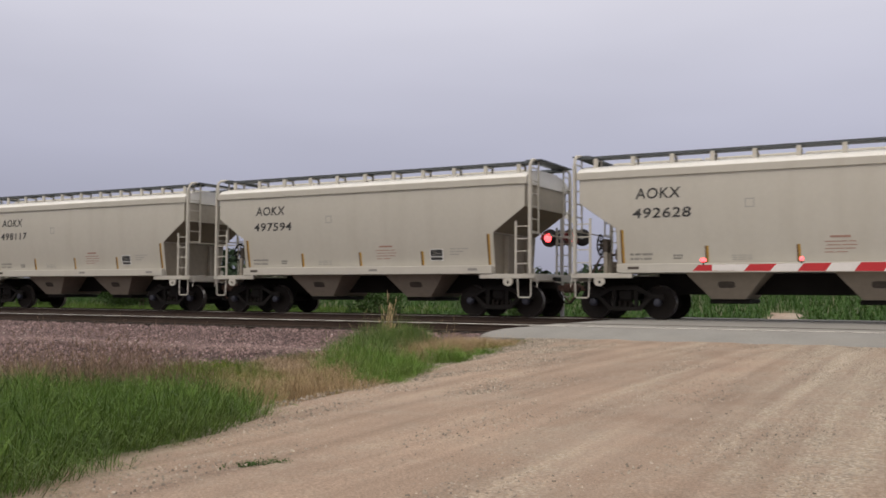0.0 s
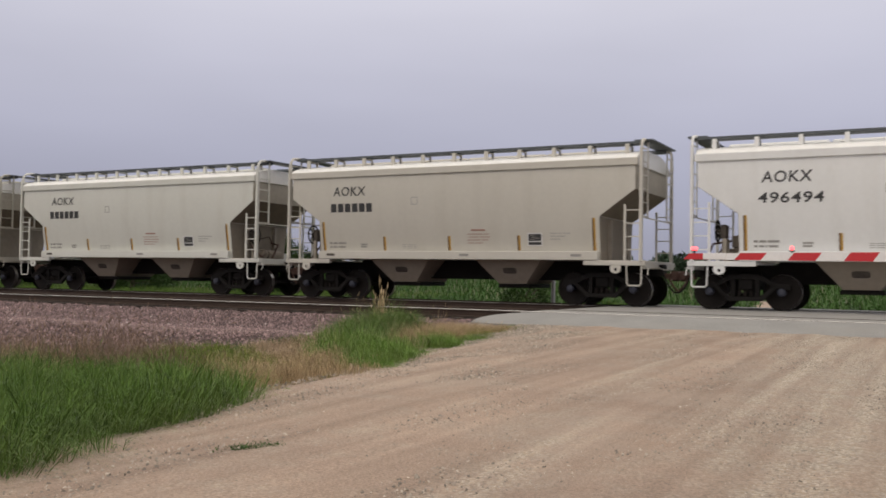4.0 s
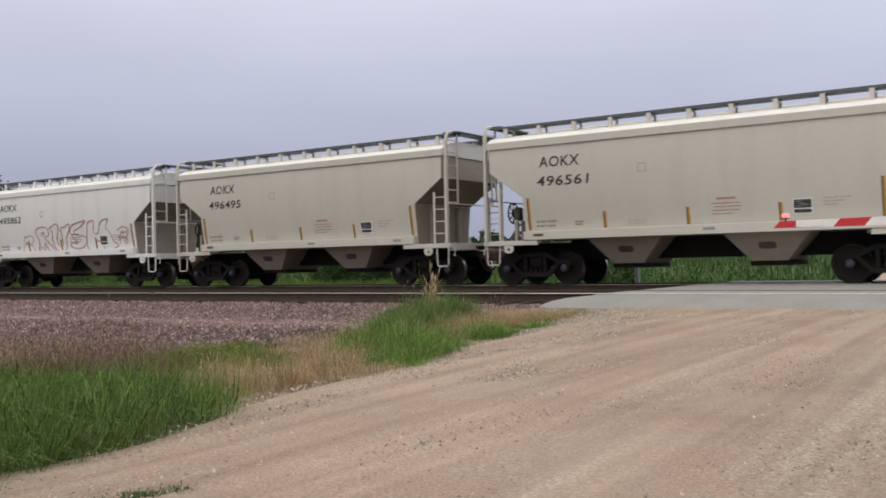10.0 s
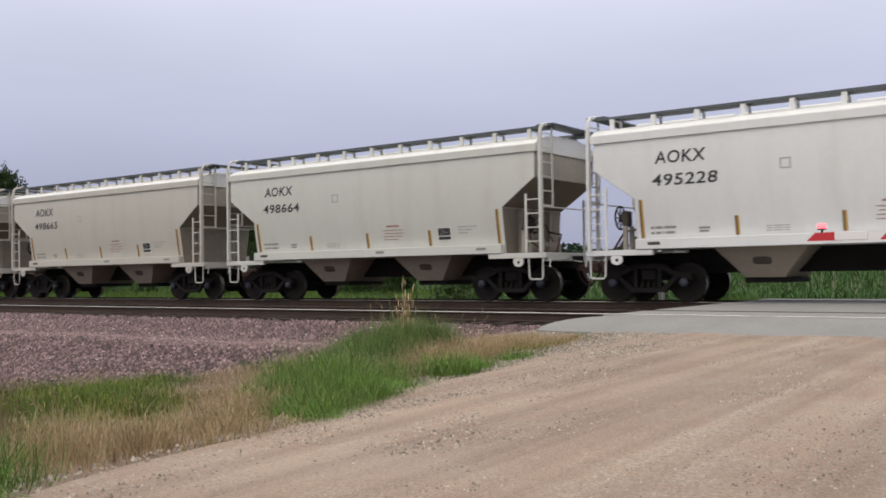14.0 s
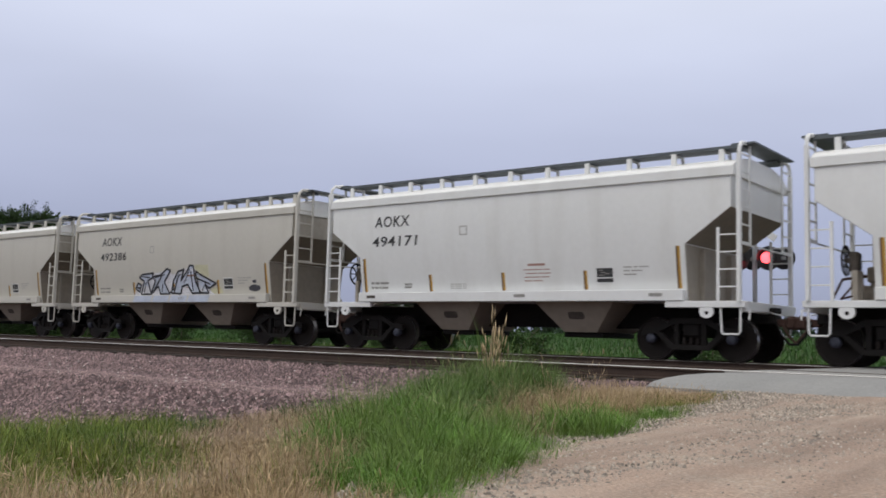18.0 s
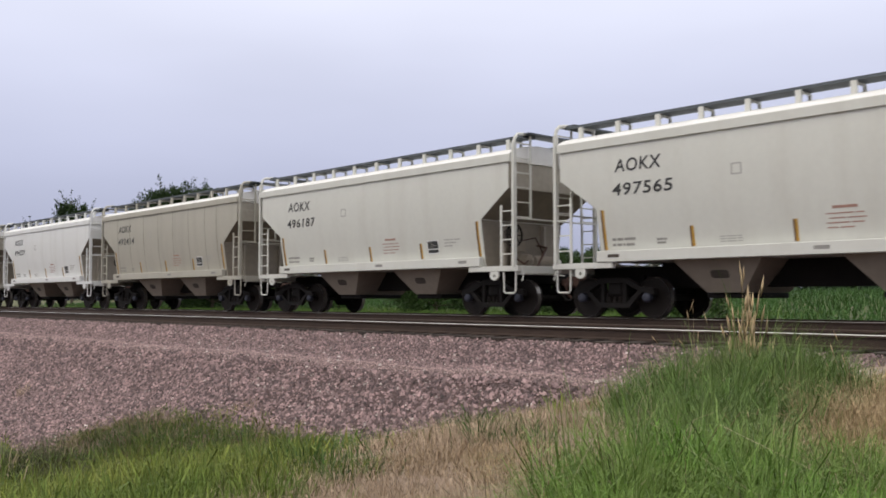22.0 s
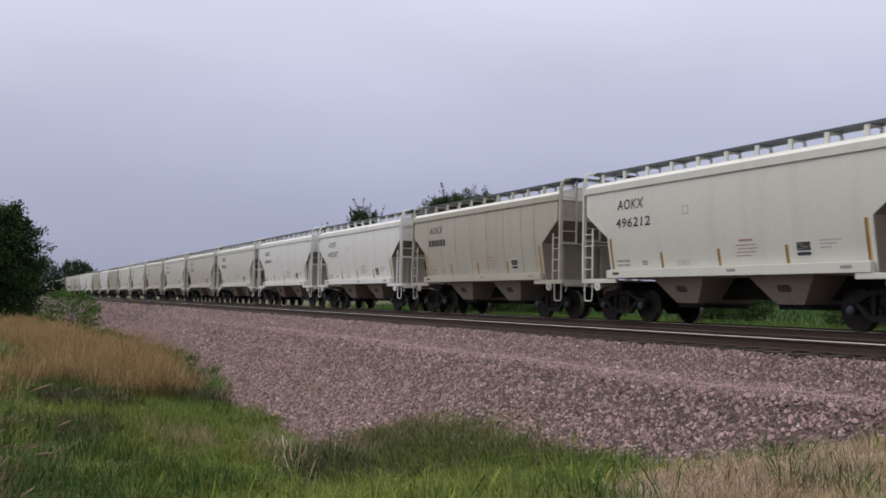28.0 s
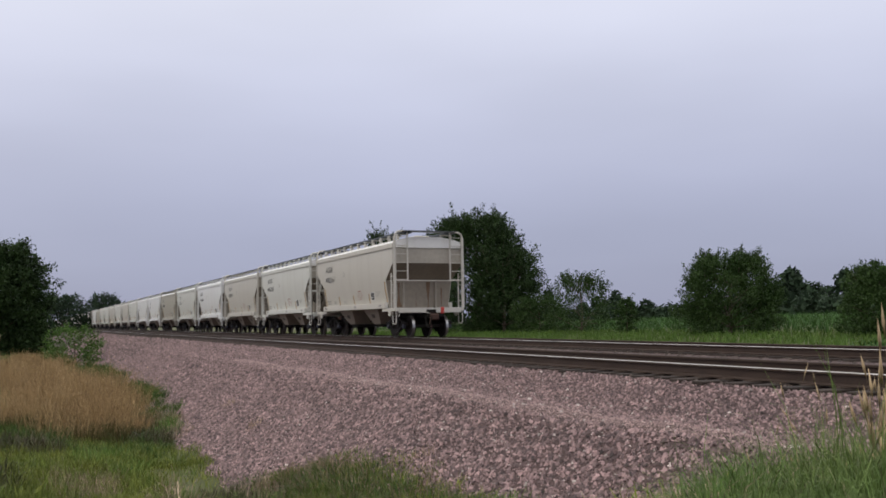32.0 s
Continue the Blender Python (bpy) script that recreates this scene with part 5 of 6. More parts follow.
patch("short_verge_grass", [(10.25, -8.6, 0.3, 0.8, 0.15, 0.5), (10.5, -10.4, 0.35, 1.2, 0.15, 0.7), (9.3, -9.6, 0.5, 0.4, 0.0, 0.4), (9.2, -16.0, 1.2, 0.8, 0.2, 0.75), (10.2, -16.4, 0.5, 0.6, 0.2, 0.7), (7.6, -15.2, 1.5, 1.2, 0.0, 1.0), (11.0, -17.2, 0.4, 0.5, 0.2, 0.6), (11.1, -16.6, 0.22, 0.25, 0.0, 1.0), (10.8, -17.0, 0.3, 0.3, 0.0, 1.1), (11.3, -16.1, 0.2, 0.2, 0.0, 0.8), (9.9, -17.2, 0.8, 0.5, 0.0, 0.8), (9.4, -16.3, 0.9, 0.6, 0.1, 1.1), (10.2, -16.0, 0.3, 0.3, 0.0, 1.0), (8.6, -15.4, 0.8, 0.6, 0.0, 1.0)], 1900, 0.24, 0.0020, GRASSY, "short yellowish green grass at the road edge", lean=0.8)
patch("olive_bank_grass", [(9.4, -20.4, 1.2, 1.8, 0.0, 1.0), (8.3, -18.8, 1.5, 1.2, 0.0, 0.85), (9.9, -18.4, 0.9, 0.5, 0.0, 0.8), (7.2, -20.6, 1.6, 1.8, 0.0, 1.0), (6.0, -18.2, 1.5, 1.2, 0.0, 0.9)], 1300, 0.48, 0.0026, OLIVE, "mixed olive and yellow grass on the bank of the ditch", lean=0.9)
patch("tan_bank_grass", [(9.0, -18.2, 1.1, 0.5, 0.0, 1.0), (7.0, -18.6, 1.3, 0.8, 0.0, 1.0), (10.2, -19.0, 0.5, 0.4, 0.0, 0.8), (8.6, -20.2, 0.8, 0.6, 0.0, 1.0)], 700, 0.55, 0.0018, DRY, "tan grass among the green on the bank", lean=0.8)
patch("verge_fringe", [(11.85, -16.1, 0.35, 0.6, 0.2, 0.8), (11.8, -15.3, 0.3, 0.5, 0.2, 1.0), (12.1, -16.9, 0.3, 0.5, 0.2, 0.7), (11.5, -13.9, 0.2, 0.5, 0.15, 0.8)], 900, 0.16, 0.0018, GRASSY, "sparse low grass at the edge of the gravel", lean=1.0)
patch("wispy_weeds", [(9.2, -17.8, 1.2, 0.6, 0.0, 1.0), (7.4, -17.8, 1.5, 0.7, 0.0, 1.0), (10.5, -18.0, 0.7, 0.5, 0.0, 0.9), (5.4, -17.6, 1.2, 0.8, 0.0, 1.1), (8.6, -19.4, 1.4, 0.6, 0.0, 1.0)], 900, 0.66, 0.0013, MAUVE, "thin wispy brown weeds above the grass", lean=0.5, heads=0.6, head=0.06)
# low cover over the whole ditch
n = 90000
gx, gy = rng.uniform(-1, 1, n) ** 3 * 45 - 8, rng.uniform(-26, -9.9, n)
keep = (ground_z(gx, gy) > bed_z(gx, gy) - 0.02) & (gx < road_left(gy) - 2.6)
blades("ditch_cover_grass", gx[keep], gy[keep], 0.24 + 0.12 * hum(gx[keep], gy[keep], 0.9, 4.0), 0.005, GRASSY, "mixed low grass covering the ditch", lean=0.8)
n = 40000
gx, gy = rng.uniform(-130, -20, n), rng.uniform(-40, -10.5, n)
keep = ground_z(gx, gy) > bed_z(gx, gy) - 0.02
blades("far_ditch_cover_grass", gx[keep], gy[keep], 0.5 + 0.2 * hum(gx[keep], gy[keep], 0.5, 4.0), 0.02, GRASS, "mixed green grass along the ditch", lean=0.7)
# seed plumes that stand out of the clump
patch("seed_plume", [(8.83, -10.86, 0.075, 0.075, 0, 1.0)], 4200, 0.82, 0.003, DRY, "pale dry seed plumes above the grass", heads=1.0, lean=0.10, head=0.15)
patch("thin_seed_stalks", [(8.3, -10.5, 0.7, 0.5, 0, 0.8), (10.0, -11.2, 0.4, 0.4, 0, 0.8), (8.6, -11.0, 0.5, 0.4, 0, 0.9)], 20, 0.70, 0.0022, DRY, "thin dry seed stalks", heads=1.0, lean=0.25, head=0.08)
# ditch
patch("ditch_grass", [(-0.8, -11.2, 2.0, 0.9, 0.0, 0.8), (-1.6, -10.0, 2.0, 0.6, 0.0, 0.55), (1.6, -10.2, 1.8, 0.6, 0.05, 0.6), (-3.4, -13.3, 2.0, 0.9, 0.0, 0.8), (1.5, -11.2, 3.0, 1.2, 0.1, 0.8), (4.8, -12.4, 2.2, 1.5, 0.3, 0.7), (0.5, -13.5, 4.5, 1.6, 0.0, 1.0), (-6.5, -14.5, 4.0, 2.2, 0.0, 1.0), (-11.5, -12.9, 3.5, 1.0, 0.0, 0.8), (4.5, -15.5, 3.0, 2.0, 0.0, 0.8), (-18.0, -15.6, 6.0, 1.6, 0.0, 0.9)], 560, 0.36, 0.0045, GRASSY, "yellow-green grass and weeds in the ditch", heads=0.05, lean=0.7, gather=0.09)
patch("ditch_green_grass", [(-9.5, -13.0, 2.2, 0.8, 0.1, 1.0), (-12.5, -12.2, 2.5, 0.6, 0.0, 0.8), (-17.0, -11.3, 3.5, 0.7, 0.0, 0.8), (-25.0, -10.9, 5.0, 0.6, 0.0, 0.9), (-1.5, -12.4, 2.5, 0.9, 0.0, 0.9), (-12.5, -14.8, 3.0, 1.2, 0.0, 1.1), (-27.0, -11.3, 6.0, 0.9, 0.0, 1.2), (-45.0, -11.5, 12.0, 1.2, 0.0, 1.0), (2.0, -16.8, 3.5, 2.0, 0.0, 1.0), (-0.5, -14.6, 2.0, 1.0, 0.0, 0.9), (1.0, -12.0, 0.9, 0.5, 0.0, 0.9)], 460, 0.42, 0.0050, OLIVE, "lush green grass in the ditch", lean=0.7, gather=0.09)
patch("ditch_bright_grass", [(0.9, -10.9, 1.3, 0.5, 0.0, 0.8), (2.4, -10.0, 1.0, 0.4, 0.1, 0.7), (1.5, -10.4, 1.2, 0.5, 0.1, 0.7), (-2.6, -11.6, 0.8, 0.6, 0.0, 0.9), (-8.0, -13.4, 1.4, 0.8, 0.0, 1.0), (-14.5, -11.5, 1.5, 0.5, 0.0, 0.9), (4.5, -13.5, 1.2, 0.8, 0.0, 0.8), (-1.0, -13.8, 1.0, 0.7, 0.0, 1.0)], 420, 0.40, 0.005, LUSH, "patches of bright green grass in the ditch", lean=0.7, gather=0.09)
patch("ditch_dry_grass", [(-2.2, -10.3, 1.5, 0.4, 0.0, 0.8), (-3.2, -11.3, 0.8, 0.5, 0.0, 0.9), (3.5, -10.6, 1.2, 0.5, 0.1, 0.6), (-15.0, -11.2, 3.0, 0.4, 0.0, 0.9), (-5.0, -13.8, 1.6, 0.6, 0.0, 1.1)], 420, 0.38, 0.0028, STRAW, "sparse dry grass at the foot of the ballast", heads=0.25, lean=0.6)
patch("golden_grass", [(-15.2, -12.7, 2.4, 0.9, 0.0, 0.95), (-17.0, -13.8, 4.2, 1.5, 0.0, 1.1), (-22.0, -13.4, 6.0, 1.8, 0.0, 1.15), (-29.0, -14.2, 4.0, 2.2, 0.0, 1.0), (-15.5, -15.8, 2.0, 0.8, 0.0, 0.9)], 480, 1.12, 0.0045, GOLD, "tall ripe golden brome grass", heads=0.35, lean=0.45, gather=0.16, head=0.09)
# dark blades added for the shaded foot of the golden grass
patch("golden_undergrowth", [(-13.2, -13.0, 1.5, 0.9, 0.0, 1.0), (-14.5, -14.6, 1.2, 1.2, 0.0, 1.0)], 800, 0.62, 0.005, FOOTSHADE, "dark brown blades for the shaded foot of the golden grass", lean=0.6, gather=0.12)
MOUND = [(-3.0, -10.9, 1.6, 0.7, 0.0, 0.9), (-1.6, -10.5, 2.2, 0.7, 0.0, 1.0), (0.6, -10.4, 1.8, 0.65, 0.05, 0.95), (2.2, -10.0, 1.1, 0.45, 0.15, 0.75)]
patch("ditch_mound_weeds", MOUND, 900, 0.32, 0.0035, OLIVE, "mixed olive weeds at the foot of the ballast", lean=0.9, gather=0.1)
patch("ditch_mound_brown", MOUND[:3], 380, 0.34, 0.0028, MAUVE, "brown stalks among the ditch weeds", lean=0.9, gather=0.12)
patch("ditch_mound_yellow", MOUND[1:], 420, 0.26, 0.0035, GRASSY, "yellow-green grass among the ditch weeds", lean=0.9, gather=0.12)
patch("dark_ditch_weeds", [(-3.3, -11.9, 0.9, 0.5, 0.0, 1.0), (-2.0, -12.1, 1.2, 0.6, 0.0, 1.1), (-0.6, -11.3, 0.8, 0.4, 0.1, 0.8), (-12.4, -12.0, 1.6, 0.5, 0.0, 1.1), (-16.0, -11.6, 1.5, 0.4, 0.0, 1.1), (-10.5, -15.0, 1.6, 0.9, 0.0, 1.2), (-5.5, -15.6, 1.4, 0.8, 0.0, 1.0), (2.4, -12.6, 0.9, 0.5, 0.2, 0.8)], 620, 0.42, 0.007, DARKWEED, "dark brownish weeds in the ditch", lean=0.9, gather=0.12)
patch("ditch_yellow_grass", [(-6.8, -13.7, 1.7, 0.8, 0.0, 1.0), (0.4, -10.75, 1.7, 0.5, 0.1, 0.8), (2.3, -10.1, 1.2, 0.4, 0.2, 0.7), (-3.6, -13.2, 1.2, 0.6, 0.0, 0.9), (-9.0, -12.9, 1.0, 0.6, 0.0, 0.9)], 760, 0.36, 0.0045, GRASSY, "smooth yellow-green grass in the ditch", lean=0.9, gather=0.12)
patch("pale_ditch_blades", [(-2.9, -12.6, 0.9, 0.4, 0.0, 1.0), (-1.2, -12.9, 0.6, 0.4, 0.0, 0.9), (-4.6, -12.4, 0.5, 0.3, 0.0, 0.8)], 90, 0.62, 0.006, STRAW, "pale arching blades over the ditch grass", lean=1.0)
patch("far_golden_grass", [(-34.0, -14.0, 5.0, 2.4, 0.0, 1.0), (-44.0, -15.0, 9.0, 2.5, 0.0, 1.0), (-60.0, -14.0, 10.0, 2.0, 0.0, 0.9), (-16.0, -18.5, 9.0, 2.5, 0.0, 0.6)], 90, 1.05, 0.012, GOLD, "ripe golden grass farther along the ditch", lean=0.35, gather=0.2)
patch("far_bank_grass", [(-3.5, -16.8, 5.0, 1.8, 0, 0.9), (-14.0, -19.5, 8.0, 3.0, 0, 1.1), (-19, -17.5, 6.0, 2.0, 0.0, 1.1), (-4.0, -20.0, 6.0, 2.0, 0, 1.0), (-6.5, -13.3, 1.2, 0.5, 0, 0.6)], 230, 0.44, 0.007, OLIVE, "rough green grass on the far bank of the ditch", lean=0.7, gather=0.1)
patch("ballast_weeds", [(-1.1, -9.25, 0.22, 0.16, 0.0, 1.0), (-0.6, -9.4, 0.12, 0.1, 0, 0.8), (5.8, -9.8, 0.18, 0.14, 0, 0.7), (-9.5, -9.9, 0.3, 0.2, 0, 1.0), (-14.0, -9.6, 0.3, 0.2, 0, 1.0)], 500, 0.24, 0.004, STRAW, "small dry weed clumps in the ballast", lean=0.7)
patch("road_weed", [(14.02, -20.40, 0.11, 0.08, 0.2, 1.0), (13.90, -20.52, 0.13, 0.09, 0.2, 0.8)], 7000, 0.035, 0.003, OLIVE, "flat green weed patch on the gravel road", lean=1.2, lift=0.115)
# beyond the train
n = 36000
gx, gy = rng.uniform(-70, 30, n), rng.uniform(4.4, 13.5, n)
keep = (gx < road_left(gy) - 0.4) | (gx > road_left(gy) + ROAD_WIDE + 0.4)
blades("far_verge_grass", gx[keep], gy[keep], 0.45, 0.012, DEEP, "green grass on the far side of the line")
n = 30000
gx, gy = rng.uniform(-110, -12, n), rng.uniform(13.5, 38, n)
blades("far_meadow_grass", gx, gy, 0.5, 0.02, DEEP, "rough green grass between the shrubs")
n = 90000
gx, gy = rng.uniform(-150, 40, n), 13.5 + 130 * rng.uniform(0, 1, n) ** 2
far_left = road_left(gy) + 3.4
keep = ((gx < far_left - 0.1) | (gx > far_left + 1.8) | (gy > 42)) & ((gx > -14) | (gy > 38))
blades("crop_field", gx[keep], gy[keep], 0.7 + 0.65 * smooth(25, 70, gy[keep]), 0.035, CROP, "level green crop field beyond the line", lean=0.8, category="crop")



# ---- trees ----
def leaf_cloud(centres, radii, per, size, squash=0.8):
    """many small pointed leaves round the ends of the limbs"""
    cs = np.repeat(np.asarray(centres, float), per, 0)
    rs = np.repeat(np.asarray(radii, float), per)
    n = len(cs)
    d = rng.normal(size=(n, 3))
    d /= np.linalg.norm(d, axis=1)[:, None]
    p = cs + d * (rs * rng.uniform(0.35, 1.0, n) ** 0.6)[:, None] * np.array([1, 1, squash])
    a, b = rng.normal(size=(n, 3)), rng.normal(size=(n, 3))
    a /= np.linalg.norm(a, axis=1)[:, None]
    b = np.cross(a, b)
    b /= np.linalg.norm(b, axis=1)[:, None]
    s = size * rng.uniform(0.6, 1.4, n)[:, None]
    v = np.stack([p - a * s, p + b * s * 0.45, p + a * s, p - b * s * 0.45], 1).reshape(-1, 3)
    t = (np.array([(0, 1, 2), (0, 2, 3)])[None] + 4 * np.arange(n)[:, None, None]).reshape(-1, 3)
    return v, t


def tree(name, x, y, height, spread, leafmat, label, trunk=0.2, limbs=26, per=220, leaf=0.22, low=0.15, seed=1, sprigs=10, lean=0.0, category="tree"):
    """tapered trunk, limbs, and a crown of sprays: leafy twigs that point out and up, with longer ones breaking the outline"""
    rnd = random.Random(seed)
    own = np.random.default_rng(seed)
    z0 = float(ground_z(x, y))
    root = new(name)
    root.location = (x, y, z0 - 0.1)
    bm = bmesh.new()
    tube(bm, [(0, 0, 0), (0.04 * height * rnd.uniform(-1, 1), 0.03 * height, 0.35 * height), (lean, 0.0, 0.75 * height)], trunk, 8, trunk * 0.3)
    p1, p2 = rnd.uniform(0, 6), rnd.uniform(0, 6)

    def reach(f, a):
        r = np.sqrt(np.clip(1 - (np.abs(f - 0.40) / np.where(f > 0.40, 0.64, 0.60)) ** 2.2, 0.03, 1))
        return spread * r * (1 + 0.16 * np.sin(2 * a + p1) + 0.13 * np.sin(3 * a + 6 * f + p2) + 0.10 * np.sin(5 * a - 9 * f + p1))

    twigs = bmesh.new()
    for k in range(limbs // 2):
        a = k * 2.4 + rnd.uniform(-0.4, 0.4)
        f = low + 0.1 + (0.85 - low) * (k + 0.5) / (limbs // 2)
        r = float(reach(np.array(f), a)) * rnd.uniform(0.6, 0.9)
        e = Vector((r * math.cos(a) + lean * f, r * math.sin(a), height * f))
        s = Vector((lean * f * 0.6, 0, max(0.10 * height, height * f - r * 0.8)))
        tube(twigs, [s, (s + e) / 2 + Vector((0, 0, 0.05 * height * rnd.uniform(-0.5, 1))), e], trunk * 0.25, 5, 0.02)
    # sprays through the crown, then the long ones on top
    n = limbs * 11
    a = own.uniform(0, 2 * np.pi, n)
    f = low + (0.97 - low) * own.uniform(0, 1, n) ** 0.85
    r = reach(f, a) * own.uniform(0.25, 1.0, n) ** 0.5
    start = np.stack([r * np.cos(a) + lean * f, r * np.sin(a), f * height], 1)
    way = np.stack([np.cos(a), np.sin(a), 0 * a], 1) * (1.0 - 0.6 * f)[:, None] + np.array([0, 0, 1.0]) * (0.25 + 0.8 * f)[:, None] + own.normal(0, 0.35, (n, 3))
    size = spread * own.uniform(0.10, 0.30, n)
    m = sprigs * 2
    if m:
        a2 = own.uniform(0, 2 * np.pi, m)
        f2 = own.uniform(0.72, 0.98, m)
        r2 = reach(f2, a2) * own.uniform(0.5, 1.0, m)
        start = np.concatenate([start, np.stack([r2 * np.cos(a2) + lean, r2 * np.sin(a2), f2 * height], 1)])
        way = np.concatenate([way, np.stack([np.cos(a2) * 0.45, np.sin(a2) * 0.45, 0 * a2 + 1], 1) + own.normal(0, 0.2, (m, 3))])
        size = np.concatenate([size, height * own.uniform(0.09, 0.22, m)])
    way /= np.linalg.norm(way, axis=1)[:, None]
    for k in range(n, n + m):
        s, w = Vector(start[k]), Vector(way[k])
        tube(twigs, [s - w * (0.1 * height), s + w * float(size[k])], 0.022, 4, 0.008)
    part("trunk", bm, BARK, root)
    tagged(part("branchwork", twigs, BARK, root), kind="stuff")
    each = max(14, int(limbs * 1.7 * per / (n + m)))
    k = np.repeat(np.arange(n + m), each)
    q = own.uniform(-0.25, 1.0, len(k))
    wide = np.where(k < n, 0.085 * spread, 0.035 * spread) * (1 - 0.8 * np.clip(q, 0, 1)) + leaf * 0.5
    p = start[k] + way[k] * (size[k] * q)[:, None] + own.normal(0, 1, (len(k), 3)) * (wide * 0.8)[:, None]
    p[:, 2] = np.maximum(p[:, 2], 0.15)
    g = way[k] * 0.7 + own.normal(0, 0.55, (len(k), 3))
    g /= np.linalg.norm(g, axis=1)[:, None]
    b = np.cross(g, own.normal(size=(len(k), 3)))
    b /= np.linalg.norm(b, axis=1)[:, None] + 1e-9
    s = leaf * own.uniform(0.5, 1.25, len(k))[:, None] * 0.8
    v = np.stack([p - g * s, p + b * s * 0.42, p + g * s, p - b * s * 0.42], 1).reshape(-1, 3)
    t = (np.array([(0, 1, 2), (0, 2, 3)])[None] + 4 * np.arange(len(k))[:, None, None]).reshape(-1, 3)
    crown = soup("crown", v, t, leafmat)
    crown.parent = root
    return tagged(root, label, category)


tree("tree", -81.8, 31.0, 12.6, 6.3, LEAF, "large dark green broad-leaved tree behind the train", 0.36, 64, 620, 0.20, 0.02, 3, 26)
tree("tree", -76.6, 31.5, 9.0, 3.7, LEAF, "dark green tree beside a larger one", 0.22, 30, 420, 0.18, 0.02, 8, 14)
tree("tree", -153.0, 46.0, 18.0, 3.6, LEAF, "tall thin-topped green tree beyond the line", 0.30, 24, 240, 0.30, 0.15, 12, 16)
tree("tree", -166.0, 44.0, 14.5, 4.5, LEAF, "green tree in a row beyond the line", 0.30, 26, 240, 0.30, 0.10, 13, 8)
tree("shrub", -64.5, 33.5, 5.6, 3.0, LEAF2, "ragged green shrub with bare twigs", 0.14, 22, 300, 0.13, 0.05, 5, 24, category="shrub")
tree("shrub", -70.0, 32.0, 3.6, 2.6, LEAF2, "low green shrub at the edge of the field", 0.08, 18, 220, 0.16, 0.05, 6, 6, category="shrub")
tree("shrub", -57.0, 33.5, 3.2, 0.9, LEAF2, "small upright green sapling", 0.06, 12, 160, 0.14, 0.05, 7, 4, category="shrub")
tree("tree", -45.0, 34.6, 6.0, 3.8, LEAF2, "rounded green tree with sprigs above its crown", 0.2, 48, 620, 0.13, 0.02, 9, 26)
tree("tree", -29.5, 34.0, 4.2, 3.2, LEAF2, "bushy green tree by the field", 0.16, 36, 560, 0.12, 0.02, 10, 10)
tree("shrub", 1.5, 13.0, 1.5, 1.2, LEAF2, "low green bush behind the line", 0.06, 12, 160, 0.10, 0.05, 21, 3, category="shrub")
tree("shrub", -7.0, 13.6, 1.7, 1.1, LEAF2, "low green bush on the far verge", 0.06, 12, 160, 0.10, 0.05, 22, 3, category="shrub")
tree("tree", -80.0, -18.9, 9.8, 5.2, LEAF, "dense dark tree beside the ditch", 0.35, 64, 820, 0.22, 0.02, 14, 6)
tree("tree", -84.0, -24.0, 8.6, 5.0, LEAF, "dense dark tree behind another", 0.35, 40, 420, 0.28, 0.02, 15, 6)
tree("shrub", -58.0, -11.9, 3.0, 2.0, LEAF3, "green shrub at the foot of the ballast", 0.06, 14, 200, 0.12, 0.05, 16, 3, category="shrub")
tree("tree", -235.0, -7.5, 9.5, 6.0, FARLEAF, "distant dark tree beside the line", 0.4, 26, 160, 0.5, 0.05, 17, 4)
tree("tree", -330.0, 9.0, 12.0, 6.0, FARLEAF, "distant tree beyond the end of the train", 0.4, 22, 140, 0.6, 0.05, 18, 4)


def far_woods():
    """woods along the horizon: uneven clumps of leaves"""
    rnd = random.Random(3)
    c, r = [], []
    for x in np.arange(-620, 180, 9.0):
        y = 260 + 60 * math.sin(x * 0.011) + rnd.uniform(-25, 25)
        h = (1.0 - 0.45 * float(smooth(-150, -70, x))) * (11 + 5 * math.sin(x * 0.023 + 1) + 4.0 * math.sin(x * 0.09)) * rnd.uniform(0.7, 1.15)
        for q in range(3):
            c.append((x + rnd.uniform(-4, 4), y + rnd.uniform(-4, 4), h * (0.25 + 0.25 * q)))
            r.append(5.0 - 0.8 * q)
    for x in np.arange(-1500, -250, 16.0):
        for q in range(2):
            c.append((x, -60 + 35 * math.sin(x * 0.01) + rnd.uniform(-12, 12), 3.5 + 3 * q))
            r.append(5.0)
    # a closed hedge below the crowns
    for x in np.arange(-560, 170, 5.0):
        c.append((x, 235 + 60 * math.sin(x * 0.011) + rnd.uniform(-6, 6), rnd.uniform(1.0, 3.0)))
        r.append(rnd.uniform(4.5, 6.0))
    v, t = leaf_cloud(c, r, 150, 1.1, 1.0)
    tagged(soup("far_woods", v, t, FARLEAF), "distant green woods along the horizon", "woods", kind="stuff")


far_woods()


def field_post():
    p = new("field_post")
    x, y = 5.9, 5.0
    z = float(ground_z(x, y))
    p.location = (x, y, z - 0.2)
    bm = bmesh.new()
    lathe(bm, [(0.0, 0.05), (0.75 - z, 0.05), (0.80 - z, 0.03)], "z", 8)
    part("post", bm, CONCRETE, p)
    part("cap", boxed(-0.06, 0.06, -0.06, 0.06, 0.795 - z, 0.83 - z, 0.01), ALU, p)
    tagged(p, "pale grey marker post beyond the track", "post")


field_post()



# ---- crossing gate and signals ----
DRUMS = []


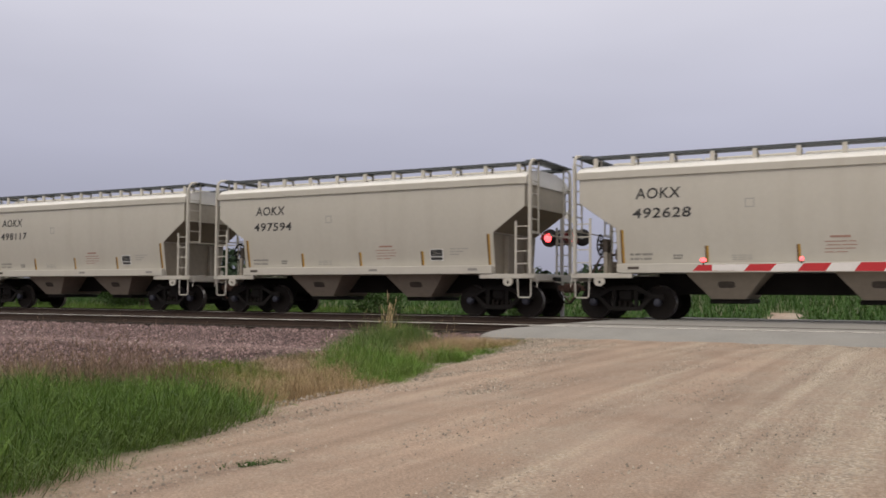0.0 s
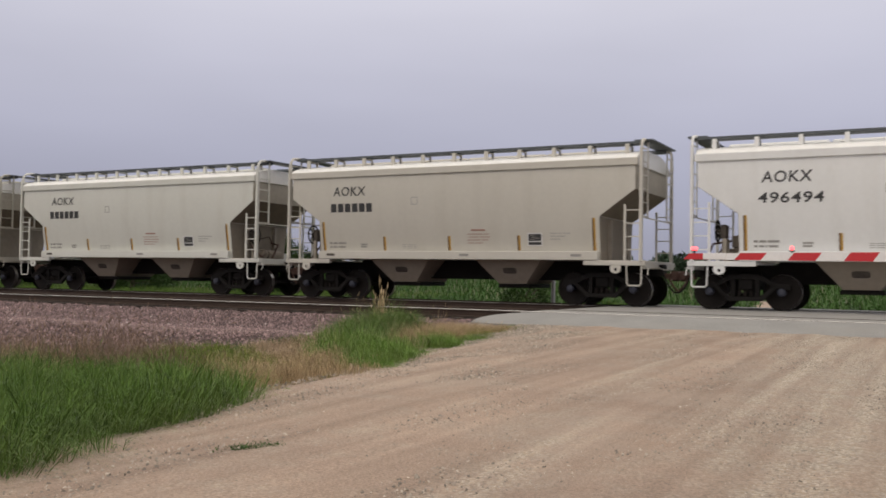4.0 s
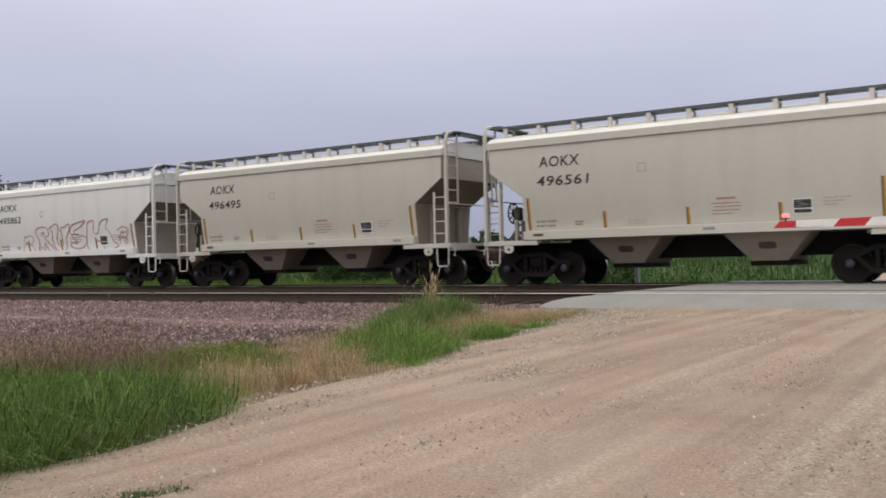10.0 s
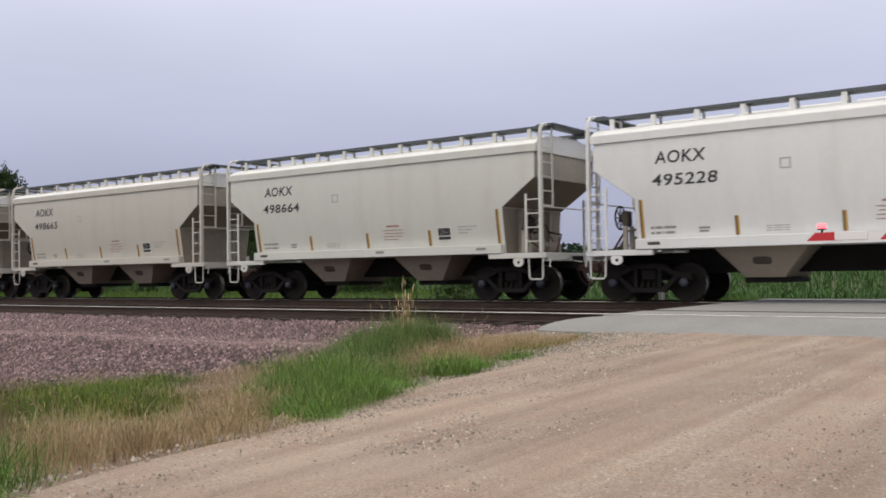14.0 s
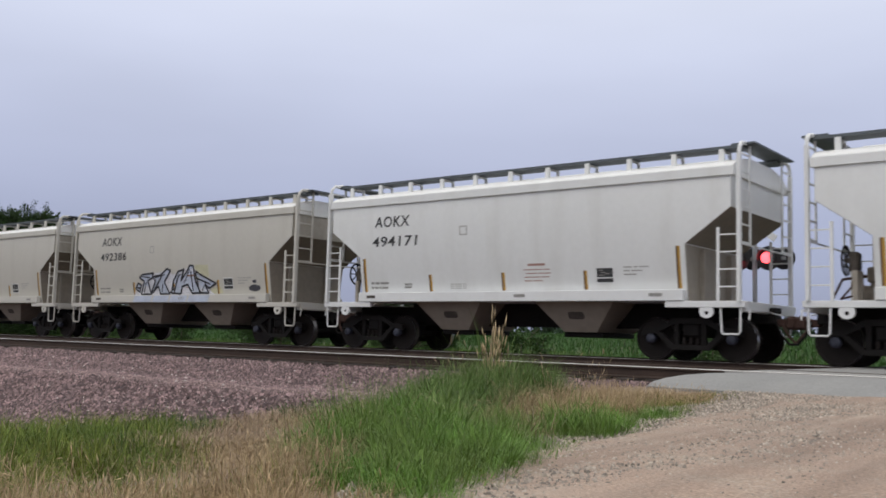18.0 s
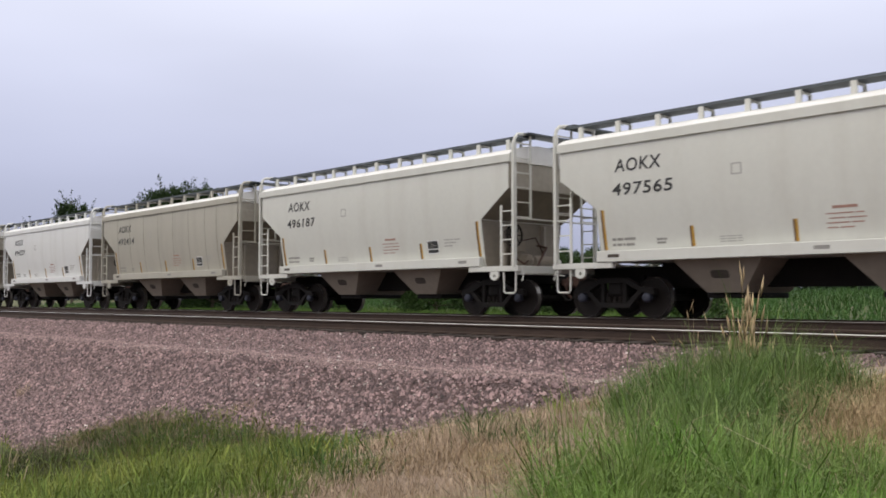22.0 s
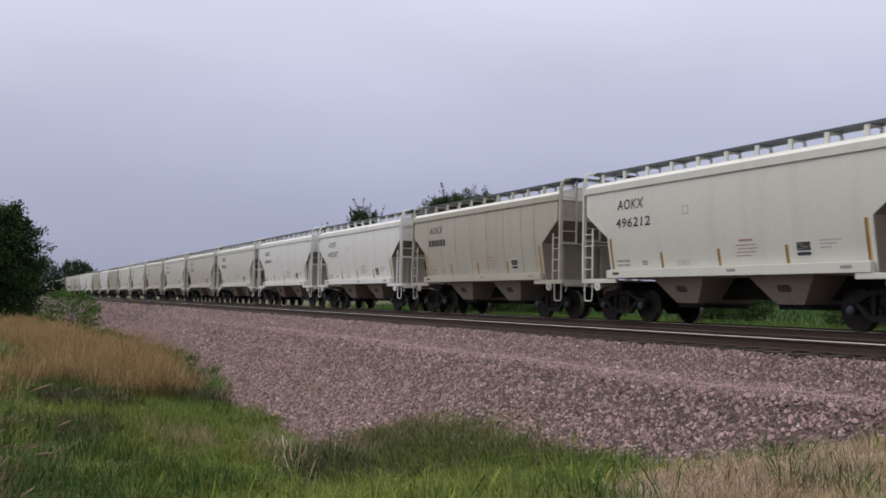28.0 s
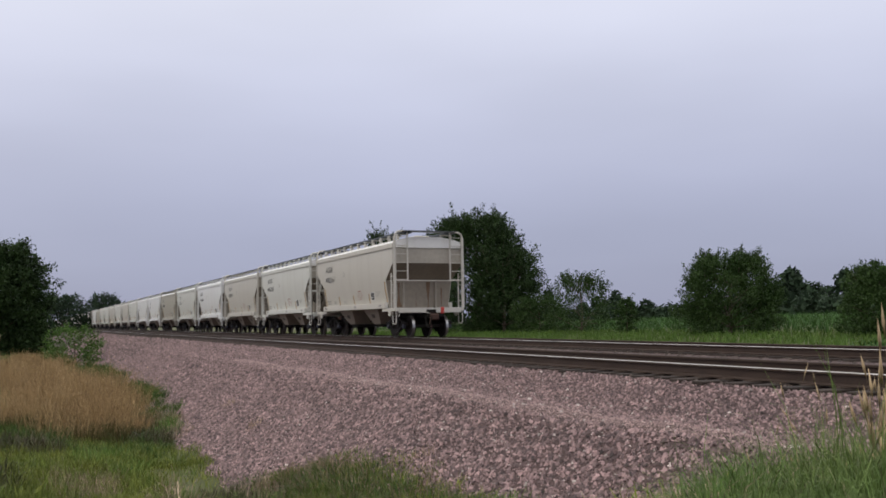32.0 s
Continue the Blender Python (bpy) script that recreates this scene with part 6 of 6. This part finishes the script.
def flash_drum(parent, at, r, phase):
    """a lens drum, lit on one face and dark on the other, that turns to flash"""
    bm = bmesh.new()
    lathe(bm, [(-0.8 * r, 0.3 * r), (-0.5 * r, 0.8 * r), (-0.05 * r, r), (0.05 * r, r), (0.5 * r, 0.8 * r), (0.8 * r, 0.3 * r)], "y", 16)
    ob = part("lens", bm, REDLAMP, parent, "flashing red lens")
    ob.data.materials.append(DARKLENS)
    for p in ob.data.polygons:
        if p.center.y > 0:
            p.material_index = 1
    ob.location = at
    DRUMS.append((ob, phase))
    return ob


def gate():
    g = new("crossing_gate")
    gx, gy, gz, tip = 19.6, -8.53, 1.13, 13.70
    g.location = (gx, gy, 0)
    bm = bmesh.new()
    base = float(road_z(gx, gy)) - 0.5
    lathe(bm, [(base, 0.16), (base + 0.5, 0.16), (base + 0.55, 0.06), (3.6, 0.06)], "z", 12)
    part("mast", bm, ALU, g, "grey aluminium signal mast")
    part("mechanism_box", boxed(-0.28, 0.28, -0.62, -0.1, gz - 0.35, gz + 0.25, 0.03), ALU, g)
    # tapered arm of short red and white lengths
    n = 14
    span = gx - tip
    for k in range(n):
        a, b = -span + span * k / n, -span + span * (k + 1) / n
        h0, h1 = 0.050 + 0.045 * k / n, 0.050 + 0.045 * (k + 1) / n
        bm = bmesh.new()
        s0 = s1 = 0.05
        lo = [(a - s0, -0.35, gz - h0), (a + s0, -0.35, gz + h0), (a + s0, -0.31, gz + h0), (a - s0, -0.31, gz - h0)]
        hi = [(b - s1, -0.35, gz - h1), (b + s1, -0.35, gz + h1), (b + s1, -0.31, gz + h1), (b - s1, -0.31, gz - h1)]
        rings(bm, [lo, hi])
        part("arm_stripe", bm, SIGNALRED if k % 2 == 0 else SIGNALWHITE, g)
    for k, u in enumerate((-5.77, -4.2, -2.3)):
        bm = bmesh.new()
        box(bm, u - 0.045, u + 0.045, -0.37, -0.29, gz + 0.085, gz + 0.10)
        box(bm, u - 0.012, u + 0.012, -0.34, -0.32, gz + 0.05, gz + 0.09)
        part("lamp_bracket", bm, SIGNALBLACK, g)
        if k == 0:
            bm = bmesh.new()
            box(bm, u - 0.05, u + 0.05, -0.365, -0.295, gz + 0.102, gz + 0.160, 0.015)
            part("lens", bm, REDLAMP, g, "lit red gate lamp")
        else:
            flash_drum(g, (u, -0.33, gz + 0.138), 0.036, 0.0 if k == 1 else 0.665)
    part("splice_plate", boxed(-5.62, -5.24, -0.362, -0.352, gz - 0.05, gz + 0.052, 0.004), SIGNALWHITE, g, "white splice plate on the arm")
    tagged(g, "lowered red and white striped crossing gate with red lamps", "crossing gate")


def flasher(x, y, z):
    f = new("crossing_signal")
    f.location = (x, y, 0)
    bm = bmesh.new()
    b0 = float(road_z(x, y)) - 0.5
    lathe(bm, [(b0, 0.16), (b0 + 0.5, 0.16), (b0 + 0.55, 0.06), (z + 1.2, 0.06)], "z", 12)
    part("mast", bm, ALU, f)
    part("cross_arm", boxed(-0.75, 0.75, -0.05, 0.05, z - 0.04, z + 0.04), ALU, f)
    for s in (-1, 1):
        bm = bmesh.new()
        lathe(bm, [(-0.02, 0.05), (-0.02, 0.30), (0.0, 0.30), (0.0, 0.05)], "y", 20, (s * 0.38, -0.10, z))
        h = part("lamp_backing", bm, SIGNALBLACK, f, "round black lamp backing")
        flash_drum(f, (s * 0.38, -0.27, z), 0.14, 0.0 if s < 0 else 0.665)
        # visor over the lens, and a lamp that faces the other way
        bm = bmesh.new()
        arc = [math.radians(-20 + 220 * k / 10) for k in range(11)]
        rings(bm, [[(s * 0.38 + r * math.cos(q), y1, z + r * math.sin(q)) for q in arc for r in (0.185,)] for y1 in (-0.10, -0.42)], closed=False)
        part("visor", bm, SIGNALBLACK, h)
        bm = bmesh.new()
        lathe(bm, [(0.10, 0.05), (0.10, 0.28), (0.13, 0.28), (0.16, 0.12), (0.30, 0.10), (0.32, 0.04)], "y", 18, (s * 0.38 + 0.28, 0.05, z + 0.01))
        part("rear_lamp", bm, SIGNALBLACK, f, "black lamp that faces away")
    bm = bmesh.new()
    for a in (-1, 1):
        plate(bm, [(-0.55, z + 0.72 - a * 0.40), (-0.45, z + 0.80 - a * 0.40), (0.55, z + 0.88 + a * 0.32), (0.45, z + 0.80 + a * 0.32 - 0.06)], 0.06 + 0.01 * a, 0.075 + 0.01 * a)
    part("crossbuck", bm, SIGNALWHITE, f)
    tagged(f, "railway crossing signal with a lit red flashing lamp", "crossing signal")


gate()
flasher(6.25, 4.0, 2.505)


# ---- the train ----
X0, SPEED = -15.694, 18.591
NUMBERS = "498117 497594 492628 494533 495540 492659 - - 496494 496289 495463 495207 494870 495438 495862 496495 496561 495309 494219 493227 498665 498664 495228 - 498080 498651 492386 494171 494164 492956 494229 492414 496187 497565 499156 495965 496244 496568 494444 495337 - 496212 495490 498735 496592 492361".split()
LIVERY = "cccwwg" + "pcwpw" + "wgwwc" + "cwpcc" + "pwcwc" + "cwwgw" + "gppcpcp" + "wwgpwcpc"
AHEAD = 16          # cars in front of the first that passes


def spray(car, name, strokes, material, u0, z0, su, sz, r):
    """one colour of spray paint: rounded bands on the curved side"""
    bm = bmesh.new()
    for st in strokes:
        pts = [Vector((u0 + su * a, 0, z0 + sz * b)) for a, b in st]
        # round the corners
        fine = []
        for i in range(len(pts) - 1):
            p0, p1, p2, p3 = pts[max(i - 1, 0)], pts[i], pts[i + 1], pts[min(i + 2, len(pts) - 1)]
            for k in range(5):
                t = k / 5
                fine.append(0.5 * ((2 * p1) + (p2 - p0) * t + (2 * p0 - 5 * p1 + 4 * p2 - p3) * t * t + (3 * p1 - p0 - 3 * p2 + p3) * t ** 3))
        fine.append(pts[-1])
        prev = None
        for i, p in enumerate(fine):
            d = (fine[min(i + 1, len(fine) - 1)] - fine[max(i - 1, 0)]).normalized()
            nrm = Vector((-d.z, 0, d.x)) * r
            pair = []
            for q in (p + nrm, p - nrm):
                pair.append(bm.verts.new((q.x, -side_at(min(3.6, max(1.25, q.z))) - 0.009, q.z)))
            if prev:
                bm.faces.new((prev[0], pair[0], pair[1], prev[1]))
            prev = pair
    return part(name, bm, material, car)


def spray_fill(car, name, shapes, material, u0, z0, su, sz):
    bm = bmesh.new()
    for sh in shapes:
        vs = [bm.verts.new((u0 + su * a, -side_at(min(3.6, max(1.25, z0 + sz * b))) - 0.007, z0 + sz * b)) for a, b in sh]
        bm.faces.new(vs)
    return part(name, bm, material, car)


def mark_mesh(name, body, size, width, u, z):
    me, co = text_mesh(body, size, width)
    co = np.stack([co[:, 0] + u, np.array([-side_at(min(3.6, z + q)) - 0.008 for q in co[:, 1]]), co[:, 1] + z], 1)
    me.vertices.foreach_set("co", co.astype(np.float32).ravel())
    me.update()
    me.materials.clear()
    me.materials.append(BLACK)
    me.name = name
    return me


def train():
    masters = {k: make_car(k) for k in PAINTS}
    plain = {k: far_car(k) for k in PAINTS}
    used = set()
    cars = {}
    mark = mark_mesh("reporting_mark", "AOKX", 0.395, 1.20, U_BAR[0] + 0.39, 3.185)
    for k in range(-AHEAD, len(NUMBERS)):
        key = LIVERY[k] if k >= 0 else "pcwgcpwcpwccgpwc"[-k - 1]
        m = Matrix.Translation((X0 + CAR * k, TRACKS[0], 0))
        kind = plain if k < 0 else masters
        if (key, k < 0) in used:
            c = copy_thing(kind[key], m)
        else:
            c = kind[key]
            c.matrix_basis = m
            used.add((key, k < 0))
        cars[k] = c
    for k, c in cars.items():
        if k < 0:
            continue
        ob = new("reporting_mark", mark)
        ob.parent = c
        if NUMBERS[k] != "-":
            ob = new("car_number", mark_mesh("car_number", NUMBERS[k], 0.365, 1.54, U_BAR[0] + 0.31, 2.68))
            ob.parent = c
        else:
            bm = bmesh.new()
            for q in range(6):
                u = U_BAR[0] + 0.31 + q * 0.26
                rings(bm, [[(u, -side_at(z) - 0.008, z), (u + 0.2, -side_at(z) - 0.008, z), (u + 0.2, -side_at(z), z), (u, -side_at(z), z)] for z in (2.68, 2.94)])
            part("car_number", bm, BLACK, c)
    graffiti(cars)
    # the last car: streaked end and a red marker on its coupler
    last = cars[len(NUMBERS) - 1]
    for y, wide, z0, z1 in ((-0.95, 0.20, 1.30, 2.34), (0.42, 0.17, 1.26, 2.38), (-0.15, 0.05, 1.3, 1.9), (1.05, 0.06, 1.3, 2.1)):
        bm = bmesh.new()
        rings(bm, [[(CAR - 1.800 + dx, y + s * wide * (0.55 + 0.45 * math.sin(3 * z + y)) * (1.0 - 0.5 * (z - z0) / (z1 - z0)), z) for dx, s in ((-0.01, -1), (0.004, -1), (0.004, 1), (-0.01, 1))] for z in np.linspace(z0, z1, 7)])
        part("rust_streak", bm, RUSTSTREAK, last, "rust-brown streak down the end sheet")
    marker = part("end_marker", boxed(CAR - 0.03, CAR + 0.08, 0.22, 0.36, 0.985, 1.24, 0.02), MARKER, last, "red end-of-train marker")
    part("marker_bracket", boxed(CAR - 0.12, CAR + 0.02, 0.14, 0.36, 0.84, 0.985, 0.01), CAST, marker)
    return cars


def graffiti(cars):
    # tall outlined letters in faded red
    letters = [[(-0.30, 0.52), (-0.22, 0.78), (-0.08, 0.72), (0.06, 0.80), (0.28, 0.78), (0.38, 0.60), (0.20, 0.42), (-0.03, 0.46), (-0.26, 0.50)], [(-0.42, 0.04), (-0.36, 0.30), (-0.10, 0.44), (0.20, 0.36), (0.42, 0.06)], [(0.66, 0.10), (0.74, 0.52), (0.56, 0.92), (0.74, 1.14), (1.20, 1.18), (1.42, 1.00), (1.38, 0.76), (1.16, 0.66), (1.66, 0.14), (1.60, 0.0), (1.34, 0.04), (1.12, 0.42), (1.02, 0.02), (0.74, 0.0), (0.66, 0.12)], [(0.92, 0.86), (1.12, 0.94), (1.10, 0.78), (0.94, 0.80)], [(1.50, 1.12), (2.00, 1.30), (2.10, 1.06), (1.96, 0.54), (2.10, 0.26), (2.32, 0.36), (2.28, 1.06), (2.54, 1.12), (2.82, 1.26), (2.86, 1.06), (2.56, 0.54), (2.56, 0.18), (2.20, -0.06), (1.84, 0.08), (1.64, 0.54), (1.70, 0.90), (1.50, 1.12)], [(3.26, 1.26), (3.90, 1.36), (3.54, 1.08), (3.14, 0.90), (3.26, 0.72), (3.82, 0.62), (3.76, 0.26), (3.34, 0.08), (2.82, 0.20), (2.90, 0.40), (3.26, 0.36), (3.00, 0.66), (2.86, 0.90), (3.00, 1.16), (3.26, 1.26)], [(4.04, 1.26), (4.40, 1.32), (4.36, 0.82), (4.62, 0.76), (4.84, 1.26), (5.30, 1.36), (5.10, 1.00), (5.36, 0.72), (5.50, 0.36), (5.76, 0.16), (5.02, -0.06), (4.76, 0.36), (4.40, 0.36), (4.44, 0.0), (3.96, 0.0), (3.86, 0.36), (4.04, 1.26)]]
    inner = [[(a * 0.985 + 0.07, b * 0.93 + 0.05) for a, b in st] for st in letters[2:]]
    c = cars[14]
    spray(c, "graffiti", letters, SPRAY_RED, U_BAR[1], 1.44, 1.0, 0.86, 0.017)
    spray(c, "graffiti_shadow_line", inner, SPRAY_RED, U_BAR[1], 1.44, 1.0, 0.86, 0.009).location.y = 0.002
    tag = [[(0, 0.2), (0.4, 0.9), (0.5, 0.1), (0.9, 0.8), (0.6, 0.4), (0, 0.5)], [(0.1, 0.0), (0.3, 0.5), (0.8, 0.2), (0.5, -0.1)], [(0.0, 0.95), (0.5, 1.2), (0.95, 0.9), (0.3, 0.75)]]
    spray(c, "graffiti_tag", tag, SPRAY_RED, U_BAR[4] - 0.85, 1.66, 0.70, 0.52, 0.02)
    # pale blue wildstyle with black edges
    c = cars[26]
    w = U_BAR[3] - U_BAR[1]
    shards = [[(0.02, 0.22), (0.06, 0.40), (0.10, 0.34), (0.07, 0.12)], [(0.08, 0.58), (0.12, 0.68), (0.26, 0.72), (0.24, 0.56), (0.19, 0.48), (0.21, 0.04), (0.09, 0.03), (0.14, 0.46)], [(0.21, 0.04), (0.28, 0.46), (0.25, 0.60), (0.34, 0.64), (0.43, 0.84), (0.47, 0.78), (0.39, 0.42), (0.44, 0.04), (0.33, 0.04), (0.31, 0.28)], [(0.46, 0.06), (0.50, 0.44), (0.56, 0.74), (0.63, 0.80), (0.59, 0.46), (0.66, 0.72), (0.70, 0.92), (0.74, 0.90), (0.755, 0.42), (0.80, 0.06), (0.71, 0.05), (0.66, 0.32), (0.60, 0.26), (0.57, 0.04)], [(0.79, 0.06), (0.765, 0.72), (0.86, 0.55), (0.98, 0.34), (0.90, 0.20), (0.86, 0.33), (0.89, 0.05)]]
    for sh in ([(0.72, 0.5), (0.76, 0.94), (0.90, 0.92), (0.91, 0.55)], [(0.90, 0.04), (0.93, 0.2), (1.03, 0.24), (1.05, 0.04)], [(0.00, 0.03), (0.0, 0.14), (0.07, 0.12), (0.06, 0.03)]):
        spray_fill(c, "graffiti_halo", [sh], SPRAY_YELLOW, U_BAR[1], 1.48, w, 1.0).location.y = 0.003
    spray_fill(c, "graffiti_base", [[(0.0, 0.0), (0.03, 0.30), (0.10, 0.34), (0.16, 0.50), (0.10, 0.62), (0.27, 0.70), (0.40, 0.78), (0.50, 0.66), (0.60, 0.78), (0.69, 0.86), (0.755, 0.80), (0.82, 0.60), (0.95, 0.34), (0.90, 0.14), (0.96, 0.0)]], SPRAY_WHITE, U_BAR[1], 1.48, w, 1.0).location.y = 0.0015
    spray_fill(c, "graffiti_fill", shards, SPRAY_BLUE, U_BAR[1], 1.48, w, 1.0)
    for k, sh in enumerate(shards):
        spray(c, "graffiti_outline", [[p for a, b in zip(sh, sh[1:] + sh[:1]) for p in (a, ((a[0] * 2 + b[0]) / 3, (a[1] * 2 + b[1]) / 3), ((a[0] + 2 * b[0]) / 3, (a[1] + 2 * b[1]) / 3))] + [sh[0]]], SPRAY_BLACK, U_BAR[1], 1.48, w, 1.0, 0.032).location.y = -0.004 - 0.001 * k
    slashes = [[(0.10, 0.62), (0.22, 0.58)], [(0.13, 0.10), (0.17, 0.44)], [(0.24, 0.10), (0.36, 0.60)], [(0.28, 0.56), (0.40, 0.66)], [(0.35, 0.10), (0.37, 0.36)], [(0.50, 0.10), (0.55, 0.52), (0.59, 0.66)], [(0.62, 0.36), (0.70, 0.80)], [(0.72, 0.12), (0.71, 0.74)], [(0.78, 0.50), (0.92, 0.32)], [(0.82, 0.12), (0.85, 0.28)], [(0.44, 0.06), (0.50, 0.22)], [(0.03, 0.26), (0.08, 0.24)]]
    for k, st in enumerate(slashes):
        spray(c, "graffiti_stroke", [st], SPRAY_BLACK, U_BAR[1], 1.48, w, 1.0, 0.016 + 0.006 * (k % 3)).location.y = -0.010
    # its foot runs over the side sill
    bm = bmesh.new()
    for a0, a1 in ((0.04, 0.26), (0.28, 0.47), (0.49, 0.68), (0.70, 0.93)):
        rings(bm, [[(U_BAR[1] + w * (a + 0.02 * e), -1.589, z) for a, e, z in ((a0, 0, 1.25), (a1, 0, 1.25), (a1, 1, 1.46), (a0, 1, 1.46))], [(U_BAR[1] + w * (a + 0.02 * e), -1.584, z) for a, e, z in ((a0, 0, 1.25), (a1, 0, 1.25), (a1, 1, 1.46), (a0, 1, 1.46))]])
    part("graffiti_foot", bm, SPRAY_BLUE, c)
    # thin grey tag
    c = cars[13]
    loops = [[(0.24, 0.0), (0.17, 0.26), (0.35, 0.47), (0.59, 0.41), (0.53, 0.20), (0.35, 0.11), (0.29, 0.0)], [(0.71, 0.48), (0.74, 0.03)], [(0.95, 0.52), (0.98, 0.04)], [(0.71, 0.24), (0.98, 0.30)], [(1.15, 0.50), (1.17, 0.05)], [(1.46, 0.66), (1.37, 0.21), (1.55, 0.03), (1.70, 0.15), (1.60, 0.27), (1.43, 0.18)], [(1.84, 0.42), (1.93, 0.24), (2.11, 0.51)], [(1.93, 0.24), (1.96, 0.06)], [(2.35, 0.48), (2.53, 0.45), (2.50, 0.30), (2.32, 0.24), (2.62, 0.09)]]
    spray(c, "graffiti", loops, SPRAY_GREY, U_BAR[1], 1.50, 1.0, 1.0, 0.022)
    # dark blots beside the long graffiti
    c = cars[26]
    for k, (u, z, ru, rz) in enumerate(((-0.55, 1.66, 0.25, 0.10), (-0.36, 1.67, 0.09, 0.07), (-0.52, 1.86, 0.09, 0.05))):
        spray_fill(c, "graffiti_blot", [[(ru * math.cos(q * math.pi / 8) * (1 + 0.12 * math.sin(3 * q + k)), rz * math.sin(q * math.pi / 8) * (1 + 0.1 * math.sin(5 * q))) for q in range(16)]], SPRAY_BLACK, U_BAR[4] + u, z, 1.0, 1.0)


CARS = train()


def motions():
    """the train rolls past; its wheelsets turn with it"""
    marks = [(0, -2.085), (8, -0.488), (16, -0.002), (24, -0.627), (32, -2.363)]
    for k, car in CARS.items():
        walk(car, [(t, Matrix.Translation((X0 + CAR * k - SPEED * t + d, TRACKS[0], 0))) for t, d in marks])
    # lamps flash in turn: each drum turns half round in a tenth of a second
    for drum, phase in DRUMS:
        at, rows = drum.location.copy(), []
        rows.append((0.0, at, 0.0 if phase == 0.0 else 180.0))
        angle = rows[0][2]
        k = 0
        while 0.06 + 0.665 * k < 31.8:
            t = 0.0667 + 0.665 * k
            for q in range(4):
                rows.append((t + q / 30, at, angle + 60.0 * q))
            angle += 180.0
            k += 1
        rows.append((32.0, at, angle))
        walk(drum, [(t, pose(*p, 0, 0, a % 360.0)) for t, p, a in rows])
    turning = {}
    for car in CARS.values():
        for t in car.children:
            if not t.name.startswith("truck"):
                continue
            for w in t.children:
                if w.name.startswith("wheelset"):
                    turning.setdefault(round(w.location.x, 2), []).append(w)
    for x, some in turning.items():
        first = some[0]
        walk(first, [(f / FPS, pose(x, 0, 0.457, 0, -math.degrees(SPEED * f / FPS / 0.457) % 360.0, 0)) for f in range(32 * FPS + 1)])
        keys = first.animation_data
        for w in some[1:]:
            w.rotation_mode = "QUATERNION"
            w.animation_data_create().action = keys.action
            w.animation_data.action_slot = keys.action_slot


motions()
